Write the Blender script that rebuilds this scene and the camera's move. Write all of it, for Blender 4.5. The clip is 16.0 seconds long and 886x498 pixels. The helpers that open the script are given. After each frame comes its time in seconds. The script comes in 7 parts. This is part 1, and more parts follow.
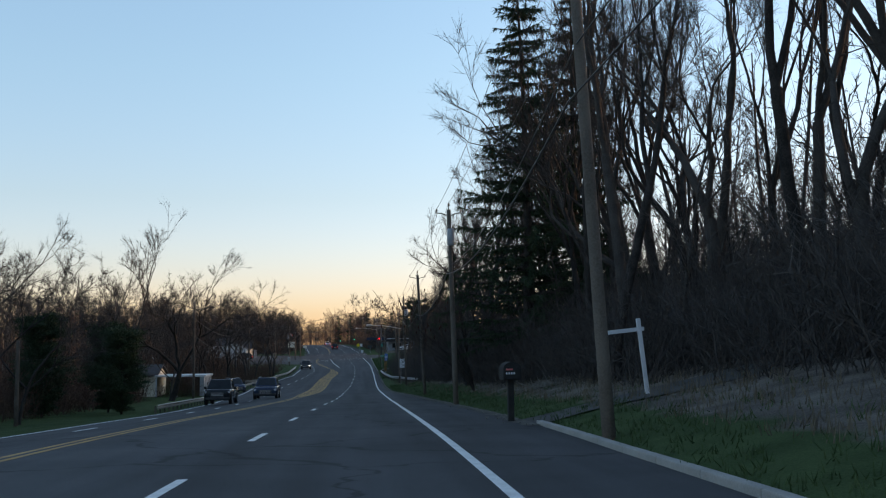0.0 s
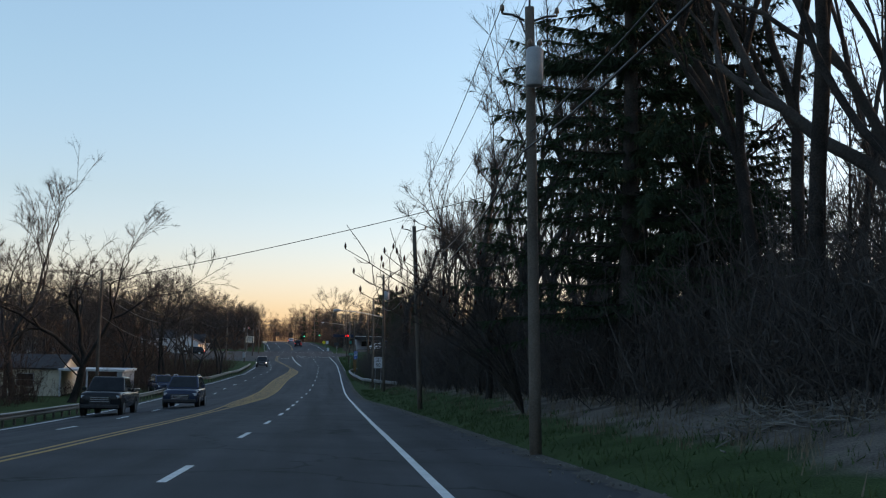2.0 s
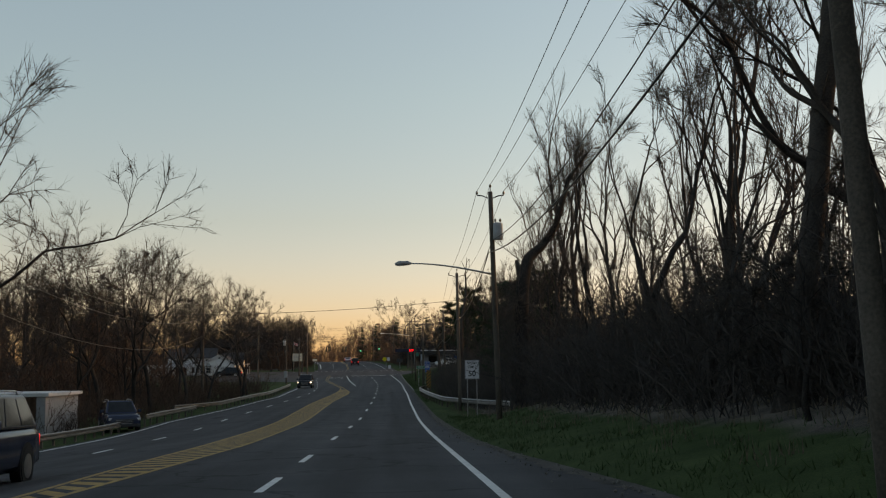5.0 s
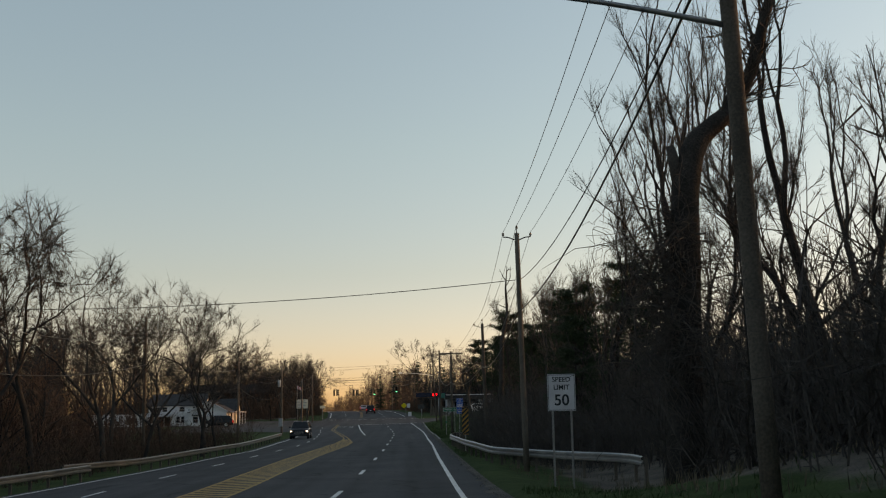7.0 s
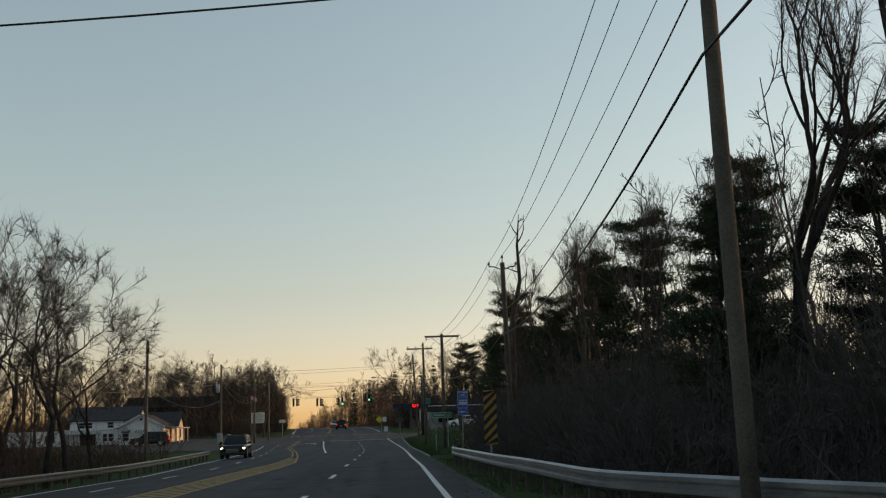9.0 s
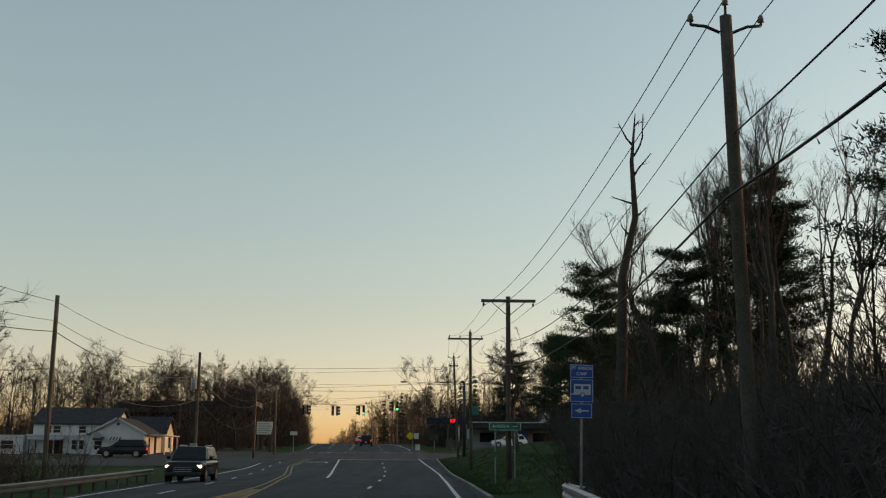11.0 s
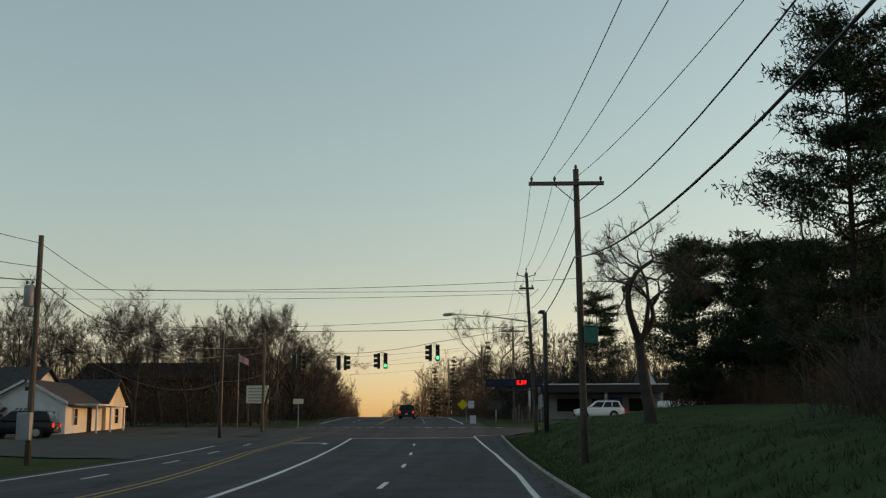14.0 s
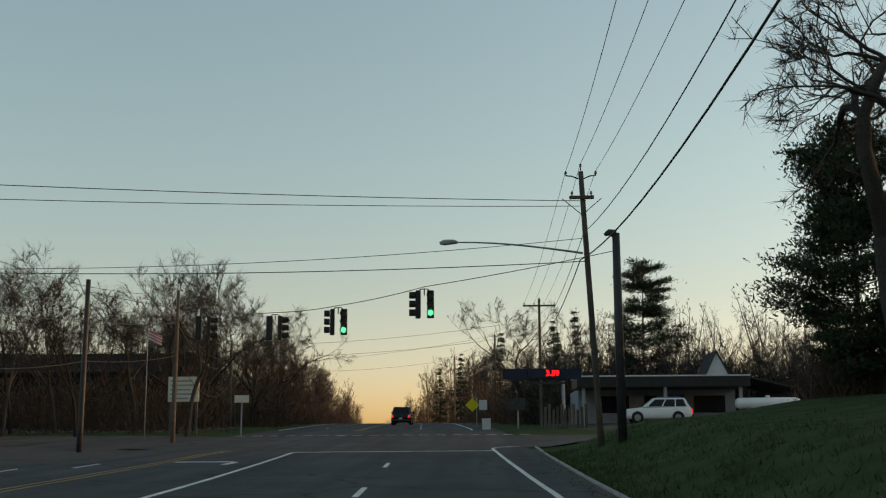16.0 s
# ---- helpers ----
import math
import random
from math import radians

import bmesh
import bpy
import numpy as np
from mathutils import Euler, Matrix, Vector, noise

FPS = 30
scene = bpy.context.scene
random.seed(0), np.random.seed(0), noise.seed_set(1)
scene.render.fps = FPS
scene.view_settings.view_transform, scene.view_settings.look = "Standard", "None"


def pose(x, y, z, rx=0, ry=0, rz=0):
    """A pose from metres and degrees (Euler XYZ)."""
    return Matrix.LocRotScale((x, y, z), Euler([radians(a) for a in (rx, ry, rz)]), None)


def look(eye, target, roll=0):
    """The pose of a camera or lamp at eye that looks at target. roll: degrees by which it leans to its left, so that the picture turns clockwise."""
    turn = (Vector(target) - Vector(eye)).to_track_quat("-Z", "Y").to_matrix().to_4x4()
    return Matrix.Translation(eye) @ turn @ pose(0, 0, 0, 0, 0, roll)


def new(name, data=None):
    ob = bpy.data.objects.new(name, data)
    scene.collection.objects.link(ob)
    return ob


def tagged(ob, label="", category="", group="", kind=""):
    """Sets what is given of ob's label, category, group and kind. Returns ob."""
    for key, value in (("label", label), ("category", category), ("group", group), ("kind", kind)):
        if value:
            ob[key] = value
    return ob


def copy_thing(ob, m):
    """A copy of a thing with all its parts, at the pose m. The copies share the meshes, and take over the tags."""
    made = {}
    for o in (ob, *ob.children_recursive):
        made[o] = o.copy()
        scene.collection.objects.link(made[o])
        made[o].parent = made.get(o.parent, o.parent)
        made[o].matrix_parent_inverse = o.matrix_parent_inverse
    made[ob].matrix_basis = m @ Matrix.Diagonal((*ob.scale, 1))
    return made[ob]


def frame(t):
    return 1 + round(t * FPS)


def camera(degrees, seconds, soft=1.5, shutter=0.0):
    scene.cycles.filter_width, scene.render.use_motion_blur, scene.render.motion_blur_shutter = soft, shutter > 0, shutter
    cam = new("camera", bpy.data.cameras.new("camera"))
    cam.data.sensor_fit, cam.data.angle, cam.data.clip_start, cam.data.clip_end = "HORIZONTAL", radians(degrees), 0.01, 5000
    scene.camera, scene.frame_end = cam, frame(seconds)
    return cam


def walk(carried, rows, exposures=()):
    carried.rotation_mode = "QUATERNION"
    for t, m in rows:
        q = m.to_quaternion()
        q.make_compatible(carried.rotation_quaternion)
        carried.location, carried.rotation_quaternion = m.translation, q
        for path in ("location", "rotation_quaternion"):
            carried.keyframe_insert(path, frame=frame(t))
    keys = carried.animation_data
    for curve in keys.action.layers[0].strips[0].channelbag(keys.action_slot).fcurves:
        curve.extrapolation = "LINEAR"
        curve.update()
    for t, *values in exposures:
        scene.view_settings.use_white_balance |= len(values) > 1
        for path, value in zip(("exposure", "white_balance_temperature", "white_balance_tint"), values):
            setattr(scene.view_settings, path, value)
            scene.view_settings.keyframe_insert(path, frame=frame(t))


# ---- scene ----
cam = camera(43.14, 16.0, 1.2)
PATH = [
    (0, pose(-1.92, -234.50, 4.56, 94.83, 0.66, -4.55)),
    (0.5, pose(-1.82, -227.27, 4.44, 95.02, -0.55, -4.89)),
    (1, pose(-1.70, -220.24, 4.30, 95.68, -0.43, -5.07)),
    (1.5, pose(-1.64, -213.04, 4.11, 95.43, -0.76, -6.54)),
    (2, pose(-1.53, -205.69, 3.87, 94.99, -1.12, -6.24)),
    (2.5, pose(-1.50, -198.36, 3.62, 94.52, -1.08, -6.26)),
    (3, pose(-1.44, -191.13, 3.36, 95.07, 0.21, -6.88)),
    (3.5, pose(-1.35, -184.00, 3.13, 96.84, -0.04, -4.89)),
    (4, pose(-1.25, -176.77, 2.88, 96.37, -0.19, -5.51)),
    (4.5, pose(-1.16, -169.49, 2.60, 97.04, 0.31, -4.37)),
    (5, pose(-1.14, -162.09, 2.34, 96.05, 0.63, -3.10)),
    (7.5, pose(-0.48, -121.67, 1.29, 98.99, 1.19, -1.96)),
    (8, pose(-0.43, -114.04, 1.14, 98.32, 1.01, -1.98)),
    (8.5, pose(-0.38, -106.53, 0.97, 98.74, -0.67, -2.90)),
    (9, pose(-0.29, -99.07, 0.85, 99.62, 1.77, -3.11)),
    (11.5, pose(0.05, -63.62, 1.08, 100.69, -0.67, -1.28)),
    (12, pose(0.09, -56.72, 1.14, 98.76, 0.66, -0.59)),
    (12.5, pose(0.17, -49.95, 1.20, 100.55, -0.56, 1.78)),
    (13, pose(0.26, -43.09, 1.20, 100.54, -1.41, 1.79)),
    (13.5, pose(0.36, -36.07, 1.20, 100.85, 0.43, 1.93)),
    (14, pose(0.36, -28.91, 1.26, 99.40, 0.14, 1.44)),
    (14.5, pose(0.30, -21.72, 1.32, 99.62, -0.91, 2.15)),
    (15, pose(0.21, -14.58, 1.35, 100.33, 0.83, 2.41)),
    (15.5, pose(0.09, -7.31, 1.35, 99.04, -0.05, 2.15)),
    (16, pose(0.00, 0.00, 1.35, 99.84, 0.34, 1.84)),
]
walk(cam, PATH, [(0, 1.84, 7250, 17), (3, 1.82, 7600, 17), (4, 1.7, 9100, 18), (5, 1.47, 10600, 21), (7.5, 1.48, 10600, 20), (13, 1.44, 11200, 14), (16, 1.42, 10600, 12)])

# ---- light: low evening sun beyond the woods, clear sky ----
SUN_EL, SUN_AZ = 4.5, 72.0          # degrees; azimuth from the road's direction to the right
world = bpy.data.worlds.new("evening_sky")
scene.world = world
world.use_nodes = True
wn = world.node_tree.nodes
sky = wn.new("ShaderNodeTexSky")
sky.sky_type, sky.sun_disc = "NISHITA", False
sky.sun_elevation, sky.sun_rotation = radians(SUN_EL), radians(SUN_AZ)
sky.air_density, sky.dust_density, sky.ozone_density = 0.9, 0.8, 2.2
wn["Background"].inputs["Strength"].default_value = 0.16
# haze: the low sky is dimmer and pinker than clear air gives, by elevation alone
wl = world.node_tree.links
sky_way, sky_up, haze, tint = wn.new("ShaderNodeTexCoord"), wn.new("ShaderNodeSeparateXYZ"), wn.new("ShaderNodeValToRGB"), wn.new("ShaderNodeVectorMath")
tint.operation = "MULTIPLY"
HAZE = ((0.0, (0.88, 0.77, 1.05)), (0.05, (0.87, 0.77, 1.0)), (0.13, (0.86, 0.785, 0.85)), (0.24, (0.96, 0.93, 0.92)), (0.38, (1.08, 1.06, 1.02)))
while len(haze.color_ramp.elements) < len(HAZE):
    haze.color_ramp.elements.new(0.5)
for stop, (at_height, colour) in zip(haze.color_ramp.elements, HAZE):
    stop.position, stop.color = at_height, (*colour, 1)
wl.new(sky_way.outputs["Generated"], sky_up.inputs[0])
wl.new(sky_up.outputs["Z"], haze.inputs[0])
wl.new(sky.outputs[0], tint.inputs[0])
wl.new(haze.outputs[0], tint.inputs[1])
wl.new(tint.outputs[0], wn["Background"].inputs["Color"])
sun = new("sun", bpy.data.lights.new("sun", "SUN"))
sun.data.energy, sun.data.angle, sun.data.color = 0.6, radians(0.6), (1.0, 0.62, 0.34)
az, el = radians(SUN_AZ), radians(SUN_EL)
sun.matrix_world = look((math.sin(az) * math.cos(el) * 100, math.cos(az) * math.cos(el) * 100, math.sin(el) * 100 + 20), (0, 0, 20))


# ---- materials ----
def rough_mat(name, c1, c2, scale=4.0, rough=0.85, fine=60.0, bump=0.3, metal=0.0, rand=0.0, spec=0.3, dist=0.01):
    """A surface that varies between two colours at a coarse and a fine scale."""
    m = bpy.data.materials.new(name)
    m.use_nodes = True
    n, l = m.node_tree.nodes, m.node_tree.links
    b = n["Principled BSDF"]
    b.inputs["Roughness"].default_value, b.inputs["Metallic"].default_value = rough, metal
    b.inputs["Specular IOR Level"].default_value = spec
    tc = n.new("ShaderNodeTexCoord")
    a, f = n.new("ShaderNodeTexNoise"), n.new("ShaderNodeTexNoise")
    a.inputs["Scale"].default_value, a.inputs["Detail"].default_value = scale, 5
    f.inputs["Scale"].default_value, f.inputs["Detail"].default_value = fine, 3
    l.new(tc.outputs["Object"], a.inputs["Vector"])
    l.new(tc.outputs["Object"], f.inputs["Vector"])
    mix = n.new("ShaderNodeMath")
    mix.operation = "MULTIPLY_ADD"
    mix.inputs[1].default_value = 0.45
    l.new(f.outputs["Fac"], mix.inputs[0])
    sc = n.new("ShaderNodeMath")
    sc.operation = "MULTIPLY"
    sc.inputs[1].default_value = 0.55
    l.new(a.outputs["Fac"], sc.inputs[0])
    l.new(sc.outputs[0], mix.inputs[2])
    fac = mix.outputs[0]
    if rand:
        oi = n.new("ShaderNodeObjectInfo")
        r = n.new("ShaderNodeMath")
        r.operation = "MULTIPLY_ADD"
        r.inputs[1].default_value, r.inputs[2].default_value = rand, -rand / 2
        l.new(oi.outputs["Random"], r.inputs[0])
        s = n.new("ShaderNodeMath")
        l.new(fac, s.inputs[0])
        l.new(r.outputs[0], s.inputs[1])
        fac = s.outputs[0]
    ramp = n.new("ShaderNodeValToRGB")
    ramp.color_ramp.elements[0].position, ramp.color_ramp.elements[1].position = 0.34, 0.66
    ramp.color_ramp.elements[0].color, ramp.color_ramp.elements[1].color = (*c1, 1), (*c2, 1)
    l.new(fac, ramp.inputs[0])
    l.new(ramp.outputs[0], b.inputs["Base Color"])
    if bump:
        bp = n.new("ShaderNodeBump")
        bp.inputs["Strength"].default_value, bp.inputs["Distance"].default_value = bump, dist
        l.new(f.outputs["Fac"], bp.inputs["Height"])
        l.new(bp.outputs[0], b.inputs["Normal"])
    return m


def glow(name, color, strength):
    m = bpy.data.materials.new(name)
    m.use_nodes = True
    b = m.node_tree.nodes["Principled BSDF"]
    b.inputs["Base Color"].default_value = (*color, 1)
    b.inputs["Emission Color"].default_value, b.inputs["Emission Strength"].default_value = (*color, 1), strength
    return m


ASPHALT = rough_mat("asphalt", (0.032, 0.034, 0.037), (0.06, 0.062, 0.066), 0.35, 0.9, 90, 0.35, spec=0.22)


def road_wear(m):
    """Paler wheel tracks and darker oil bands drawn out along the road, with a few sealed cracks."""
    n, l = m.node_tree.nodes, m.node_tree.links
    b = n["Principled BSDF"]
    old = b.inputs["Base Color"].links[0].from_socket
    geo = n.new("ShaderNodeNewGeometry")
    mp = n.new("ShaderNodeMapping")
    mp.inputs["Scale"].default_value = (0.9, 0.02, 1)
    l.new(geo.outputs["Position"], mp.inputs["Vector"])
    ns = n.new("ShaderNodeTexNoise")
    ns.inputs["Scale"].default_value, ns.inputs["Detail"].default_value = 1.0, 4
    l.new(mp.outputs[0], ns.inputs["Vector"])
    rg_ = n.new("ShaderNodeMapRange")
    rg_.inputs["From Min"].default_value, rg_.inputs["From Max"].default_value = 0.3, 0.7
    rg_.inputs["To Min"].default_value, rg_.inputs["To Max"].default_value = 0.7, 1.4
    l.new(ns.outputs["Fac"], rg_.inputs["Value"])
    vo = n.new("ShaderNodeTexVoronoi")
    vo.feature = "DISTANCE_TO_EDGE"
    vo.inputs["Scale"].default_value = 0.16
    warp = n.new("ShaderNodeTexNoise")
    warp.inputs["Scale"].default_value, warp.inputs["Detail"].default_value = 0.8, 4
    l.new(geo.outputs["Position"], warp.inputs["Vector"])
    mixv = n.new("ShaderNodeVectorMath")
    mixv.operation = "MULTIPLY_ADD"
    mixv.inputs[1].default_value = (2.2, 2.2, 0)
    l.new(warp.outputs["Color"], mixv.inputs[0])
    l.new(geo.outputs["Position"], mixv.inputs[2])
    l.new(mixv.outputs[0], vo.inputs["Vector"])
    crack = n.new("ShaderNodeMapRange")
    crack.inputs["From Min"].default_value, crack.inputs["From Max"].default_value = 0.004, 0.012
    crack.inputs["To Min"].default_value, crack.inputs["To Max"].default_value = 0.45, 1.0
    l.new(vo.outputs["Distance"], crack.inputs["Value"])
    both = n.new("ShaderNodeMath")
    both.operation = "MULTIPLY"
    l.new(rg_.outputs[0], both.inputs[0])
    l.new(crack.outputs[0], both.inputs[1])
    sc = n.new("ShaderNodeVectorMath")
    sc.operation = "SCALE"
    l.new(old, sc.inputs[0])
    l.new(both.outputs[0], sc.inputs["Scale"])
    l.new(sc.outputs[0], b.inputs["Base Color"])


road_wear(ASPHALT)
ASPHALT_OLD = rough_mat("old_asphalt", (0.032, 0.032, 0.032), (0.056, 0.056, 0.054), 0.5, 0.9, 70, 0.4)
GRAVEL = rough_mat("gravel", (0.1, 0.097, 0.09), (0.19, 0.18, 0.165), 1.5, 0.95, 45, 0.8, dist=0.02)
WHITE_LINE = rough_mat("white_road_paint", (0.5, 0.5, 0.49), (0.8, 0.8, 0.78), 3, 0.6, 40, 0.2)
YELLOW_LINE = rough_mat("yellow_road_paint", (0.2, 0.11, 0.035), (0.52, 0.28, 0.05), 2.5, 0.65, 40, 0.2)
CONCRETE = rough_mat("concrete", (0.2, 0.195, 0.18), (0.34, 0.33, 0.31), 1.2, 0.9, 50, 0.4)
BARK = rough_mat("bark", (0.024, 0.022, 0.021), (0.066, 0.059, 0.054), 2.0, 0.95, 22, 0.8, rand=0.25, dist=0.03, spec=0.08)
TWIG = rough_mat("twigs", (0.034, 0.031, 0.03), (0.085, 0.075, 0.069), 1.0, 0.95, 10, 0, rand=0.3, spec=0.08)
RED_TWIG = rough_mat("reddish_twigs", (0.065, 0.043, 0.034), (0.14, 0.092, 0.07), 1.0, 0.95, 10, 0, rand=0.3, spec=0.08)
NEEDLE = rough_mat("conifer_needles", (0.014, 0.025, 0.016), (0.04, 0.062, 0.034), 1.5, 0.7, 12, 0, rand=0.2, spec=0.08)
GALV = rough_mat("galvanised_steel", (0.2, 0.21, 0.22), (0.36, 0.37, 0.38), 2.0, 0.42, 35, 0.1, metal=0.8)
RUSTY = rough_mat("weathered_steel_rail", (0.13, 0.115, 0.1), (0.27, 0.24, 0.2), 1.2, 0.4, 25, 0.15, metal=0.6)
POLE_WOOD = rough_mat("weathered_pole_wood", (0.055, 0.046, 0.038), (0.13, 0.11, 0.092), 1.5, 0.9, 30, 0.5, rand=0.2, dist=0.02)
WIRE = rough_mat("black_cable", (0.015, 0.015, 0.016), (0.035, 0.035, 0.036), 3, 0.6, 30, 0)
DARK_METAL = rough_mat("dark_metal", (0.02, 0.021, 0.023), (0.045, 0.046, 0.05), 4, 0.5, 40, 0.1)
GREY_PAINT = rough_mat("grey_enamel", (0.22, 0.235, 0.25), (0.32, 0.335, 0.35), 3, 0.5, 40, 0.1)
PORCELAIN = rough_mat("porcelain", (0.12, 0.09, 0.07), (0.2, 0.16, 0.13), 8, 0.3, 40, 0)
SIGN_WHITE = rough_mat("white_sign_sheeting", (0.42, 0.43, 0.46), (0.56, 0.57, 0.6), 3, 0.45, 60, 0.05)
SIGN_BLACK = rough_mat("black_sign_ink", (0.012, 0.012, 0.013), (0.025, 0.025, 0.026), 3, 0.5, 60, 0)
SIGN_GREEN = rough_mat("green_sign_sheeting", (0.0, 0.13, 0.075), (0.01, 0.18, 0.105), 3, 0.45, 60, 0.05)
SIGN_BLUE = rough_mat("blue_sign_sheeting", (0.005, 0.075, 0.3), (0.01, 0.1, 0.38), 3, 0.45, 60, 0.05)
SIGN_YELLOW = rough_mat("yellow_sign_sheeting", (0.5, 0.4, 0.01), (0.62, 0.52, 0.02), 3, 0.45, 60, 0.05)
HAZARD_YELLOW = rough_mat("faded_orange_sheeting", (0.26, 0.13, 0.03), (0.4, 0.21, 0.05), 3, 0.6, 60, 0.05)
SIGNAL_BLACK = rough_mat("signal_black", (0.012, 0.013, 0.012), (0.025, 0.026, 0.025), 4, 0.5, 40, 0)
GREEN_LAMP = glow("green_signal_light", (0.0, 0.75, 0.4), 0.75)
DARK_LENS = rough_mat("dark_lens", (0.03, 0.01, 0.008), (0.05, 0.02, 0.012), 4, 0.25, 40, 0)
RED_LED = glow("red_led", (1.0, 0.01, 0.02), 1.2)
WHITE_SIDING = rough_mat("white_siding", (0.45, 0.47, 0.49), (0.6, 0.61, 0.62), 1.5, 0.6, 40, 0.1)
CREAM_SIDING = rough_mat("cream_siding", (0.55, 0.5, 0.4), (0.68, 0.62, 0.5), 1.5, 0.65, 40, 0.1)
DARK_SIDING = rough_mat("brown_siding", (0.016, 0.013, 0.012), (0.03, 0.025, 0.022), 1.5, 0.95, 40, 0.2, spec=0.08)
NAVY_WALL = rough_mat("blue_grey_cladding", (0.2, 0.225, 0.26), (0.3, 0.33, 0.37), 1.5, 0.7, 40, 0.15)
SHINGLE = rough_mat("dark_shingles", (0.02, 0.021, 0.023), (0.05, 0.05, 0.054), 2.5, 0.9, 30, 0.5)
GLASS_DARK = rough_mat("window_glass", (0.012, 0.014, 0.016), (0.022, 0.025, 0.028), 2, 0.06, 20, 0, spec=0.2)
CAR_BLACK = rough_mat("black_car_paint", (0.012, 0.013, 0.015), (0.02, 0.022, 0.025), 2, 0.16, 60, 0, spec=0.25)
CAR_BLUE = rough_mat("dark_blue_car_paint", (0.02, 0.03, 0.055), (0.03, 0.042, 0.075), 2, 0.16, 60, 0, spec=0.25)
CAR_SILVER = rough_mat("silver_car_paint", (0.38, 0.4, 0.42), (0.46, 0.48, 0.5), 2, 0.28, 60, 0, 0.5, spec=0.6)
CAR_WHITE = rough_mat("white_car_paint", (0.66, 0.67, 0.68), (0.75, 0.76, 0.77), 2, 0.28, 60, 0, spec=0.6)
RUBBER = rough_mat("tyre_rubber", (0.012, 0.012, 0.012), (0.025, 0.025, 0.025), 6, 0.85, 60, 0.1)
RIM = rough_mat("alloy_rim", (0.35, 0.36, 0.37), (0.5, 0.51, 0.52), 6, 0.35, 60, 0, 0.9)
HEADLIGHT = glow("headlight", (1.0, 0.93, 0.8), 1.4)
HEADLIGHT_OFF = rough_mat("clear_headlight", (0.5, 0.52, 0.55), (0.65, 0.67, 0.7), 8, 0.15, 60, 0)
TAILLIGHT = glow("tail_light", (0.7, 0.02, 0.02), 0.5)
FLAG_RED = rough_mat("flag_red", (0.42, 0.1, 0.1), (0.55, 0.16, 0.15), 2, 0.8, 40, 0.1)
NAVY = rough_mat("navy_panel", (0.006, 0.01, 0.028), (0.012, 0.018, 0.045), 2, 0.5, 40, 0.05)
TEAL = rough_mat("teal_enamel", (0.01, 0.12, 0.1), (0.02, 0.17, 0.14), 3, 0.5, 40, 0.05)
BLUE_PLASTIC = rough_mat("blue_panel", (0.02, 0.12, 0.42), (0.04, 0.17, 0.5), 2, 0.5, 40, 0.05)


def ground_material():
    """Grass near the road and on the lawns, leaf litter in the woods."""
    m = rough_mat("grass_and_leaf_litter", (0.026, 0.046, 0.019), (0.066, 0.098, 0.042), 0.8, 0.95, 25, 0.8, dist=0.05, spec=0.03)
    n, l = m.node_tree.nodes, m.node_tree.links
    grass = n["Color Ramp"]
    litter = n.new("ShaderNodeValToRGB")
    litter.color_ramp.elements[0].position, litter.color_ramp.elements[1].position = 0.36, 0.62
    litter.color_ramp.elements[0].color, litter.color_ramp.elements[1].color = (0.055, 0.049, 0.044, 1), (0.19, 0.165, 0.142, 1)
    l.new(grass.inputs[0].links[0].from_socket, litter.inputs[0])
    at = n.new("ShaderNodeAttribute")
    at.attribute_name = "woods"
    noise_n = n.new("ShaderNodeTexNoise")
    noise_n.inputs["Scale"].default_value, noise_n.inputs["Detail"].default_value = 0.5, 6
    geo = n.new("ShaderNodeNewGeometry")
    l.new(geo.outputs["Position"], noise_n.inputs["Vector"])
    add = n.new("ShaderNodeMath")
    l.new(at.outputs["Fac"], add.inputs[0])
    l.new(noise_n.outputs["Fac"], add.inputs[1])
    thr = n.new("ShaderNodeMapRange")
    thr.inputs["From Min"].default_value, thr.inputs["From Max"].default_value = 0.85, 1.1
    l.new(add.outputs[0], thr.inputs["Value"])
    mx = n.new("ShaderNodeMix")
    mx.data_type = "RGBA"
    l.new(thr.outputs[0], mx.inputs[0])
    l.new(grass.outputs[0], mx.inputs[6])
    l.new(litter.outputs[0], mx.inputs[7])
    l.new(mx.outputs[2], n["Principled BSDF"].inputs["Base Color"])
    return m


GROUND = ground_material()


# ---- building helpers ----
def mesh_of(name, verts, faces, mats, smooth=False):
    me = bpy.data.meshes.new(name)
    me.from_pydata([tuple(map(float, v)) for v in verts], [], faces)
    for m in (mats if isinstance(mats, (list, tuple)) else [mats]):
        me.materials.append(m)
    if smooth:
        me.polygons.foreach_set("use_smooth", [True] * len(me.polygons))
    me.update()
    return me


def raw_mesh(name, verts, loops, sizes, material):
    """A mesh straight from arrays: corners of all faces in a row, and each face's count."""
    me = bpy.data.meshes.new(name)
    v, loops, sizes = np.asarray(verts, np.float32), np.asarray(loops, np.int32), np.asarray(sizes, np.int32)
    me.vertices.add(len(v))
    me.vertices.foreach_set("co", v.ravel())
    me.loops.add(len(loops))
    me.loops.foreach_set("vertex_index", loops)
    me.polygons.add(len(sizes))
    me.polygons.foreach_set("loop_start", np.concatenate([[0], np.cumsum(sizes)[:-1]]).astype(np.int32))
    me.materials.append(material)
    me.update(calc_edges=True)
    me.validate()
    return me


def arrays_of(me):
    v, l, s = np.empty(len(me.vertices) * 3), np.empty(len(me.loops), np.int32), np.empty(len(me.polygons), np.int32)
    me.vertices.foreach_get("co", v)
    me.loops.foreach_get("vertex_index", l)
    me.polygons.foreach_get("loop_total", s)
    return v.reshape(-1, 3), l, s


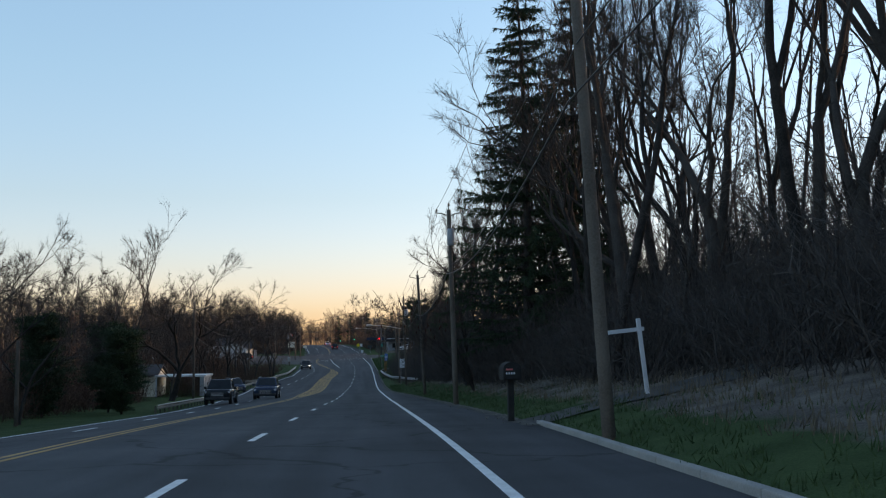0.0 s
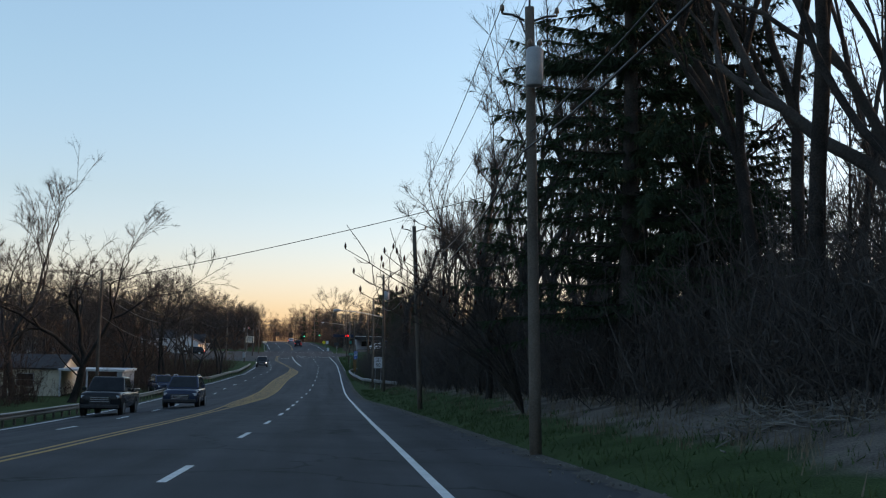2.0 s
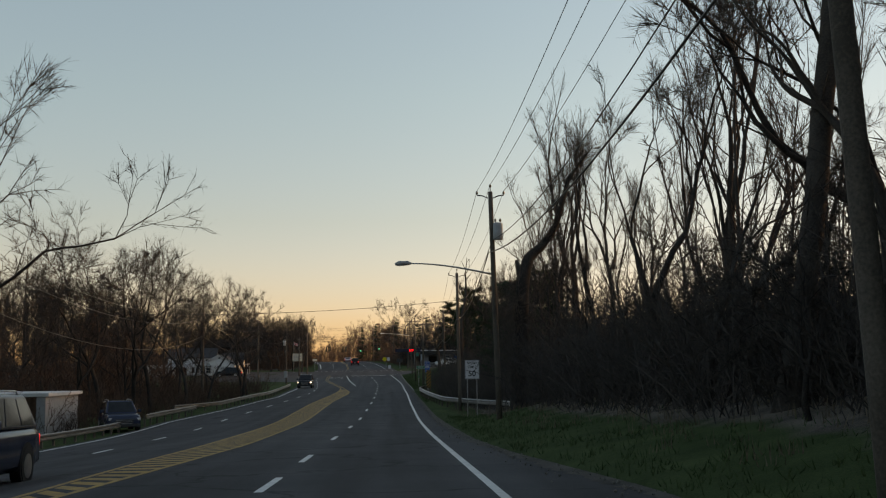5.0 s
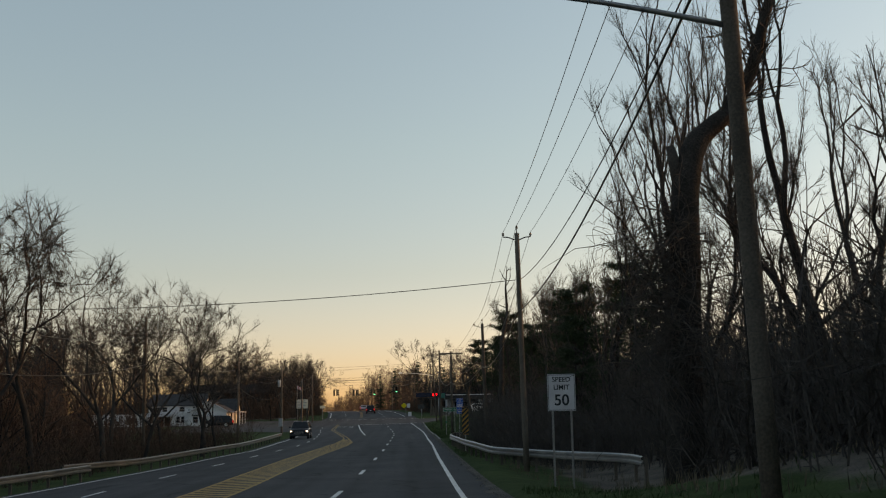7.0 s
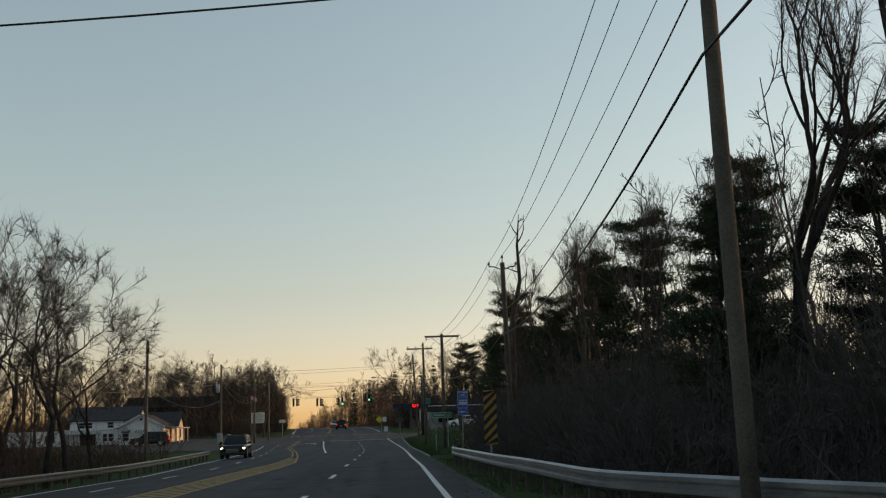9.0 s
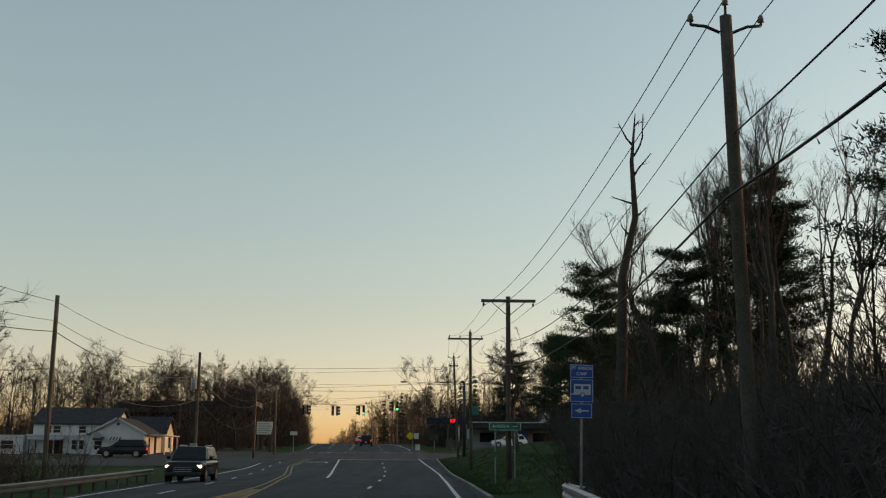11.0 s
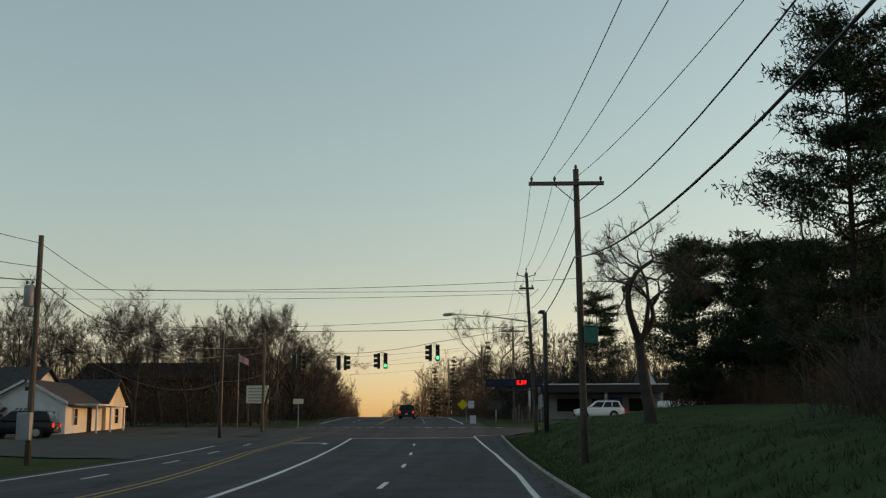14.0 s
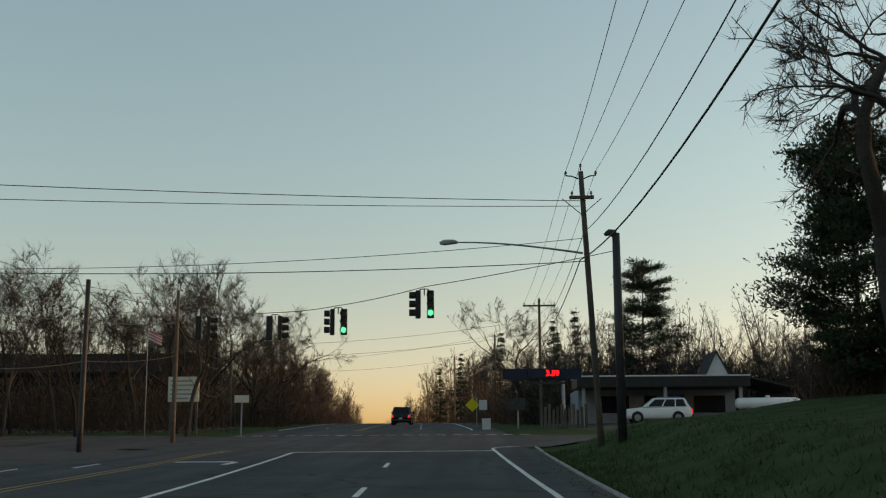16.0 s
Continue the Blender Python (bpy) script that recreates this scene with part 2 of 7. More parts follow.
def part(name, bm, material, parent, label="", m=None):
    """Link a bmesh (or a mesh) as one mesh object under a thing or a part."""
    if isinstance(bm, bmesh.types.BMesh):
        me = bpy.data.meshes.new(name)
        bm.to_mesh(me)
        bm.free()
        me.materials.append(material)
    else:
        me = bm
        if material and not me.materials:
            me.materials.append(material)
    ob = new(name, me)
    if parent:
        ob.parent = parent
    if m is not None:
        ob.matrix_basis = m
    if label:
        ob["label"] = label
    return ob


def thing(name, m, label, category, group="", kind=""):
    ob = new(name)
    ob.matrix_basis = m
    return tagged(ob, label, category, group, kind)


def box(x0, y0, z0, x1, y1, z1, bevel=0.0):
    bm = bmesh.new()
    bmesh.ops.create_cube(bm, size=1)
    for v in bm.verts:
        v.co = Vector(((x0 + x1) / 2 + v.co.x * (x1 - x0), (y0 + y1) / 2 + v.co.y * (y1 - y0), (z0 + z1) / 2 + v.co.z * (z1 - z0)))
    if bevel:
        bmesh.ops.bevel(bm, geom=list(bm.edges), offset=bevel, segments=2, affect="EDGES", profile=0.5)
    return bm


def tube_data(points, radii, sides=6, cap=True):
    """Rings round a line: vertices and faces."""
    p = np.asarray(points, float)
    r = np.broadcast_to(np.asarray(radii, float), (len(p),))
    d = np.gradient(p, axis=0)
    d /= np.linalg.norm(d, axis=1)[:, None] + 1e-9
    ref = np.where(np.abs(d[:, 2:3]) < 0.9, np.array([[0, 0, 1.0]]), np.array([[1.0, 0, 0]]))
    if np.abs(d[:, 2]).max() >= 0.9:
        ref = np.broadcast_to(np.array([[1.0, 0.02, 0]]) if np.abs(d[:, 0]).max() < 0.95 else np.array([[0, 1.0, 0.02]]), d.shape)
    u = np.cross(d, ref)
    u /= np.linalg.norm(u, axis=1)[:, None] + 1e-9
    w = np.cross(d, u)
    a = np.arange(sides) * 2 * np.pi / sides
    v = p[:, None] + r[:, None, None] * (np.cos(a)[None, :, None] * u[:, None] + np.sin(a)[None, :, None] * w[:, None])
    v = v.reshape(-1, 3)
    f = []
    for i in range(len(p) - 1):
        for j in range(sides):
            k = (j + 1) % sides
            f.append((i * sides + j, i * sides + k, (i + 1) * sides + k, (i + 1) * sides + j))
    if cap:
        f.append(tuple(range(sides - 1, -1, -1)))
        f.append(tuple((len(p) - 1) * sides + j for j in range(sides)))
    return v, f


def merge(chunks):
    vs, fs, o = [], [], 0
    for v, f in chunks:
        vs.append(np.asarray(v))
        fs.extend(tuple(i + o for i in q) for q in f)
        o += len(v)
    return (np.concatenate(vs) if vs else np.zeros((0, 3))), fs


def tube(name, points, radii, material, parent, sides=8, label="", m=None):
    v, f = tube_data(points, radii, sides)
    return part(name, mesh_of(name, v, f, material, True), None, parent, label, m)


def prism(profile, x0, x1):
    """A bmesh of a closed (y, z) outline drawn out along x."""
    bm = bmesh.new()
    a = [bm.verts.new((x0, y, z)) for y, z in profile]
    b = [bm.verts.new((x1, y, z)) for y, z in profile]
    n = len(profile)
    bm.faces.new(a[::-1])
    bm.faces.new(b)
    for i in range(n):
        bm.faces.new((a[i], a[(i + 1) % n], b[(i + 1) % n], b[i]))
    bmesh.ops.recalc_face_normals(bm, faces=list(bm.faces))
    return bm


def disc(radius, depth, segments=16, axis="Y"):
    bm = bmesh.new()
    bmesh.ops.create_cone(bm, cap_ends=True, segments=segments, radius1=radius, radius2=radius, depth=depth)
    if axis == "Y":
        bmesh.ops.rotate(bm, verts=list(bm.verts), cent=(0, 0, 0), matrix=Matrix.Rotation(radians(90), 3, "X"))
    elif axis == "X":
        bmesh.ops.rotate(bm, verts=list(bm.verts), cent=(0, 0, 0), matrix=Matrix.Rotation(radians(90), 3, "Y"))
    return bm


def lettering(name, words, size, material, parent, x, y, z, label=""):
    """Raised words on a face that looks towards -y."""
    cu = bpy.data.curves.new(name, "FONT")
    cu.body, cu.size, cu.align_x, cu.align_y = words, size, "CENTER", "CENTER"
    cu.extrude, cu.offset = 0.003, size * 0.018
    tmp = bpy.data.objects.new("tmp", cu)
    scene.collection.objects.link(tmp)
    bpy.context.view_layer.update()
    me = bpy.data.meshes.new_from_object(tmp)
    bpy.data.objects.remove(tmp)
    me.materials.clear()
    me.materials.append(material)
    return part(name, me, None, parent, label, pose(x, y, z, 90, 0, 0))


# ---- lie of the land ----
PY = [-400, -300, -260, -234.5, -220, -205.7, -191, -176.8, -162, -140, -121.7, -114, -106.5, -99, -80, -63.6, -50, -36, -21.7, 0, 22, 45, 68, 80, 120, 160, 200, 260, 400, 800, 3000]
PZ = [6.8, 5.0, 3.9, 3.26, 3.0, 2.57, 2.06, 1.58, 1.04, 0.46, -0.01, -0.16, -0.33, -0.43, -0.33, -0.22, -0.1, -0.1, 0.0, 0.05, 0.34, 0.95, 1.85, 2.33, 3.4, 4.2, 4.65, 4.7, 4.0, 2.0, 0.0]
SY = np.arange(-400, 1000.1, 2.0)
SZ = np.interp(SY, PY, PZ)
SZ = np.convolve(np.pad(SZ, 4, mode="edge"), np.ones(9) / 9, mode="valid")


def zr(y):
    """Height of the road."""
    return np.interp(y, SY, SZ)


def line(ys, xs):
    return lambda y: np.interp(y, ys, xs)


FAR_Y = [81, 120, 160, 200, 300, 500, 1000]
x_right = line([-400, -260, -221, -198, -161, -140, -122, -92, -76, -56, -33, -14, 4, 22, 45, 55] + FAR_Y, [-2.8, -0.75, -0.31, -0.05, 0.38, 0.5, 0.6, 0.9, 1.02, 1.25, 1.4, 1.58, 1.7, 1.45, 0.7, 0.3, -0.6, -2.6, -5.4, -8.5, -17.5, -37.5, -87.5])
x_dash = line([-400, -260, -220, -200, -184, -159, -143, -123, -91, -67, -40, -11, 6, 20, 37, 45] + FAR_Y, [-6.4, -4.6, -3.92, -3.65, -3.43, -3.06, -2.86, -2.7, -2.2, -1.85, -1.7, -1.65, -1.85, -2.3, -2.95, -3.3, -4.2, -6.1, -8.9, -12, -21, -41, -91])
x_yellow = line([-400, -260, -217, -200, -184, -159, -144, -129, -88, -71, -52, -42, -25, -12, 1, 25, 45] + FAR_Y, [-10, -8, -7.2, -6.95, -6.5, -6.2, -5.65, -5.2, -5.3, -5.2, -4.6, -4.7, -5.8, -6.8, -7.8, -10.2, -10.8, -8.4, -9.9, -12.6, -15.6, -24.6, -44.6, -94.6])
x_left_low = line([-400, -260, -209, -160, -138, -115, -88, -66, -43, -20, 8, 18, 40] + FAR_Y, [-12.8, -10.6, -9.8, -9.4, -9.4, -9.9, -10.3, -9.4, -8.9, -10.2, -12.4, -13, -14.3, -14.2, -16.5, -19.8, -23.4, -32, -52, -102])
x_grass = line([-400, -260, -218, -206, -198, -162, -146, -136, -128, -105, -60, -14, 23, 50] + FAR_Y, [-0.5, 1.2, 2.03, 2.45, 2.65, 2.9, 2.55, 1.9, 1.7, 1.9, 2.1, 2.45, 2.5, 2.4, 1.3, -0.8, -3.6, -6.7, -15.7, -35.7, -85.7])


# the far lanes fall away from the crown, most of all in the bend
x_axis = line([-234, -162, -99, -50, 0], [-1.92, -1.14, -0.29, 0.17, 0.0])
fall = line([-120, -50, -12, 15], [1.5, 1.4, 1.13, 1.0])


def x_left(y):
    return x_axis(y) + fall(y) * (x_left_low(y) - x_axis(y))


def zx(x, y):
    """Height of the road at a place across it."""
    t = (x_yellow(y) - np.asarray(x, float)) / (x_yellow(y) - x_left(y))
    return zr(y) - (fall(y) - 1) * 1.3 * np.clip(t, 0, 1.15)


def x_left_edge(y):
    return x_left(y) - 0.6


def smooth_step(a, b, v):
    t = np.clip((v - a) / (b - a), 0, 1)
    return t * t * (3 - 2 * t)


def gz(x, y):
    """Height of the ground beside the road."""
    x, y = np.asarray(x, float), np.asarray(y, float)
    z = zx(x, y)
    dr = np.maximum(x - x_grass(y), 0)
    dl = np.maximum(x_left_edge(y) - x, 0)
    woods = smooth_step(-96, -112, y)
    lawn = smooth_step(-46, -22, y) * (1 - smooth_step(45, 54, y))
    bank = woods * (0.22 * np.minimum(dr, 6) + 0.13 * np.clip(dr - 6, 0, 22) + 0.02 * np.clip(dr - 28, 0, 60))
    bank = bank + lawn * (1.25 * smooth_step(0.2, 4.6, dr) + 0.95 * smooth_step(4, 13, dr) + 0.4 * smooth_step(13, 30, dr))
    bank = bank + (1 - woods) * (1 - smooth_step(-46, -22, y)) * (3.2 * smooth_step(4.5, 15, dr) + 2.2 * smooth_step(15, 40, dr) - 0.3 * smooth_step(0.5, 3, dr))
    bank = bank + smooth_step(70, 82, y) * 0.35 * smooth_step(1, 12, dr)
    left = -0.35 * smooth_step(0.5, 6, dl) * (1 - smooth_step(-40, 0, y)) + 0.1 * smooth_step(1, 8, dl)
    inside = (dr <= 0) & (dl <= 0)
    bumps = 0.05 * np.sin(x * 0.9 + y * 0.37) * np.sin(y * 0.53 - x * 0.2) * np.clip(dr + dl, 0, 1)
    return z + bank + left + bumps + np.where(inside, -0.14, -0.012)


def sheet(name, xs_of_y, ys, zfun, material, label, category):
    """A strip across the road's direction; xs_of_y gives the cross line at each y."""
    rows = [xs_of_y(y) for y in ys]
    n = len(rows[0])
    v = [(x, y, zfun(x, y)) for y, row in zip(ys, rows) for x in row]
    f = [(i * n + j, i * n + j + 1, (i + 1) * n + j + 1, (i + 1) * n + j) for i in range(len(ys) - 1) for j in range(n - 1)]
    ob = new(name, mesh_of(name, v, f, material, True))
    return tagged(ob, label, category, kind="structure")


def ground_row(y):
    l, r = x_left_edge(y), x_grass(y)
    a = [-2500, -900, -400, -200, -110, -70, -45, -32, -24, -18, -13, -9.5, -7, -5, -3.5, -2, -1, -0.4, 0]
    b = [0, 0.35, 0.8, 1.4, 2.2, 3.2, 4.4, 5.6, 7, 8.5, 10, 12, 14, 17, 21, 26, 33, 45, 65, 100, 200, 400, 900, 2500]
    return [l + d for d in a] + [(l + r) / 2] + [r + d for d in b]


GY = np.concatenate([[-3000, -1200, -600], np.arange(-400, -262, 8), np.arange(-262, 120, 2.0), np.arange(120, 300, 6), np.arange(300, 1000, 50), [1400, 2200, 3500]])
ground = sheet("ground", ground_row, GY, lambda x, y: float(gz(x, y)), GROUND, "rough grass verge, lawn and leaf-littered woodland floor", "ground")
wa = ground.data.attributes.new("woods", "FLOAT", "POINT")
gv = np.zeros(len(ground.data.vertices) * 3)
ground.data.vertices.foreach_get("co", gv)
gv = gv.reshape(-1, 3)
dr = gv[:, 0] - x_grass(gv[:, 1])
dl = x_left_edge(gv[:, 1]) - gv[:, 0]
wv = np.where(gv[:, 1] < -40, smooth_step(np.where(gv[:, 1] < -162, 0.9, 2.0), np.where(gv[:, 1] < -162, 3.2, 4.6), dr), smooth_step(16, 24, dr))
wv = np.maximum(wv, np.where(gv[:, 1] > 75, smooth_step(2, 8, np.maximum(dr, dl)), smooth_step(16, 30, dl)))
wa.data.foreach_set("value", np.clip(wv * 0.9, 0, 1))

RY = np.concatenate([SY[(SY >= -400) & (SY <= 1000)]])
road = sheet("road", lambda y: [x_left_edge(y), x_left(y), x_yellow(y), x_dash(y), x_right(y), x_grass(y)], RY, lambda x, y: float(zx(x, y)), ASPHALT, "worn grey asphalt of a four-lane road", "road")


def strip_mesh(name, xc, w, y0, y1, dz=0.006, step=2.0):
    ys = [y0] + [y for y in np.arange(math.ceil(y0 / step) * step, y1, step) if y > y0 + 1e-3] + [y1]
    v, f = [], []
    for y in ys:
        c = float(xc(y))
        z = float(zx(c, y)) + dz
        v += [(c - w / 2, y, z), (c + w / 2, y, z)]
    f = [(2 * i, 2 * i + 1, 2 * i + 3, 2 * i + 2) for i in range(len(ys) - 1)]
    return v, f


def marking(name, xc, w, y0, y1, material, label=""):
    v, f = strip_mesh(name, xc, w, y0, y1)
    return part(name, mesh_of(name, v, f, material), None, road, label)


def hatch(y):
    """Width of the painted median."""
    return 0.34 + 1.3 * smooth_step(-158, -128, y) * (1 - smooth_step(-52, -20, y))


marking("edge_line", x_right, 0.14, -400, 49, WHITE_LINE, "worn white edge line")
marking("edge_line", x_right, 0.14, 78, 420, WHITE_LINE, "worn white edge line")
marking("edge_line", lambda y: x_left(y), 0.14, -400, 34, WHITE_LINE, "worn white edge line")
marking("edge_line", lambda y: x_left(y), 0.14, 80, 420, WHITE_LINE, "worn white edge line")
DASHES = list(-213.3 + 10.6 * np.arange(-11, 2)) + [-190.7, -178.7, -169.1, -159.9, -152.7, -145.9] + list(21.5 - 12.3 * np.arange(-24, 14))
for y in DASHES:
    if not 44 < y < 76:
        marking("lane_dash", x_dash, 0.13, y, y + 3.0, WHITE_LINE)
for k, y in enumerate(np.arange(-330, 330, 10.6)):
    if not 36 < y < 78:
        marking("lane_dash", lambda q: (x_left(q) + x_yellow(q) - hatch(q)) / 2, 0.12, y + 4, y + 6.9, WHITE_LINE)


marking("centre_line", lambda y: x_yellow(y) + 0.1, 0.11, -400, 48, YELLOW_LINE, "worn yellow centre line")
marking("centre_line", lambda y: x_yellow(y) + 0.1 - hatch(y), 0.11, -400, 48, YELLOW_LINE, "worn yellow centre line")
marking("centre_line", lambda y: x_yellow(y) + 0.1, 0.11, 78, 420, YELLOW_LINE, "worn yellow centre line")
marking("centre_line", lambda y: x_yellow(y) - 0.14, 0.11, 78, 420, YELLOW_LINE, "worn yellow centre line")
for y in np.arange(-150, -26, 1.0):
    w = float(hatch(y))
    if w > 0.6:
        x1, x0 = float(x_yellow(y)) + 0.05, float(x_yellow(y + 1.3)) + 0.15 - w
        v = [(x0, y + 1.3, zx(x0, y + 1.3) + 0.005), (x1, y, zx(x1, y) + 0.005), (x1, y + 0.55, zx(x1, y + 0.55) + 0.005), (x0, y + 1.85, zx(x0, y + 1.85) + 0.005)]
        part("hatch_stripe", mesh_of("hatch_stripe", v, [(0, 1, 2, 3)], YELLOW_LINE), None, road)
marking("turn_lane_line", line([-14, 1, 22, 46], [-4.4, -5.2, -6.4, -7.6]), 0.16, -8, 46, WHITE_LINE, "solid white turn-lane line")


def cross_marking(name, xa, xb, y, w, material, slant=0.0):
    v = []
    for x, yy in ((xa, y), (xb, y + slant), (xb, y + slant + w), (xa, y + w)):
        v.append((x, yy, float(zr(yy)) + 0.011))
    return part(name, mesh_of(name, v, [(0, 1, 2, 3)], material), None, road)


cross_marking("stop_line", -7.6, 0.6, 46.0, 0.35, WHITE_LINE, 0.5)
for i in range(18):
    cross_marking("crossing_dash", -14.6 + i * 1.0, -14.0 + i * 1.0, 67.5, 0.3, WHITE_LINE, 0.02)
# turn arrow and the edge line's curve into the side street
for pts in ([(-10.3, 38.0), (-8.3, 38.0), (-8.3, 38.5), (-10.3, 38.5)], [(-8.3, 38.0), (-8.05, 38.0), (-8.05, 36.2), (-8.3, 36.2)]):
    part("turn_arrow", mesh_of("turn_arrow", [(a, b, float(zr(b)) + 0.008) for a, b in pts], [(0, 1, 2, 3)], WHITE_LINE), None, road, "white turn arrow")
curve_v = []
for k in range(13):
    a = k / 12 * math.pi / 2
    for r in (3.43, 3.57):
        cx, cy = 0.55 + 3.5 - r * math.cos(a), 48.6 + r * math.sin(a)
        curve_v.append((cx, cy, float(zr(cy)) + 0.012))
part("edge_line", mesh_of("edge_line", curve_v, [(2 * k, 2 * k + 1, 2 * k + 3, 2 * k + 2) for k in range(12)], WHITE_LINE), None, road, "white line curving into the side street")
# side street across the road, a little below its surface
SIDE_Y = (49.5, 66.5)


def side_row(y):
    return list(np.linspace(-160, -12, 40)) + [0.0] + list(np.linspace(3, 160, 40))


side_street = sheet("side_street", side_row, np.linspace(SIDE_Y[0], SIDE_Y[1], 10), lambda x, y: float(np.where((x < x_left_edge(y)) | (x > x_grass(y)), gz(x, y) + 0.035, zr(y) - 0.03)), ASPHALT, "grey asphalt side street", "road")
parking = sheet("parking_lot", lambda y: list(np.linspace(-34, x_left_edge(y) + 0.05, 14)), np.arange(18, 50.1, 2.0), lambda x, y: float(gz(x, y)) + 0.05 if x < x_left_edge(y) else float(zr(y)) - 0.02, ASPHALT_OLD, "worn grey asphalt forecourt beside the road", "parking lot")


# ---- trees ----
def unit(v):
    return v / (np.linalg.norm(v) + 1e-9)


def limb(rng, start, way, length, r0, r1, nodes, wob, up):
    """A wandering line that bends upwards."""
    p, d, out = np.array(start, float), unit(np.array(way, float)), [np.array(start, float)]
    for _ in range(nodes - 1):
        d = unit(d + rng.normal(0, wob, 3) + np.array([0, 0, up]))
        p = p + d * length / (nodes - 1)
        out.append(p.copy())
    return np.array(out), np.linspace(r0, r1, nodes)


def side_way(rng, d, angle):
    a = rng.normal(0, 1, 3)
    a = unit(a - d * a.dot(d))
    return unit(d * math.cos(angle) + a * math.sin(angle))


def sliver(p, q, r, rng):
    """A thin flat twig for trees too far off to show its roundness."""
    side = unit(np.cross(q - p, rng.normal(0, 1, 3))) * r
    return np.array([p - side, p + side, q]), [(0, 1, 2)]


def bare_tree_meshes(seed, height, spread=0.5, forks=10, twigs=7, fine=6, base=0.3, trunk_r=None, twig_mat=None, far=False, up=0.12, wob=0.12):
    """Trunk with main limbs, and a crown of fine branches."""
    rng = np.random.default_rng(seed)
    r = trunk_r or height * 0.016
    heavy, light = [], []
    trunk, tr = limb(rng, (0, 0, -0.3), (0, 0, 1), height * 0.86, r, r * 0.2, 10, 0.05, 0.06)
    tr[0] *= 1.35
    heavy.append(tube_data(trunk[::3] if far else trunk, tr[::3] if far else tr, 4 if far else 8, False))
    for tp, trr in [(trunk, tr)]:
        for i in range(forks):
            lo, count = base, forks
            t = lo + (1 - lo) * (i + rng.uniform(0, 0.9)) / count
            k = min(int(t * (len(tp) - 1)), len(tp) - 2)
            o = tp[k] + (tp[k + 1] - tp[k]) * (t * (len(tp) - 1) - k)
            d = unit(tp[k + 1] - tp[k])
            ln = height * spread * (1.05 - 0.65 * t) * rng.uniform(0.7, 1.2)
            b, br = limb(rng, o, side_way(rng, d, rng.uniform(0.6, 1.1)), ln, max(trr[k] * 0.5, 0.02), 0.012, 7, wob, up)
            heavy.append(tube_data(b[::2] if far else b, br[::2] if far else br, 3 if far else 5, False))
            for j in range(twigs):
                u = 0.2 + 0.8 * (j + rng.uniform(0, 0.9)) / twigs
                kk = min(int(u * 6), 5)
                o2 = b[kk] + (b[kk + 1] - b[kk]) * (u * 6 - kk)
                d2 = unit(b[kk + 1] - b[kk])
                l2 = ln * (0.55 - 0.25 * u) * rng.uniform(0.6, 1.2)
                c, cr = limb(rng, o2, side_way(rng, d2, rng.uniform(0.5, 1.0)), l2, max(br[kk] * 0.5, 0.014), 0.008, 4, wob + 0.03, up)
                light.append(sliver(c[0], c[-1], max(cr[0], 0.02), rng) if far else tube_data(c[[0, 2, 3]], cr[[0, 2, 3]], 3, False))
                for _ in range(fine):
                    w = rng.uniform(0.15, 1.0)
                    k3 = min(int(w * 3), 2)
                    o3 = c[k3] + (c[k3 + 1] - c[k3]) * (w * 3 - k3)
                    e, er = limb(rng, o3, side_way(rng, unit(c[k3 + 1] - c[k3]), rng.uniform(0.4, 0.9)), l2 * rng.uniform(0.3, 0.65), 0.011, 0.005, 3, 0.15, 0.15)
                    light.append(sliver(e[0], e[-1], 0.026 if far else 0.011, rng))
    v, f = merge(heavy)
    w, g = merge(light)
    return mesh_of("trunk", v, f, BARK, True), mesh_of("crown", w, g, twig_mat or TWIG, True)


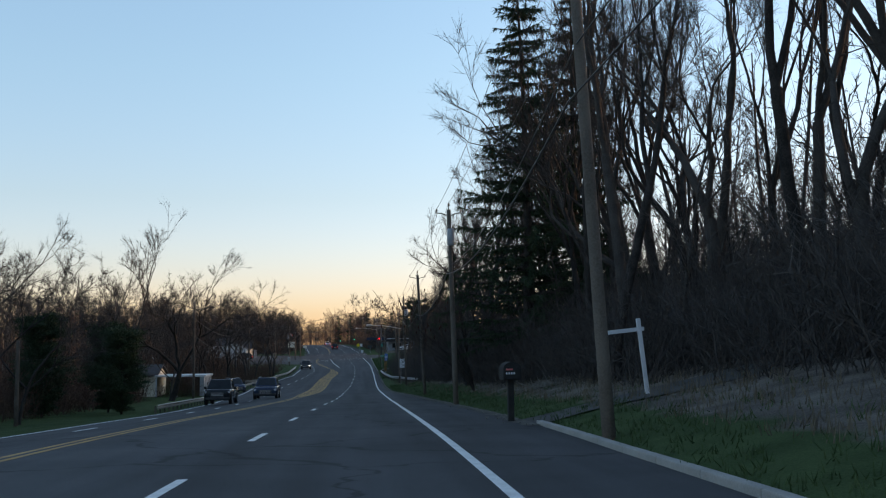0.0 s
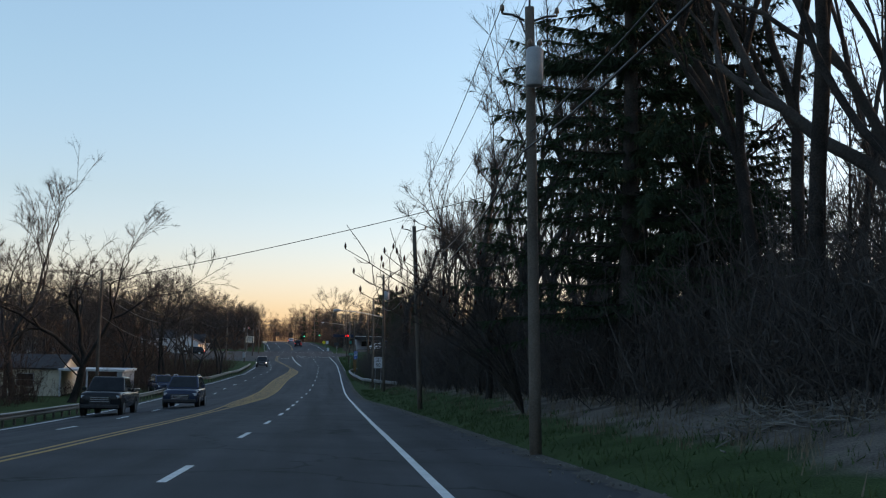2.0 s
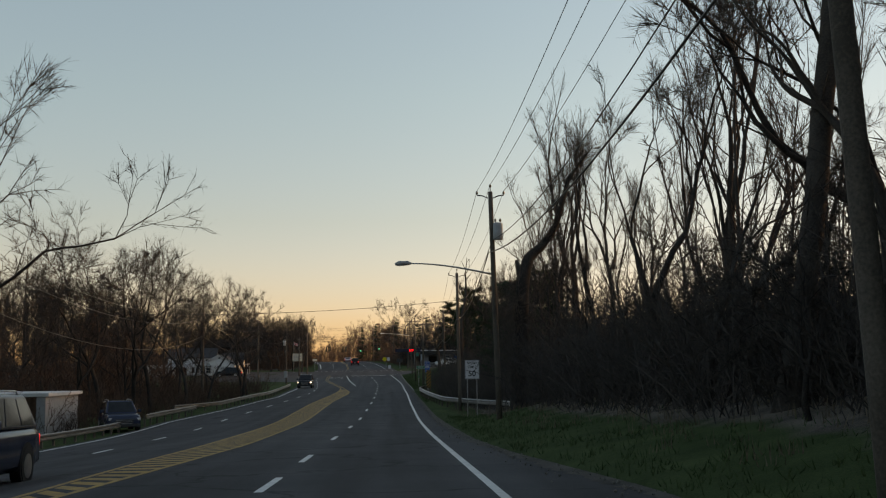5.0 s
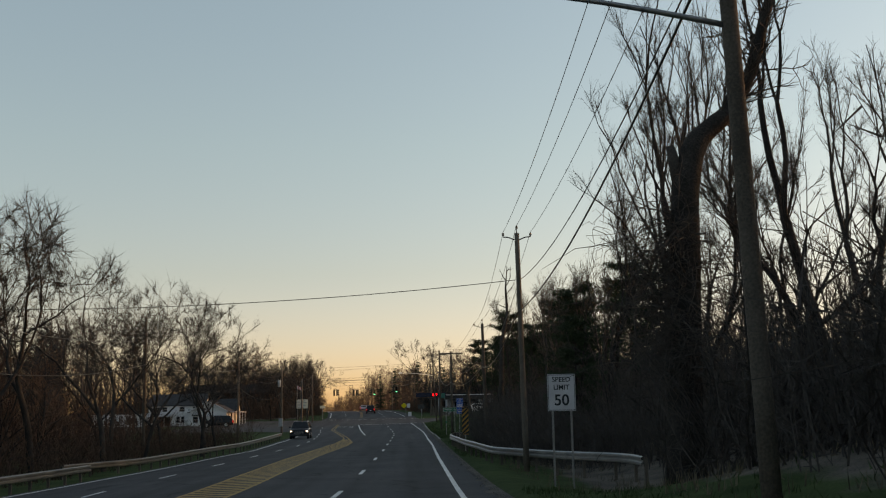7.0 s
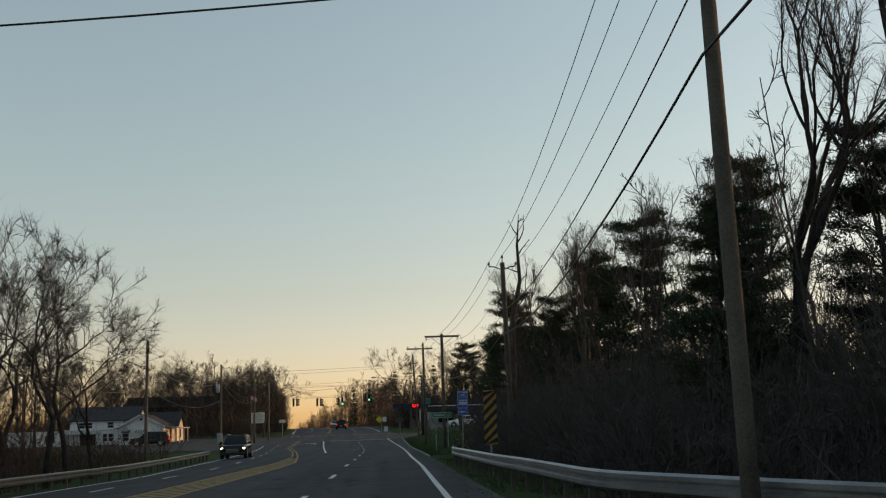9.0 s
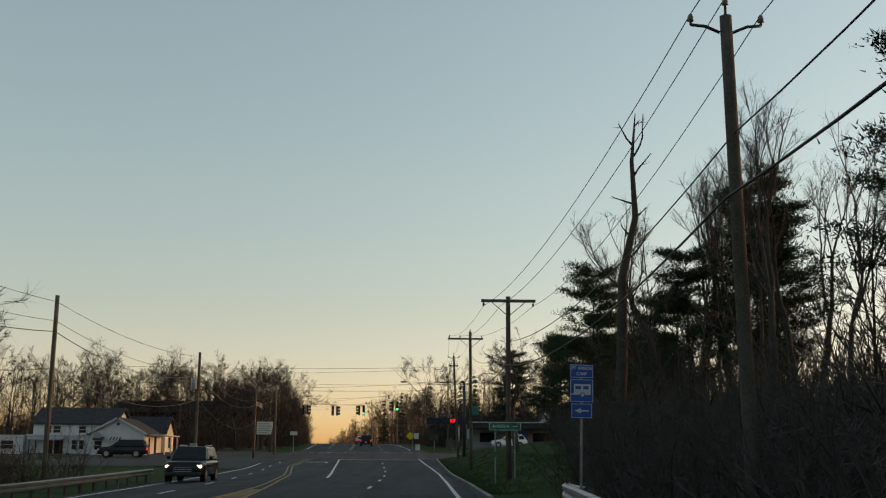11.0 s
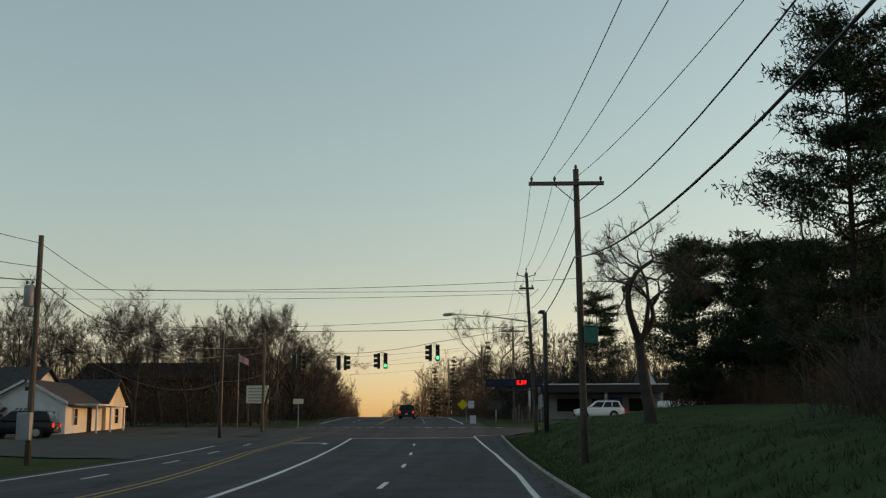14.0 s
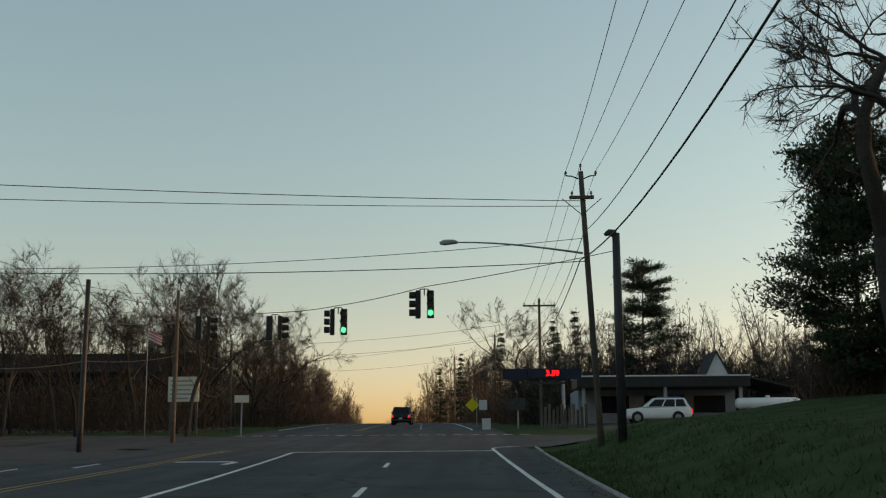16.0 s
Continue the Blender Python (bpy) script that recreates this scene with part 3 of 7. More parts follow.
def crown_tree_meshes(seed, height, trunk_r, bole=0.35, angle=(0.35, 0.7), up=0.12, wob=0.1, depth=4, twigs=7, twig=0.8, lean=(0, 0), threes=0.35, twig_mat=None, shoots=2):
    """A trunk that forks again and again into ever finer limbs, with fans of twigs on the outer ones."""
    rng = np.random.default_rng(seed)
    heavy, fans = [], []
    b, br = limb(rng, (0, 0, -0.3), (lean[0], lean[1], 1), height * bole, trunk_r, trunk_r * 0.8, 7, 0.04 + wob * 0.25, 0.05)
    br[0] *= 1.4
    heavy.append(tube_data(b, br, 9, False))
    todo = [(b[-1], unit(b[-1] - b[-2]), height * (1 - bole) * 1.2 / sum(0.78 ** k for k in range(depth + 1)), trunk_r * 0.8, 0)]

    def fan(line_pts, way, count, length):
        t = rng.uniform(0.1, 1.0, count) * (len(line_pts) - 1)
        i = np.minimum(t.astype(int), len(line_pts) - 2)
        o = line_pts[i] + (line_pts[i + 1] - line_pts[i]) * (t - i)[:, None]
        w = way + rng.normal(0, 0.7, (count, 3)) + np.array([0, 0, 0.15 + up])
        w = w / np.linalg.norm(w, axis=1)[:, None] * (length * rng.uniform(0.35, 1.1, count))[:, None]
        sd = np.cross(w, rng.normal(0, 1, (count, 3)))
        sd = sd / (np.linalg.norm(sd, axis=1)[:, None] + 1e-9) * 0.0075
        fans.append(np.stack([o - sd, o + sd, o + w], 1).reshape(-1, 3))

    while todo:
        p, d, ln, r, k = todo.pop()
        for j in range(3 if rng.random() < threes else 2):
            way = unit(side_way(rng, d, rng.uniform(0.12, 0.32) if j == 0 else rng.uniform(*angle)) + np.array([0, 0, up]))
            l = ln * rng.uniform(0.75, 1.2) * (1.0 if j == 0 else 0.88)
            rr = max(r * (0.84 if j == 0 else rng.uniform(0.58, 0.74)), 0.013)
            q, qr = limb(rng, p, way, l, rr, max(rr * 0.72, 0.007), 5 if k < 3 else 4, wob, up * 0.3)
            heavy.append(tube_data(q, qr, 7 if rr > 0.08 else 5 if rr > 0.04 else 4, False) if k < 3 else tube_data(q[[0, 2, 3]], qr[[0, 2, 3]], 3, False) if k < 4 else tube_data(q[[0, 3]], qr[[0, 3]], 3, False))
            tip = unit(q[-1] - q[-2])
            if k < depth:
                todo.append((q[-1], tip, l * 0.78, qr[-1], k + 1))
            if k >= 1:
                for _ in range(shoots):
                    i = rng.integers(1, len(q) - 1)
                    e, er = limb(rng, q[i], side_way(rng, tip, rng.uniform(0.5, 1.0)), l * rng.uniform(0.35, 0.8), max(qr[i] * 0.4, 0.011), 0.005, 4, wob + 0.05, up * 0.5 + 0.05)
                    heavy.append(tube_data(e[[0, 3]], er[[0, 3]], 3, False))
                    fan(e, unit(e[-1] - e[0]), twigs, twig * 0.8)
            if k >= 2:
                fan(q, tip, twigs, twig)
    v, f = merge(heavy)
    w = np.concatenate(fans)
    crown = raw_mesh("crown", w, np.arange(len(w)), np.full(len(w) // 3, 3), twig_mat or TWIG)
    return mesh_of("trunk", v, f, BARK, True), crown


def conifer_meshes(seed, height, width, droop=-0.35, ragged=0.35, base=0.12, rows=26, per=6, pine=False, dense=False):
    """A trunk and whorls of needle-covered boughs."""
    rng = np.random.default_rng(seed)
    trunk, tr = limb(rng, (0, 0, -0.3), (0, 0, 1), height, height * 0.014, 0.02, 8, 0.012, 0.02)
    heavy, v, f = [tube_data(trunk, tr, 7, False)], [], []
    for i in range(rows):
        t = base + (1 - base) * (i + rng.uniform(0, 0.6)) / rows
        z = t * height
        if pine:
            reach = width * (0.8 + 0.3 * math.sin(t * 11 + seed)) * min(1.0, 1.9 * (1.06 - t) ** 0.55, 0.5 + 1.6 * t)
        else:
            reach = width * (1.02 - t) ** 0.85
        for j in range(per):
            if rng.random() < ragged * 0.5:
                continue
            a = rng.uniform(0, 2 * np.pi)
            ln = reach * rng.uniform(1 - ragged, 1.1)
            z = min(t * height + (rng.normal(0, 0.3) if pine else 0), height - 0.2)
            b, br = limb(rng, (np.interp(z, trunk[:, 2], trunk[:, 0]), np.interp(z, trunk[:, 2], trunk[:, 1]), z), (math.cos(a), math.sin(a), droop if not pine else 0.12), max(ln, 0.25), 0.04, 0.008, 6, 0.1, 0.05)
            heavy.append(tube_data(b, br, 3, False))
            if pine:
                for u in (0.4, 0.56, 0.72, 0.86, 1.0):
                    k = min(int(u * 5), 4)
                    o = b[k] + (b[k + 1] - b[k]) * (u * 5 - k)
                    rad = rng.uniform(0.32, 0.7) * (1.25 if dense else 1) * (0.5 + 0.5 * min(1, ln / 1.5))
                    m = 40 if dense else 64
                    c = o + rng.normal(0, 1, (m, 3)) * np.array([rad, rad, rad * 0.32]) * 0.62
                    w = rng.normal(0, 1, (m, 3)) + np.array([0, 0, 0.5]) + unit(b[-1] - b[0]) * 0.5
                    w = w / np.linalg.norm(w, axis=1)[:, None] * rng.uniform(0.14, 0.32, (m, 1))
                    sd = np.cross(w, rng.normal(0, 1, (m, 3)))
                    sd = sd / np.linalg.norm(sd, axis=1)[:, None] * (0.044 if dense else 0.03)
                    i0 = len(v)
                    v.extend(np.stack([c - sd, c + sd, c + w], 1).reshape(-1, 3))
                    f.extend((i0 + 3 * g, i0 + 3 * g + 1, i0 + 3 * g + 2) for g in range(m))
                continue
            steps = max(4, int(ln * 6))
            for q in range(steps):
                u = (q + rng.uniform(0, 1)) / steps
                k = min(int(u * 5), 4)
                o = b[k] + (b[k + 1] - b[k]) * (u * 5 - k)
                d = unit(b[k + 1] - b[k])
                for _ in range(12):
                    w = unit(side_way(rng, d, rng.uniform(0.5, 1.2)) + np.array([0, 0, -0.8]))
                    side = unit(np.cross(w, rng.normal(0, 1, 3))) * 0.028
                    i0 = len(v)
                    v += [o - side, o + side, o + w * rng.uniform(0.16, 0.46)]
                    f.append((i0, i0 + 1, i0 + 2))
    tv, tf = merge(heavy)
    return mesh_of("trunk", tv, tf, BARK, True), mesh_of("crown", np.array(v), f, NEEDLE)


def tree_thing(name, meshes, label, category="tree", group=""):
    ob = thing(name, Matrix.Identity(4), label, category, group)
    part("trunk", meshes[0], None, ob)
    part("crown", meshes[1], None, ob)
    return ob


class Kind:
    """One tree that is built once and copied."""

    def __init__(self, name, meshes, label, group):
        self.name, self.meshes, self.label, self.group, self.first = name, meshes, label, group, None

    def put(self, x, y, scale=1.0, turn=0.0, tilt=0.0, label=""):
        m = pose(x, y, float(gz(x, y)), tilt, 0, turn) @ Matrix.Scale(scale, 4)
        if self.first is None:
            self.first = tree_thing(self.name, self.meshes, self.label, "tree", self.group)
            self.first.matrix_basis = m
            ob = self.first
        else:
            ob = copy_thing(self.first, Matrix.Identity(4))
            ob.matrix_basis = m
        if label:
            ob["label"] = label
        return ob


WOOD = "bare trees of the woods"
tall = [Kind("bare_tree", crown_tree_meshes(s, h, h * 0.0125, ba, an, up, wo, 3, 9, 1.1), "tall bare grey-brown woodland tree with thin branches", WOOD) for s, h, ba, an, up, wo in ((1, 17, 0.42, (0.3, 0.6), 0.25, 0.1), (2, 19, 0.46, (0.25, 0.5), 0.28, 0.08), (3, 15, 0.34, (0.35, 0.7), 0.2, 0.12), (4, 18, 0.4, (0.3, 0.65), 0.22, 0.14))]
slim = [Kind("sapling", bare_tree_meshes(s, h, 0.24, 10, 5, 7, 0.2, trunk_r=0.07), "thin bare sapling in the woods", "bare saplings of the woods") for s, h in ((11, 11), (12, 13), (13, 9))]
forked = [Kind("bare_tree", crown_tree_meshes(s, h, 0.27, ba, (0.3, 0.62), 0.15, wo, 5, 7, 0.9, shoots=1), "large bare tree with a forked dark trunk", "forked bare trees") for s, h, ba, wo in ((21, 17, 0.3, 0.15), (22, 16, 0.24, 0.18), (23, 14, 0.2, 0.16))]
wide = [Kind("bare_tree", crown_tree_meshes(s, h, h * 0.013, ba, (0.45, 0.95), 0.07, 0.14, 5, 5, 0.95, shoots=1), "bare spreading tree with a fine twiggy crown", "bare spreading trees") for s, h, ba in ((31, 12, 0.28), (32, 11, 0.24), (33, 13, 0.32))]
red = [Kind("bare_tree", bare_tree_meshes(s, h, 0.4, 20, 8, 10, 0.1, twig_mat=RED_TWIG, up=0.06, wob=0.16), "reddish-brown bare tree with dense twigs", "reddish bare trees") for s, h in ((41, 9), (42, 8))]
spruce = Kind("spruce", conifer_meshes(51, 24, 5.6, droop=-0.12, ragged=0.26, base=0.1, rows=34, per=12), "tall dark spruce with drooping ragged boughs", "spruces")
spruce_s = Kind("spruce", conifer_meshes(52, 12, 2.6, rows=22), "dark green spruce beyond the crossing", "spruces")
pine = Kind("pine", conifer_meshes(53, 12, 3.7, ragged=0.4, base=0.2, rows=13, per=9, pine=True), "dark white pine with uneven clumps of needles", "pines")
pine_b = Kind("pine", conifer_meshes(54, 11, 3.4, ragged=0.3, base=0.04, rows=21, per=11, pine=True, dense=True), "dense dark pine with boughs down to the ground", "pines")

rnd = random.Random(7)


def far_trees(name, spots, makers, label, mat):
    """Many simple trees too deep in the woods to tell apart, in one mesh."""
    protos = [arrays_of(me) for me in makers]
    pv, pl, ps, o = [], [], [], 0
    zs = gz(np.array([q[0] for q in spots]), np.array([q[1] for q in spots]))
    for (x, y, s), z in zip(spots, zs):
        v, l, sz = rnd.choice(protos)
        a = rnd.uniform(0, 6.28)
        c, n = math.cos(a) * s, math.sin(a) * s
        pv.append(np.stack([v[:, 0] * c - v[:, 1] * n + x, v[:, 0] * n + v[:, 1] * c + y, v[:, 2] * s + z], 1))
        pl.append(l + o)
        ps.append(sz)
        o += len(v)
    me = raw_mesh(name, np.concatenate(pv), np.concatenate(pl), np.concatenate(ps), mat)
    return tagged(new(name, me), label, "woods", kind="stuff")


def simple_tree(seed, h, spread, forks, twigs, fine, r, mat=None, base=0.25):
    a, b = bare_tree_meshes(seed, h, spread, forks, twigs, fine, base, trunk_r=r, far=True)
    out = []
    va, fa = np.empty(len(a.vertices) * 3), [tuple(p.vertices) for p in a.polygons]
    vb, fb = np.empty(len(b.vertices) * 3), [tuple(p.vertices) for p in b.polygons]
    a.vertices.foreach_get("co", va)
    b.vertices.foreach_get("co", vb)
    v, f = merge([(va.reshape(-1, 3), fa), (vb.reshape(-1, 3), fb)])
    return mesh_of("simple_tree", v, f, mat or TWIG)


deep = [simple_tree(61, 15, 0.24, 9, 5, 5, 0.12, base=0.35), simple_tree(62, 17, 0.22, 9, 5, 5, 0.15, base=0.4), simple_tree(63, 10, 0.26, 9, 5, 5, 0.06), simple_tree(64, 12, 0.22, 9, 5, 5, 0.07)]
far_red = [simple_tree(71, 9, 0.42, 11, 6, 7, 0.12, RED_TWIG, 0.12), simple_tree(72, 11, 0.38, 11, 6, 7, 0.14, RED_TWIG, 0.2)]
far_brown = [simple_tree(73, 13, 0.4, 11, 6, 7, 0.16, base=0.2), simple_tree(74, 11, 0.42, 11, 6, 7, 0.14, base=0.15)]

# woods on the rising bank
spruce.put(7.9, -172, 1.05, 20)
spruce.put(11.2, -169, 1.0, 140)
for y in np.arange(-229, -104, 3.0):
    for d in (5.6, 8.0, 10.5, 13.5):
        if rnd.random() < 0.12:
            continue
        yy, dd = y + rnd.uniform(-1.4, 1.4), d + rnd.uniform(-1.3, 1.3)
        if yy < -200 and dd < 7:
            continue
        if yy > -152 and (dd < 7 or rnd.random() < 0.4):
            continue
        if abs(yy + 107) < 10 and dd < 9:
            continue
        x = float(x_grass(yy)) + dd
        if abs(x - 7.4) < 1.6 and -190 < yy < -171:
            continue
        q = rnd.random()
        if q < 0.66:
            rnd.choice(slim).put(x, yy, rnd.uniform(0.8, 1.2), rnd.uniform(0, 360), rnd.uniform(-5, 5))
        else:
            rnd.choice(tall).put(x, yy, rnd.uniform(0.75, 1.1) * (1 if yy < -152 else 0.72), rnd.uniform(0, 360), rnd.uniform(-4, 4))
for x, y, k, s, a in ((11.5, -207, 1, 1.0, 30), (10.6, -198, 0, 1.0, 120), (10.8, -191, 1, 0.95, 210), (7.4, -128, 1, 0.7, 70), (6.0, -156, 2, 0.6, 140), (6.4, -136, 2, 0.6, 250)):
    forked[k].put(x, y, s, a)
for x, y, k, s, a in ((7.6, -158, 1, 1.0, 80), (9.4, -152, 0, 1.0, 10), (11, -146, 1, 1.0, 300), (9, -141, 0, 0.7, 150), (12.0, -183, 2, 1.1, 20), (12.5, -189, 0, 1.0, 70), (11.5, -153, 1, 1.0, 90), (12.5, -166, 0, 1.0, 200), (13.5, -148, 1, 1.0, 320), (12, -136, 2, 0.9, 60), (9.8, -93, 1, 0.62, 10), (11.5, -97, 0, 0.66, 130), (13, -90, 2, 0.7, 220), (9.0, -99.5, 2, 0.6, 300)):
    forked[k].put(x, y, s, a)
overhang = [Kind("bare_tree", crown_tree_meshes(s, 9.5, 0.13, 0.2, (0.4, 0.9), 0.03, 0.17, 5, 7, 0.55, lean=(-0.18, -0.05), threes=n), "bare bushy tree leaning out over the verge", "bushy trees at the edge of the woods") for s, n in ((25, 0.3), (26, 0.4))]
for x, y, k, s, a in ((7.2, -161, 1, 0.5, 0), (6.2, -155, 0, 0.56, 15), (6.4, -151, 1, 0.55, -20), (7.0, -147, 0, 0.6, 200), (6.2, -143, 0, 0.5, 10), (6.4, -134, 1, 0.5, 30), (7.8, -168, 1, 0.5, -15), (8.6, -152, 1, 0.75, 90), (9.6, -147, 0, 0.75, 160)):
    overhang[k].put(x, y, s, a)
leaning = Kind("bare_tree", crown_tree_meshes(28, 17, 0.28, 0.6, (0.35, 0.7), 0.12, 0.09, 4, 6, 0.9, lean=(0.3, 0.0)), "thick dark bare tree leaning away from the road", "forked bare trees")
leaning.put(6.7, -140.5, 0.9, 0)
for x, y, k, s, a in ((13.5, -157, 1, 1.0, 30), (12.4, -161, 0, 1.0, 200), (14.5, -152, 3, 1.0, 110), (13.0, -144, 2, 0.95, 80), (15.0, -147, 1, 0.9, 260)):
    tall[k].put(x, y, s, a)
spots = []
for y in np.arange(-236, -30, 2.5):
    for d in (13, 16, 20, 26, 33, 42):
        if d < 15 and y > -130:
            continue
        if y > -104 and d > 46:
            continue
        yy = y + rnd.uniform(-1.2, 1.2)
        spots.append((float(x_grass(yy)) + d + rnd.uniform(-2, 2), yy, rnd.uniform(0.6, 1.0) * (1.05 if yy < -130 else 0.78)))
# unseen trees added behind the start to cut the light from the back
for y in np.arange(-330, -236, 4.0):
    for d in (7, 11, 16, 22):
        yy = y + rnd.uniform(-1.5, 1.5)
        spots.append((float(x_grass(yy)) + d + rnd.uniform(-2, 2), yy, rnd.uniform(0.8, 1.1)))
        spots.append((float(x_left_edge(yy)) - d - 4 + rnd.uniform(-2, 2), yy, rnd.uniform(0.7, 1.0)))
far_trees("deep_woods", spots, deep, "dense bare trees deep in the woods, with unseen ones added behind the start", TWIG)
# trees along the creek and before the lawn
for y in np.arange(-102, -6, 3.0):
    for d in (6.8, 10, 14.5):
        if rnd.random() < 0.2:
            continue
        yy = y + rnd.uniform(-1.5, 1.5)
        x = float(x_grass(yy)) + d + rnd.uniform(-1.2, 1.2) + (1.5 if yy > -28 else 0)
        if abs(x - 9.5) < 1.8 and abs(yy + 5) < 4:
            continue
        q = rnd.random() * (0.5 if yy > -92 and d < 9 else 1)
        (rnd.choice(slim) if q < 0.5 else rnd.choice(tall)).put(x, yy, rnd.uniform(0.45, 0.65) * (1.3 if yy < -90 else 1) if q > 0.5 else rnd.uniform(0.6, 0.9), rnd.uniform(0, 360), rnd.uniform(-4, 4))
pine.put(12.1, 5.4, 0.98, 10)
pine.put(15.8, 2.0, 0.75, 210)
pine.put(14.0, -26, 0.85, 60)
pine.put(12.2, -21, 0.7, 150)
pine.put(16.0, -19, 0.85, 300)
for x, y, k, s, a in ((9.9, -72, 3, 0.7, 40), (10.7, -70, 0, 0.72, 150), (12.4, -73, 1, 0.86, 250), (14.2, -72.5, 0, 1.05, 310), (15.2, -70, 1, 1.0, 100), (13.0, -77, 0, 0.9, 75), (17.5, -72, 3, 1.05, 170), (11.8, -80, 2, 0.85, 280)):
    tall[k].put(x, y, s, a)
pine.put(8.4, -71, 0.56, 30)
pine.put(12.9, -70.8, 0.6, 120)
pine.put(12.5, -46, 0.8, 100)
pine.put(14.5, -56, 0.75, 200)
pine_b.put(15.0, 44.5, 0.95, 0)
pine_b.put(18.4, 43, 0.92, 120)
pine_b.put(22, 45, 0.95, 200)
for x, y, s in ((19, 26, 1.0), (22, 12, 0.9), (16, -14, 0.8), (13, -18, 0.75), (20, -2, 0.8), (25, 30, 0.9), (18, 6, 0.8), (22, 40, 0.9), (27, 45, 0.9)):
    rnd.choice(tall + wide[:2]).put(x, y, s * 0.75, rnd.uniform(0, 360))
oak = Kind("bare_tree", crown_tree_meshes(36, 11.0, 0.27, 0.34, (0.6, 1.15), 0.02, 0.22, 5, 5, 0.5, threes=0.5, shoots=1), "dark bare tree with crooked spreading branches on the lawn", "bare spreading trees")
oak.put(8.4, 22.0, 1.05, 40)
for x, y, s in ((15, -4, 0.8), (17.5, 0, 0.85), (13.6, -9, 0.75), (19.5, 7, 0.85), (16.6, 11, 0.8), (21, -3, 0.8), (14.2, -14, 0.7), (18.5, -9, 0.8), (12.2, -3, 0.62), (16, 17, 0.75)):
    rnd.choice(tall + slim).put(x, y, s, rnd.uniform(0, 360))

# a tall dead tree and a broken hooked trunk
snag = thing("dead_tree", pose(9.25, -24.0, float(gz(9.25, -24.0))), "tall dead tree with a few broken stubs of branches", "tree")
sh = 15.9 - float(gz(9.25, -24.0))
tube("trunk", [(-0.9, 0, -0.3), (-0.6, 0, sh * 0.25), (-0.5, 0.1, sh * 0.5), (0.1, 0, sh * 0.68), (0.0, 0, sh * 0.85), (0.2, 0, sh)], [0.3, 0.24, 0.19, 0.14, 0.09, 0.02], BARK, snag, 9)
rg = np.random.default_rng(77)
for z0, dx, dz in ((0.72, -0.9, 0.7), (0.8, 0.8, 1.4), (0.86, 0.9, 1.9), (0.9, -0.7, 1.1), (0.62, -0.6, 0.5), (0.55, 1.6, 1.0), (0.94, 0.35, 0.9), (0.68, 0.5, 0.4)):
    base_x = float(np.interp(z0, [0, 0.25, 0.5, 0.68, 0.85, 1], [-0.9, -0.6, -0.5, 0.1, 0.0, 0.2]))
    b, br = limb(rg, (base_x, 0, sh * z0), (dx, rg.uniform(-0.3, 0.3), dz), math.hypot(dx, dz), 0.055, 0.014, 7, 0.16, 0.05)
    bough = tube("branch", b, br, BARK, snag, 6)
    for i in (3, 4, 5):
        c, cr = limb(rg, b[i], side_way(rg, unit(b[i] - b[i - 1]), 0.7), rg.uniform(0.2, 0.6), 0.014, 0.005, 4, 0.2, 0.1)
        tube("twig", c, cr, BARK, bough, 4)
hook = thing("broken_tree", pose(6.2, -103.0, float(gz(6.2, -103))), "thick dark crooked tree whose upper trunk leans away from the road", "tree")
hz0 = float(gz(6.2, -103))
bend = np.array([(-0.2, 0, -0.3), (-0.08, 0, 2.2 - hz0), (0.1, 0, 5.5 - hz0), (0.2, 0, 7.2 - hz0), (0.55, 0.05, 8.25 - hz0), (1.3, 0.1, 8.75 - hz0), (2.0, 0.1, 9.8 - hz0), (2.35, 0.1, 11.0 - hz0), (2.65, 0.0, 12.3 - hz0), (3.5, 0.0, 13.4 - hz0), (4.1, 0, 14.2 - hz0)])
knots, fine_t = np.linspace(0, 1, len(bend)), np.linspace(0, 1, 48)
curve = np.stack([np.interp(fine_t, knots, bend[:, i]) for i in range(3)], 1)
for _ in range(3):
    curve[1:-1] = (curve[:-2] + 2 * curve[1:-1] + curve[2:]) / 4
curve += np.random.default_rng(5).normal(0, 0.015, curve.shape)
tube("trunk", curve, np.interp(fine_t, knots, [0.5, 0.42, 0.36, 0.34, 0.28, 0.2, 0.17, 0.14, 0.11, 0.07, 0.03]) * (1 + 0.05 * np.sin(fine_t * 70)), BARK, hook, 12)
tube("stub", [(0.08, 0, 6.9 - hz0), (-0.08, 0, 7.6 - hz0), (-0.16, 0, 8.0 - hz0)], [0.22, 0.15, 0.11], BARK, hook, 7)
rg = np.random.default_rng(19)
chunks = []
for k in list(range(22, 47)) * 3:
    way = unit(curve[min(k + 1, 47)] - curve[k - 1])
    b, br = limb(rg, curve[k], side_way(rg, way, rg.uniform(0.5, 1.1)), rg.uniform(0.7, 2.6) * (1.25 - k / 60), 0.05 * (1.15 - k / 50), 0.008, 7, 0.2, 0.09)
    chunks.append(tube_data(b, br, 5, False))
    for _ in range(6):
        i = rg.integers(2, 6)
        c, cr = limb(rg, b[i], side_way(rg, unit(b[i] - b[i - 1]), rg.uniform(0.4, 0.9)), rg.uniform(0.3, 1.0), 0.014, 0.005, 4, 0.2, 0.1)
        chunks.append(tube_data(c, cr, 3, False))
v, f = merge(chunks)
part("crown", mesh_of("crown", v, f, BARK), None, hook, "crooked upper branches")
rg = np.random.default_rng(9)
chunks = []
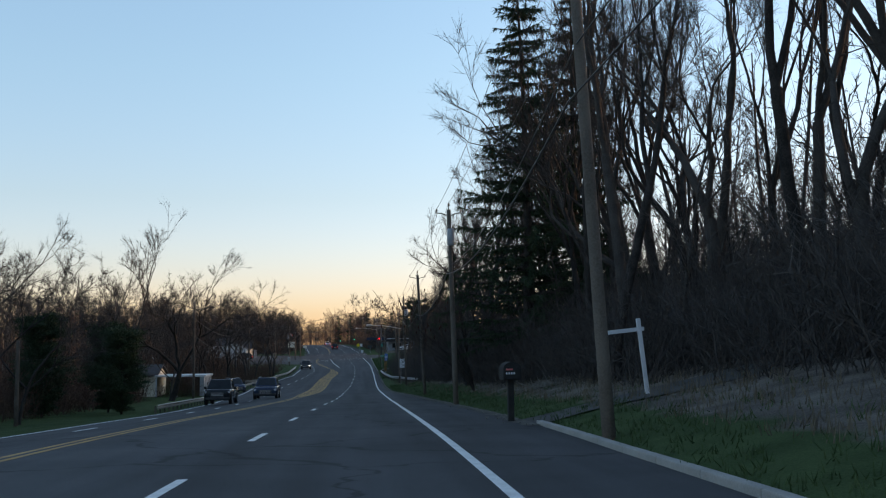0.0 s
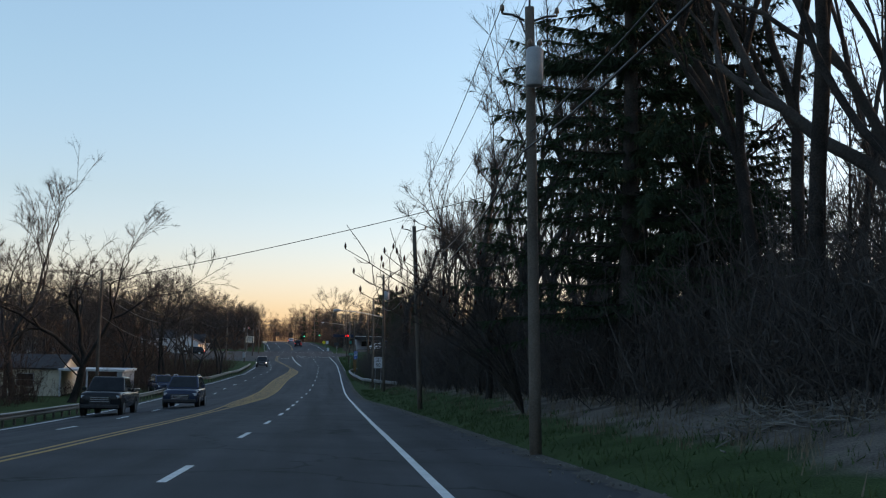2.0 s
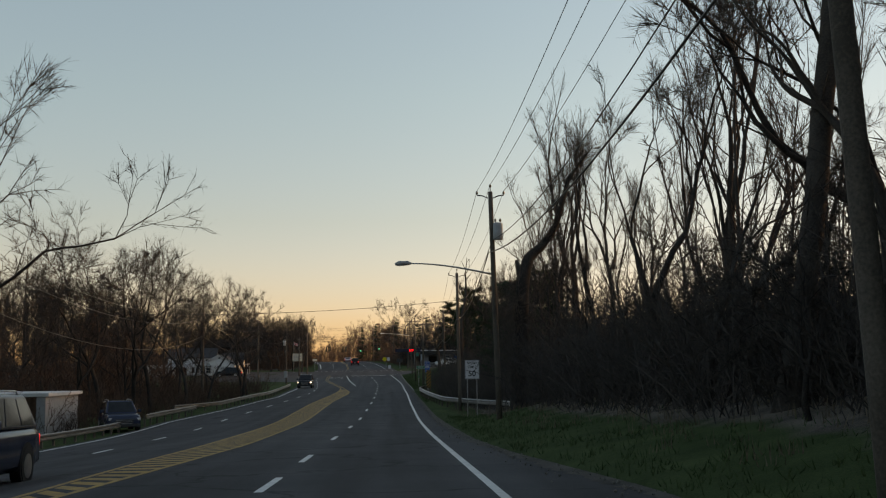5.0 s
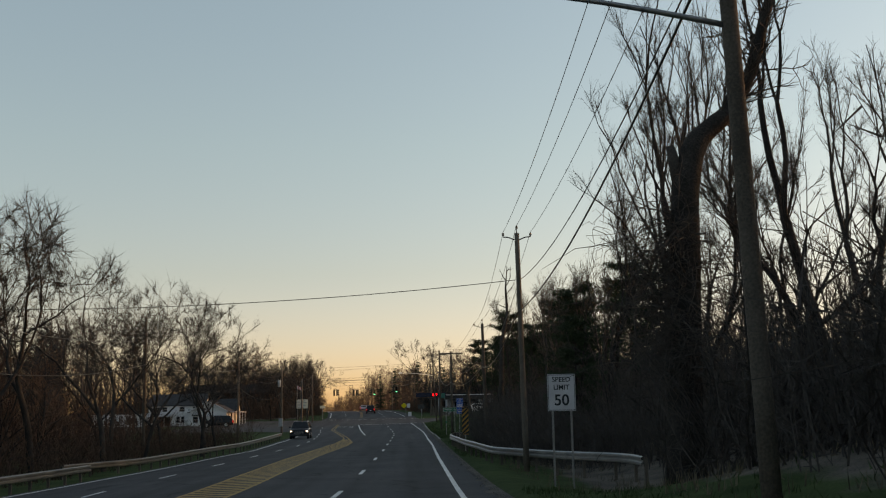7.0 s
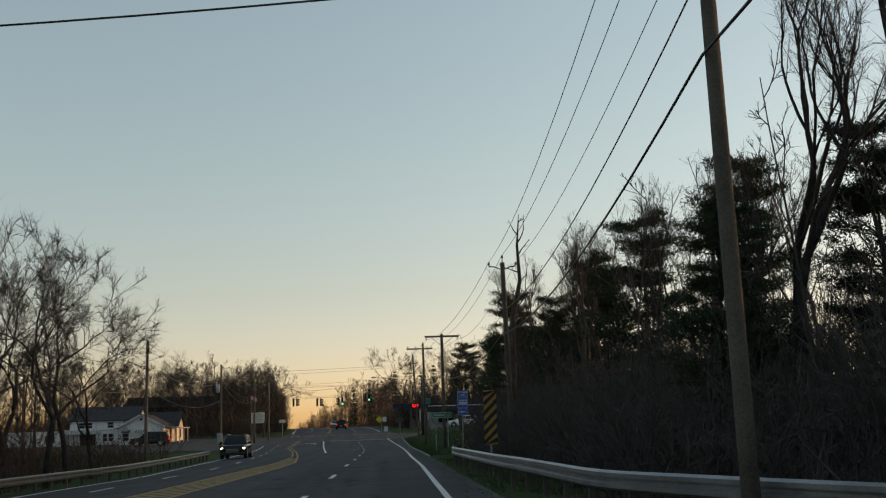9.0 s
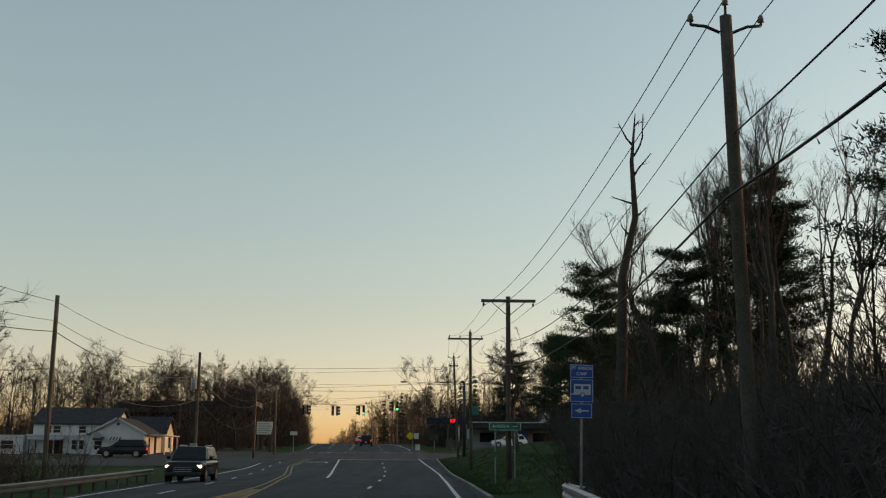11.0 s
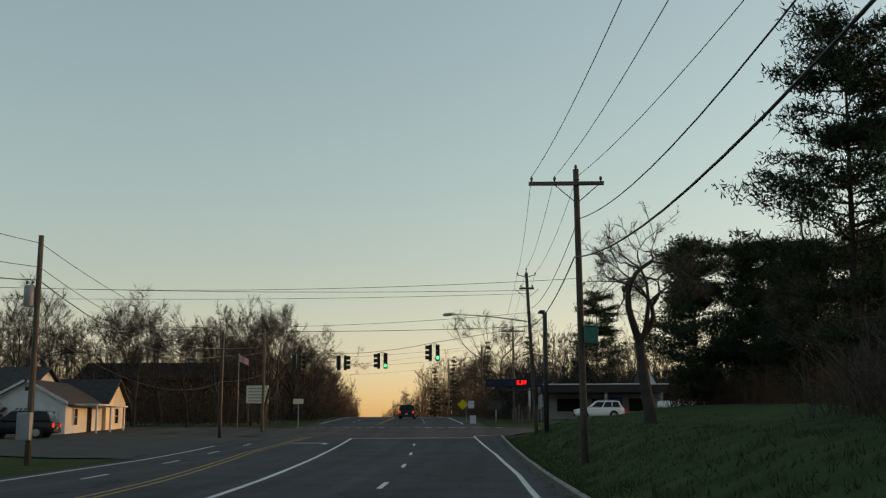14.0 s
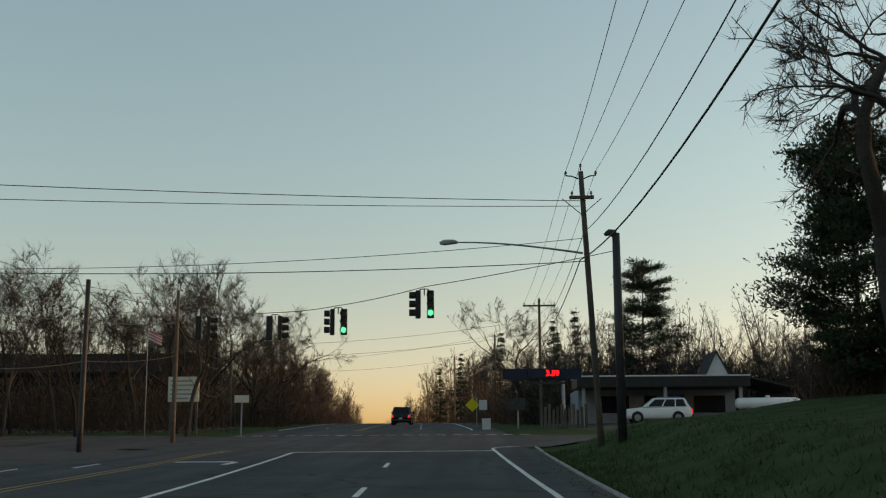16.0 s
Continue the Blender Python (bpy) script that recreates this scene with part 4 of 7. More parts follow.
for i in range(190):
    z0 = rg.uniform(2.6, 6.6) - 0.2
    b, br = limb(rg, (0, 0, z0), (rg.normal(-0.6, 0.8), rg.normal(0, 0.7), rg.normal(0.2, 0.3)), rg.uniform(1.0, 4.2), 0.018, 0.004, 9, 0.42, -0.1)
    chunks.append(tube_data(b, br, 4, False))
    for _ in range(14):
        k = rg.integers(1, 6)
        c, cr = limb(rg, b[k], rg.normal(0, 1, 3), rg.uniform(0.3, 1.0), 0.007, 0.003, 4, 0.4, -0.05)
        chunks.append(tube_data(c, cr, 3, False))
v, f = merge(chunks)
part("vines", mesh_of("vines", v, f, TWIG), None, hook, "tangled drooping twigs")
# sumac leaning over the verge, with its seed heads
sx, sy = 5.0, -170.0
sumac = thing("sumac", pose(sx, sy, float(gz(sx, sy))), "bare sumac leaning over the verge with dark seed heads", "tree")
rg = np.random.default_rng(15)
heavy, heads = [], []
g0 = float(gz(sx, sy))
for i in range(15):
    tip = np.array([-0.7 + 0.27 * i - sx, -171.2 + rg.uniform(-0.9, 1.8) - sy, 6.8 + rg.uniform(-2.2, 0.3) * min(1, i / 3) - g0])
    mid = np.array([0.2 * tip[0] + rg.normal(0, 0.3), 0.4 * tip[1], (0.55 + 0.3 * rg.random()) * tip[2]])
    q = np.linspace(0, 1, 12)[:, None]
    b = 2 * q * (1 - q) * mid + q * q * tip + np.cumsum(rg.normal(0, 0.05, (12, 3)), 0) * q
    heavy.append(tube_data(b, np.linspace(0.042, 0.011, 12), 6, False))
    heads.append(b[-1])
    for k in (4, 5, 6, 7, 8, 9, 10, 10):
        c, cr = limb(rg, b[k], unit(b[k] - b[k - 1]) * 0.6 + rg.normal(0, 0.6, 3) + np.array([0, 0, 0.35]), rg.uniform(0.5, 1.5), 0.016, 0.008, 6, 0.2, 0.1)
        heavy.append(tube_data(c, cr, 5, False))
        heads.append(c[-1])
        for _ in range(2):
            e, er = limb(rg, c[3], unit(c[3] - c[2]) + rg.normal(0, 0.6, 3), rg.uniform(0.2, 0.5), 0.008, 0.005, 3, 0.2, 0.15)
            heavy.append(tube_data(e, er, 3, False))
v, f = merge(heavy)
part("trunk", mesh_of("trunk", v, f, BARK, True), None, sumac)
for p in heads[::3]:
    tube("seed_head", [p, p + np.array([0, 0, 0.06]), p + np.array([0, 0.01, 0.13]), p + np.array([0, 0.01, 0.2])], [0.015, 0.04, 0.032, 0.008], DARK_LENS, sumac, 7)

# left side
arching = Kind("bare_tree", crown_tree_meshes(24, 15.5, 0.3, 0.2, (0.45, 0.85), 0.02, 0.16, 5, 6, 0.7, lean=(0.25, -0.1), threes=0.35, shoots=1), "large bare tree with long arching branches beside a lawn", "forked bare trees")
arching.put(-21.4, -112, 1.12, 0)
forked[1].put(-27, -108, 1.1, 75)
for x, y, k in ((-18.5, -152, 0.55), (-20.5, -147, 0.6), (-23, -156, 0.62)):
    pine_b.put(x, y, k, 40 * k * y, label="dense dark evergreen beside the far verge")
wide[2].put(-19.5, -181, 0.85, 40)
wide[0].put(-22.5, -176, 0.9, 140)
wide[1].put(-20.5, -170, 0.85, 10)
wide[2].put(-24, -163, 0.9, 200)
for y in np.arange(-186, -24, 8.0):
    for d in (14, 20):
        if rnd.random() < 0.3 or -100 < y < -84:
            continue
        yy = y + rnd.uniform(-3, 3)
        x = float(x_left_low(yy)) - d - rnd.uniform(-2, 2)
        if yy < -120 and d < 16:
            continue
        rnd.choice(wide + red).put(x, yy, rnd.uniform(0.85, 1.15), rnd.uniform(0, 360))
for x, y, k, s in ((-15, -48, 0, 1.0), (-16, -41, 2, 0.92), (-17.5, -55, 1, 1.05), (-21, -50, 2, 1.05), (-16, -36, 1, 0.9), (-18, -63, 0, 1.1), (-19.5, -71, 2, 1.15), (-24, -61, 0, 0.9), (-20, -38, 0, 1.0), (-23, -30, 2, 1.0), (-19, -80, 1, 1.3), (-22, -77, 0, 1.25)):
    wide[k].put(x, y, s, rnd.uniform(0, 360))
spots = [(float(x_left_low(y)) - d + rnd.uniform(-3, 3), y + rnd.uniform(-2, 2), rnd.uniform(0.95, 1.35)) for y in np.arange(-200, 25, 4.0) for d in (24, 28, 33, 41)]
spots += [(x + rnd.uniform(-2, 2), y + rnd.uniform(-3, 3), rnd.uniform(0.8, 1.1)) for y in (71, 77, 101) for x in np.arange(-90, -36, 3.6)]
spots += [(x + rnd.uniform(-2, 2), y + rnd.uniform(-2, 2), rnd.uniform(0.85, 1.15)) for y in (104, 110, 117) for x in np.arange(-62, -24, 3.4)]
far_trees("far_woods", spots, far_brown + far_red[1:], "brown leafless woods behind the houses", TWIG)
for y in np.arange(66, 128, 7.0):
    for d in (5, 10, 16, 24):
        yy = y + rnd.uniform(-2, 2)
        if 88 < yy < 104 and d > 12:
            continue
        rnd.choice(wide).put(float(x_left_low(yy)) - d - rnd.uniform(-2, 2), yy, rnd.uniform(0.8, 1.05), rnd.uniform(0, 360))
for x, y, k, z0 in ((-72, 76, 0, 1.15), (-66, 72, 1, 1.2), (-60, 78, 2, 1.1), (-54, 72, 0, 1.15), (-48, 76, 1, 1.2), (-43, 71, 2, 1.05), (-38, 75, 0, 1.1), (-78, 72, 1, 1.2), (-33, 72, 1, 1.0), (-28, 74, 0, 0.95)):
    wide[k].put(x, y, z0, 37 * x)
# beyond the crossing
for y in np.arange(100, 190, 8.0):
    for d in (3.0, 7):
        yy = y + rnd.uniform(-3, 3)
        rnd.choice(red).put(float(x_left(yy)) - d - rnd.uniform(0, 2), yy, rnd.uniform(0.95, 1.25), rnd.uniform(0, 360))
        rnd.choice(red + wide + slim).put(float(x_grass(yy)) + d + rnd.uniform(2, 4), yy, rnd.uniform(0.65, 0.9), rnd.uniform(0, 360))
spots = []
for y in np.concatenate([np.arange(110, 260, 6.0), np.arange(260, 560, 18.0)]):
    for d in (4, 8, 15):
        yy = y + rnd.uniform(-2, 2)
        if yy > 185 or d > 9:
            spots.append((float(x_left(yy)) - d - rnd.uniform(0, 3), yy, rnd.uniform(0.9, 1.25)))
        if yy > 185 or d > 13:
            spots.append((float(x_grass(yy)) + d + rnd.uniform(1, 4), yy, rnd.uniform(0.9, 1.25)))
for y in np.arange(200, 900, 20.0):
    for d in (0.5, 4, 9):
        yy = y + rnd.uniform(-3, 3)
        spots.append((float(x_grass(yy)) + d + rnd.uniform(0, 2.5), yy, rnd.uniform(1.0, 1.4)))
        if yy > 300:
            spots.append((float(x_left(yy)) - d - rnd.uniform(1, 3), yy, rnd.uniform(1.0, 1.4)))
far_trees("distant_trees", spots, far_red + far_brown, "reddish-brown leafless trees far along the road", RED_TWIG)
for x, y, s in ((7.5, 112, 0.85), (10, 116, 0.95), (8.5, 121, 0.8), (3, 150, 1.0), (-3, 190, 1.0), (-8, 230, 1.0), (13, 100, 0.8)):
    spruce_s.put(x, y, s, rnd.uniform(0, 360))
wide[2].put(4.5, 172, 1.55, 30)
wide[0].put(8.0, 178, 1.4, 100)
spots = [(x + rnd.uniform(-2, 2), y + rnd.uniform(-2, 2), rnd.uniform(0.6, 0.95)) for y in (100, 105, 111, 118, 126) for x in np.arange(9, 75, 2.6)]
spots += [(x + rnd.uniform(-1.5, 1.5), y + rnd.uniform(-1.5, 1.5), rnd.uniform(0.5, 0.75)) for y in np.arange(-2, 66, 4.5) for x in (20, 24, 28, 33, 39, 46)]
far_trees("deep_woods", spots, deep + far_brown, "dense bare trees behind the lawn and the station", TWIG)
for x, y, k in ((24, 38, 0.9), (27, 48, 0.8), (18.5, 33, 0.7)):
    pine_b.put(x, y, k, rnd.uniform(0, 360))
for x, y, k in ((15.0, 103, 1.15), (33, 106, 0.9)):
    pine.put(x, y, k, rnd.uniform(0, 360))
for x, y in ((26, 100), (30, 106), (35, 98), (22, 108), (18, 104), (40, 110), (33, 116)):
    rnd.choice(wide + tall).put(x, y, rnd.uniform(0.6, 0.75), rnd.uniform(0, 360))



# ---- brush ----
def unit_rows(a):
    return a / (np.linalg.norm(a, axis=-1, keepdims=True) + 1e-9)


def brush(name, spots, seed, h0, h1, stems, label, mat, twigs=6, r=0.018, solid=True, spread=0.45, fine=0.012, reach=0.36):
    """Clumps of wandering stems with side twigs, in one mesh."""
    rng = np.random.default_rng(seed)
    p = np.repeat(np.array(spots, float), stems, axis=0)
    n = len(p)
    hh = np.repeat(rng.uniform(h0, h1, len(spots)), stems) * rng.uniform(0.5, 1, n)
    p = p + rng.normal(0, 0.35, (n, 2))
    q = np.column_stack([p, gz(p[:, 0], p[:, 1]) - 0.05])
    d = unit_rows(np.column_stack([rng.normal(0, spread, (n, 2)), np.ones(n)]))
    nodes = [q]
    for _ in range(3):
        d = unit_rows(d + rng.normal(0, 0.18, (n, 3)) + np.array([0, 0, 0.02]))
        nodes.append(nodes[-1] + d * hh[:, None] / 3)
    pts = np.stack(nodes, 1)
    way = unit_rows(pts[:, 3] - pts[:, 0])
    u = unit_rows(np.cross(way, rng.normal(0, 1, (n, 3))))
    w = np.cross(way, u)
    rad = r * np.array([1, 0.8, 0.6, 0.3])
    sides = 3 if solid else 2
    ang = np.arange(sides) * 2 * np.pi / sides
    ring = np.cos(ang)[None, :, None] * u[:, None] + np.sin(ang)[None, :, None] * w[:, None]
    v = (pts[:, :, None] + rad[None, :, None, None] * ring[:, None]).reshape(-1, 3)
    base = (np.arange(n) * 4 * sides)[:, None, None]
    k, j = np.arange(3)[None, :, None] * sides, np.arange(sides if solid else 1)[None, None, :]
    j2 = (j + 1) % sides
    quads = np.stack([base + k + j, base + k + j2, base + k + sides + j2, base + k + sides + j], -1).reshape(-1, 4)
    t = rng.uniform(0.1, 0.98, (n, twigs)) * 3
    i0 = np.minimum(t.astype(int), 2)
    rows = np.arange(n)[:, None]
    a = pts[rows, i0] + (pts[rows, i0 + 1] - pts[rows, i0]) * (t - i0)[..., None]
    dd = unit_rows(way[:, None] * 0.7 + rng.normal(0, 0.62, (n, twigs, 3)) + np.array([0, 0, 0.1]))
    tip = a + dd * (hh[:, None] * rng.uniform(0.08, reach, (n, twigs)))[..., None]
    side = unit_rows(np.cross(dd, rng.normal(0, 1, (n, twigs, 3)))) * fine
    tv = np.stack([a - side, a + side, tip], 2).reshape(-1, 3)
    tris = np.arange(len(tv)) + len(v)
    me = raw_mesh(name, np.concatenate([v, tv]), np.concatenate([quads.ravel(), tris]), np.concatenate([np.full(len(quads), 4), np.full(len(tv) // 3, 3)]), mat)
    return tagged(new(name, me), label, "brush", kind="stuff")


spots = []
for y in np.arange(-222, -104, 0.75):
    for d in (4.4, 5.4, 6.6, 8.0, 9.6, 11.5):
        yy = y + rnd.uniform(-0.5, 0.5)
        if yy < -203 and d < 5:
            continue
        spots.append((float(x_grass(yy)) + d + rnd.uniform(-0.6, 0.6), yy))
brush("roadside_brush", spots, 3, 2.0, 5.2, 11, "tangled leafless brush along the woodland edge", TWIG, 9, 0.018, False)
spots = []
for y in np.arange(-104, 4, 0.62):
    for d in (3.2, 4.2, 5.4, 6.8, 8.4, 10):
        yy = y + rnd.uniform(-0.4, 0.4)
        if yy < -80 and d < 3.2 + (-80 - yy) * 0.4:
            continue
        if yy > -34 and d < 3.2 + (yy + 34) * 0.13:
            continue
        spots.append((float(x_grass(yy)) + d + rnd.uniform(-0.6, 0.6), yy))
brush("roadside_brush", spots, 4, 1.8, 4.1, 10, "dark leafless brush behind the guardrail", TWIG, 10, 0.017, False)
for y0, y1, low, high, dists in ((-234, -150, 3.5, 8.0, (9, 11, 13)), (-234, -142, 6.0, 11.5, (15, 18, 22, 27, 33)), (-152, -100, 3.0, 7.0, (8, 10, 12, 15, 19, 24)), (-100, -28, 2.5, 5.5, (8, 10, 12, 14, 17, 21)), (-28, -4, 2.5, 4.5, (11, 14, 18))):
    spots = []
    for y in np.arange(y0, y1, 1.25):
        for d in dists:
            yy = y + rnd.uniform(-0.6, 0.6)
            spots.append((float(x_grass(yy)) + d + rnd.uniform(-1.4, 1.4), yy))
    brush("undergrowth", spots, 8, low, high, 11, "tall tangle of thin leafless stems inside the woods", TWIG, 12, 0.026, False, 0.3, 0.016, 0.22)
spots = []
for y in np.arange(-100, -14, 1.2):
    for d in (3, 4.5, 6.5, 9):
        yy = y + rnd.uniform(-0.5, 0.5)
        spots.append((float(x_left_edge(yy)) - d - rnd.uniform(0, 1.5), yy))
for y in np.arange(-205, -102, 1.3):
    for d in (8.5, 11, 14, 17):
        yy = y + rnd.uniform(-0.5, 0.5)
        if -108 < yy < -84 and d < 15:
            continue
        spots.append((float(x_left_edge(yy)) - d - rnd.uniform(0, 2), yy))
for x in np.arange(-45, 48, 1.5):
    if x > 14 or x < -15:
        spots.append((x + rnd.uniform(-0.6, 0.6), (95 if x > 0 else 75) + rnd.uniform(-1.5, 3)))
for y in np.arange(70, 98, 1.3):
    for d in (6, 9, 12):
        spots.append((float(x_left_edge(y)) - d - rnd.uniform(0, 2), y))
for y in np.arange(96, 300, 2.2):
    for d in (1.5, 3.5, 5.5):
        yy = y + rnd.uniform(-0.5, 0.5)
        spots.append((float(x_left_edge(yy)) - d - rnd.uniform(0, 1.0), yy))
        spots.append((float(x_grass(yy)) + d + 1 + rnd.uniform(0, 1.0), yy))
for y in np.arange(4, 48, 0.8):
    for d in (0, 1.5, 3):
        spots.append((15.5 + d + rnd.uniform(-0.7, 0.7) + 0.05 * y, y))
for x in np.arange(13.8, 26, 0.4):
    for d in (-2, -1, 0.2, 1.4):
        spots.append((x, 46.2 + d + rnd.uniform(-0.5, 0.5)))
brush("roadside_brush", spots, 5, 1.6, 3.6, 9, "brown leafless brush beside the road", RED_TWIG, 9, 0.018, False)


spots = [(x + rnd.uniform(-0.5, 0.5), y + rnd.uniform(-0.8, 0.8)) for x in np.arange(5, 60, 0.9) for y in (98, 101, 105, 109)]
spots += [(float(x_left_edge(y)) - d - rnd.uniform(0, 1.5), y + rnd.uniform(-0.8, 0.8)) for y in np.arange(98, 160, 1.6) for d in (2.5, 5, 8)]
spots += [(float(x_grass(y)) + d + rnd.uniform(0, 1.5), y + rnd.uniform(-0.8, 0.8)) for y in np.arange(112, 170, 1.8) for d in (3, 6)]
spots += [(x + rnd.uniform(-0.6, 0.6), y + rnd.uniform(-0.8, 0.8)) for x in np.arange(-60, -20, 1.1) for y in (80, 84, 88, 92)]
brush("undergrowth", spots, 18, 3.0, 6.5, 10, "dense brown thicket beyond the crossing", RED_TWIG, 14, 0.045, False, 0.35, 0.034, 0.3)


spots = [(float(x_left_edge(y)) - d - rnd.uniform(0, 2.5), y + rnd.uniform(-0.9, 0.9)) for y in np.arange(-210, -20, 1.7) for d in (9, 12.5, 16, 20) if not (-106 < y < -84 and d < 18)]
spots += [(x + rnd.uniform(-0.8, 0.8), y + rnd.uniform(-1, 1)) for x in np.arange(-95, -36, 1.5) for y in (69, 73)]
brush("undergrowth", spots, 28, 3.0, 7.0, 11, "tall brown tangle of leafless stems behind the far verge", RED_TWIG, 13, 0.026, False, 0.35, 0.017, 0.28)
spots = [(x + rnd.uniform(-0.8, 0.8), y + rnd.uniform(-1, 1)) for x in np.arange(5, 62, 1.2) for y in (97, 100, 103, 106, 110, 114)]
brush("undergrowth", spots, 29, 4.5, 9.0, 13, "dark thicket behind the filling station", TWIG, 13, 0.055, False, 0.35, 0.042, 0.3)


# ---- grass ----
def tufts(name, spots, seed, label, mat, h0=0.06, h1=0.2, blades=7):
    rng = np.random.default_rng(seed)
    p = np.repeat(np.array(spots, float), blades, axis=0)
    n = len(p)
    p = p + rng.normal(0, 0.12, (n, 2))
    a = np.column_stack([p, gz(p[:, 0], p[:, 1]) - 0.01])
    dd = np.column_stack([rng.normal(0, 0.06, (n, 2)), rng.uniform(h0, h1, n)])
    side = unit_rows(np.cross(dd, rng.normal(0, 1, (n, 3)))) * 0.012
    v = np.stack([a - side, a + side, a + dd], 1).reshape(-1, 3)
    me = raw_mesh(name, v, np.arange(3 * n), np.full(n, 3), mat)
    return tagged(new(name, me), label, "grass", kind="stuff")


GRASS = rough_mat("grass_blades", (0.025, 0.046, 0.018), (0.066, 0.1, 0.042), 1.2, 0.8, 8, 0, spec=0.05)
DRY_GRASS = rough_mat("dry_grass", (0.07, 0.06, 0.042), (0.18, 0.15, 0.11), 1.0, 0.9, 8, 0, spec=0.05)
spots = [(float(x_grass(y)) + 0.2 + abs(rnd.gauss(0, 1.6)), y) for y in np.arange(-232, -44, 0.09) if y < -100 or y > -75]
spots += [(float(x_grass(y)) + 0.15 + rnd.uniform(0, 9) * rnd.random(), y) for y in np.arange(-34, 44, 0.035)]
tufts("grass", spots, 21, "short green grass on the verge and lawn", GRASS)
spots = [(float(x_grass(y)) + 1.5 + rnd.uniform(0, 3.6), y) for y in np.concatenate([np.arange(-226, -176, 0.1), np.arange(-176, -40, 0.25)])]
tufts("dry_grass", spots, 22, "pale dry grass along the edge of the brush", DRY_GRASS, 0.08, 0.4, 6)


# ---- poles and wires ----
def utility_pole(x, y, top, lean=(0, 0), r=0.15, label="weathered wooden utility pole", mat=None):
    z = float(gz(x, y))
    ob = thing("utility_pole", pose(x, y, z), label, "utility pole", "utility poles along the road")
    h = top - z
    tube("pole", [(-lean[0] * (1 - t), -lean[1] * (1 - t), h * t - 0.4 * (1 - t)) for t in np.linspace(0, 1, 6)], np.linspace(r * 1.12, r * 0.85, 6), mat or POLE_WOOD, ob, 12)
    return ob, z


def insulator(parent, x, y, z, drop=False):
    s = -1 if drop else 1
    tube("insulator", [(x, y, z + s * h) for h in (0, 0.05, 0.06, 0.1, 0.11, 0.16, 0.18)], [0.02, 0.02, 0.055, 0.045, 0.05, 0.035, 0.012], PORCELAIN, parent, 8)


def crossarm(parent, z, half=1.22, n=4, double=False, off=0.0):
    arm = part("crossarm", box(off - half, -0.13 - 0.06, z - 0.06, off + half, -0.13 + 0.06, z + 0.06, 0.01), POLE_WOOD, parent)
    for s in (-1, 1):
        tube("brace", [(0.05 * s, -0.16, z - 0.62), (0.72 * s, -0.18, z - 0.05)], 0.016, DARK_METAL, parent, 5)
    for i in range(n):
        px = off - half + 0.1 + i * (2 * half - 0.2) / (n - 1)
        insulator(arm, px, -0.13, z + (0.06 if not double else -0.06), double)


def side_brackets(parent, z, half=0.55):
    for s in (-1, 1):
        tube("bracket", [(0.1 * s, 0, z - 0.12), (half * 0.6 * s, 0, z - 0.02), (half * s, 0, z)], 0.025, DARK_METAL, parent, 6)
        insulator(parent, half * s, 0, z)
    tube("pin", [(0, 0, z + 0.1), (0, 0, z + 0.3)], 0.022, DARK_METAL, parent, 6)
    insulator(parent, 0, 0, z + 0.28)


def transformer(parent, x, y, z, r=0.24, h=0.75):
    tr = tube("transformer", [(x, y, z), (x, y, z + 0.02), (x, y, z + h - 0.04), (x, y, z + h)], [r * 0.9, r, r, r * 0.8], GREY_PAINT, parent, 14, "grey drum transformer")
    for dx in (-0.1, 0.1):
        insulator(tr, x + dx, y, z + h)
    tube("bracket", [(x * 0.3, 0, z + h * 0.7), (x, y, z + h * 0.7)], 0.03, DARK_METAL, parent, 6)


def lamp_arm(parent, z0, x1, z1, y1=0.0):
    pts = [(x1 * t, y1 * t, z0 + (z1 - z0) * math.sin(t * math.pi / 2)) for t in np.linspace(0, 1, 8)]
    arm = tube("lamp_arm", pts, np.linspace(0.04, 0.025, 8), GALV, parent, 8, "galvanised lamp arm")
    tube("lamp_head", [(x1 + 0.05, y1, z1), (x1 - 0.1, y1, z1 + 0.02), (x1 - 0.45, y1, z1 + 0.0), (x1 - 0.62, y1, z1 - 0.03)], [0.04, 0.09, 0.11, 0.05], GREY_PAINT, arm, 8, "grey cobra-head street light")


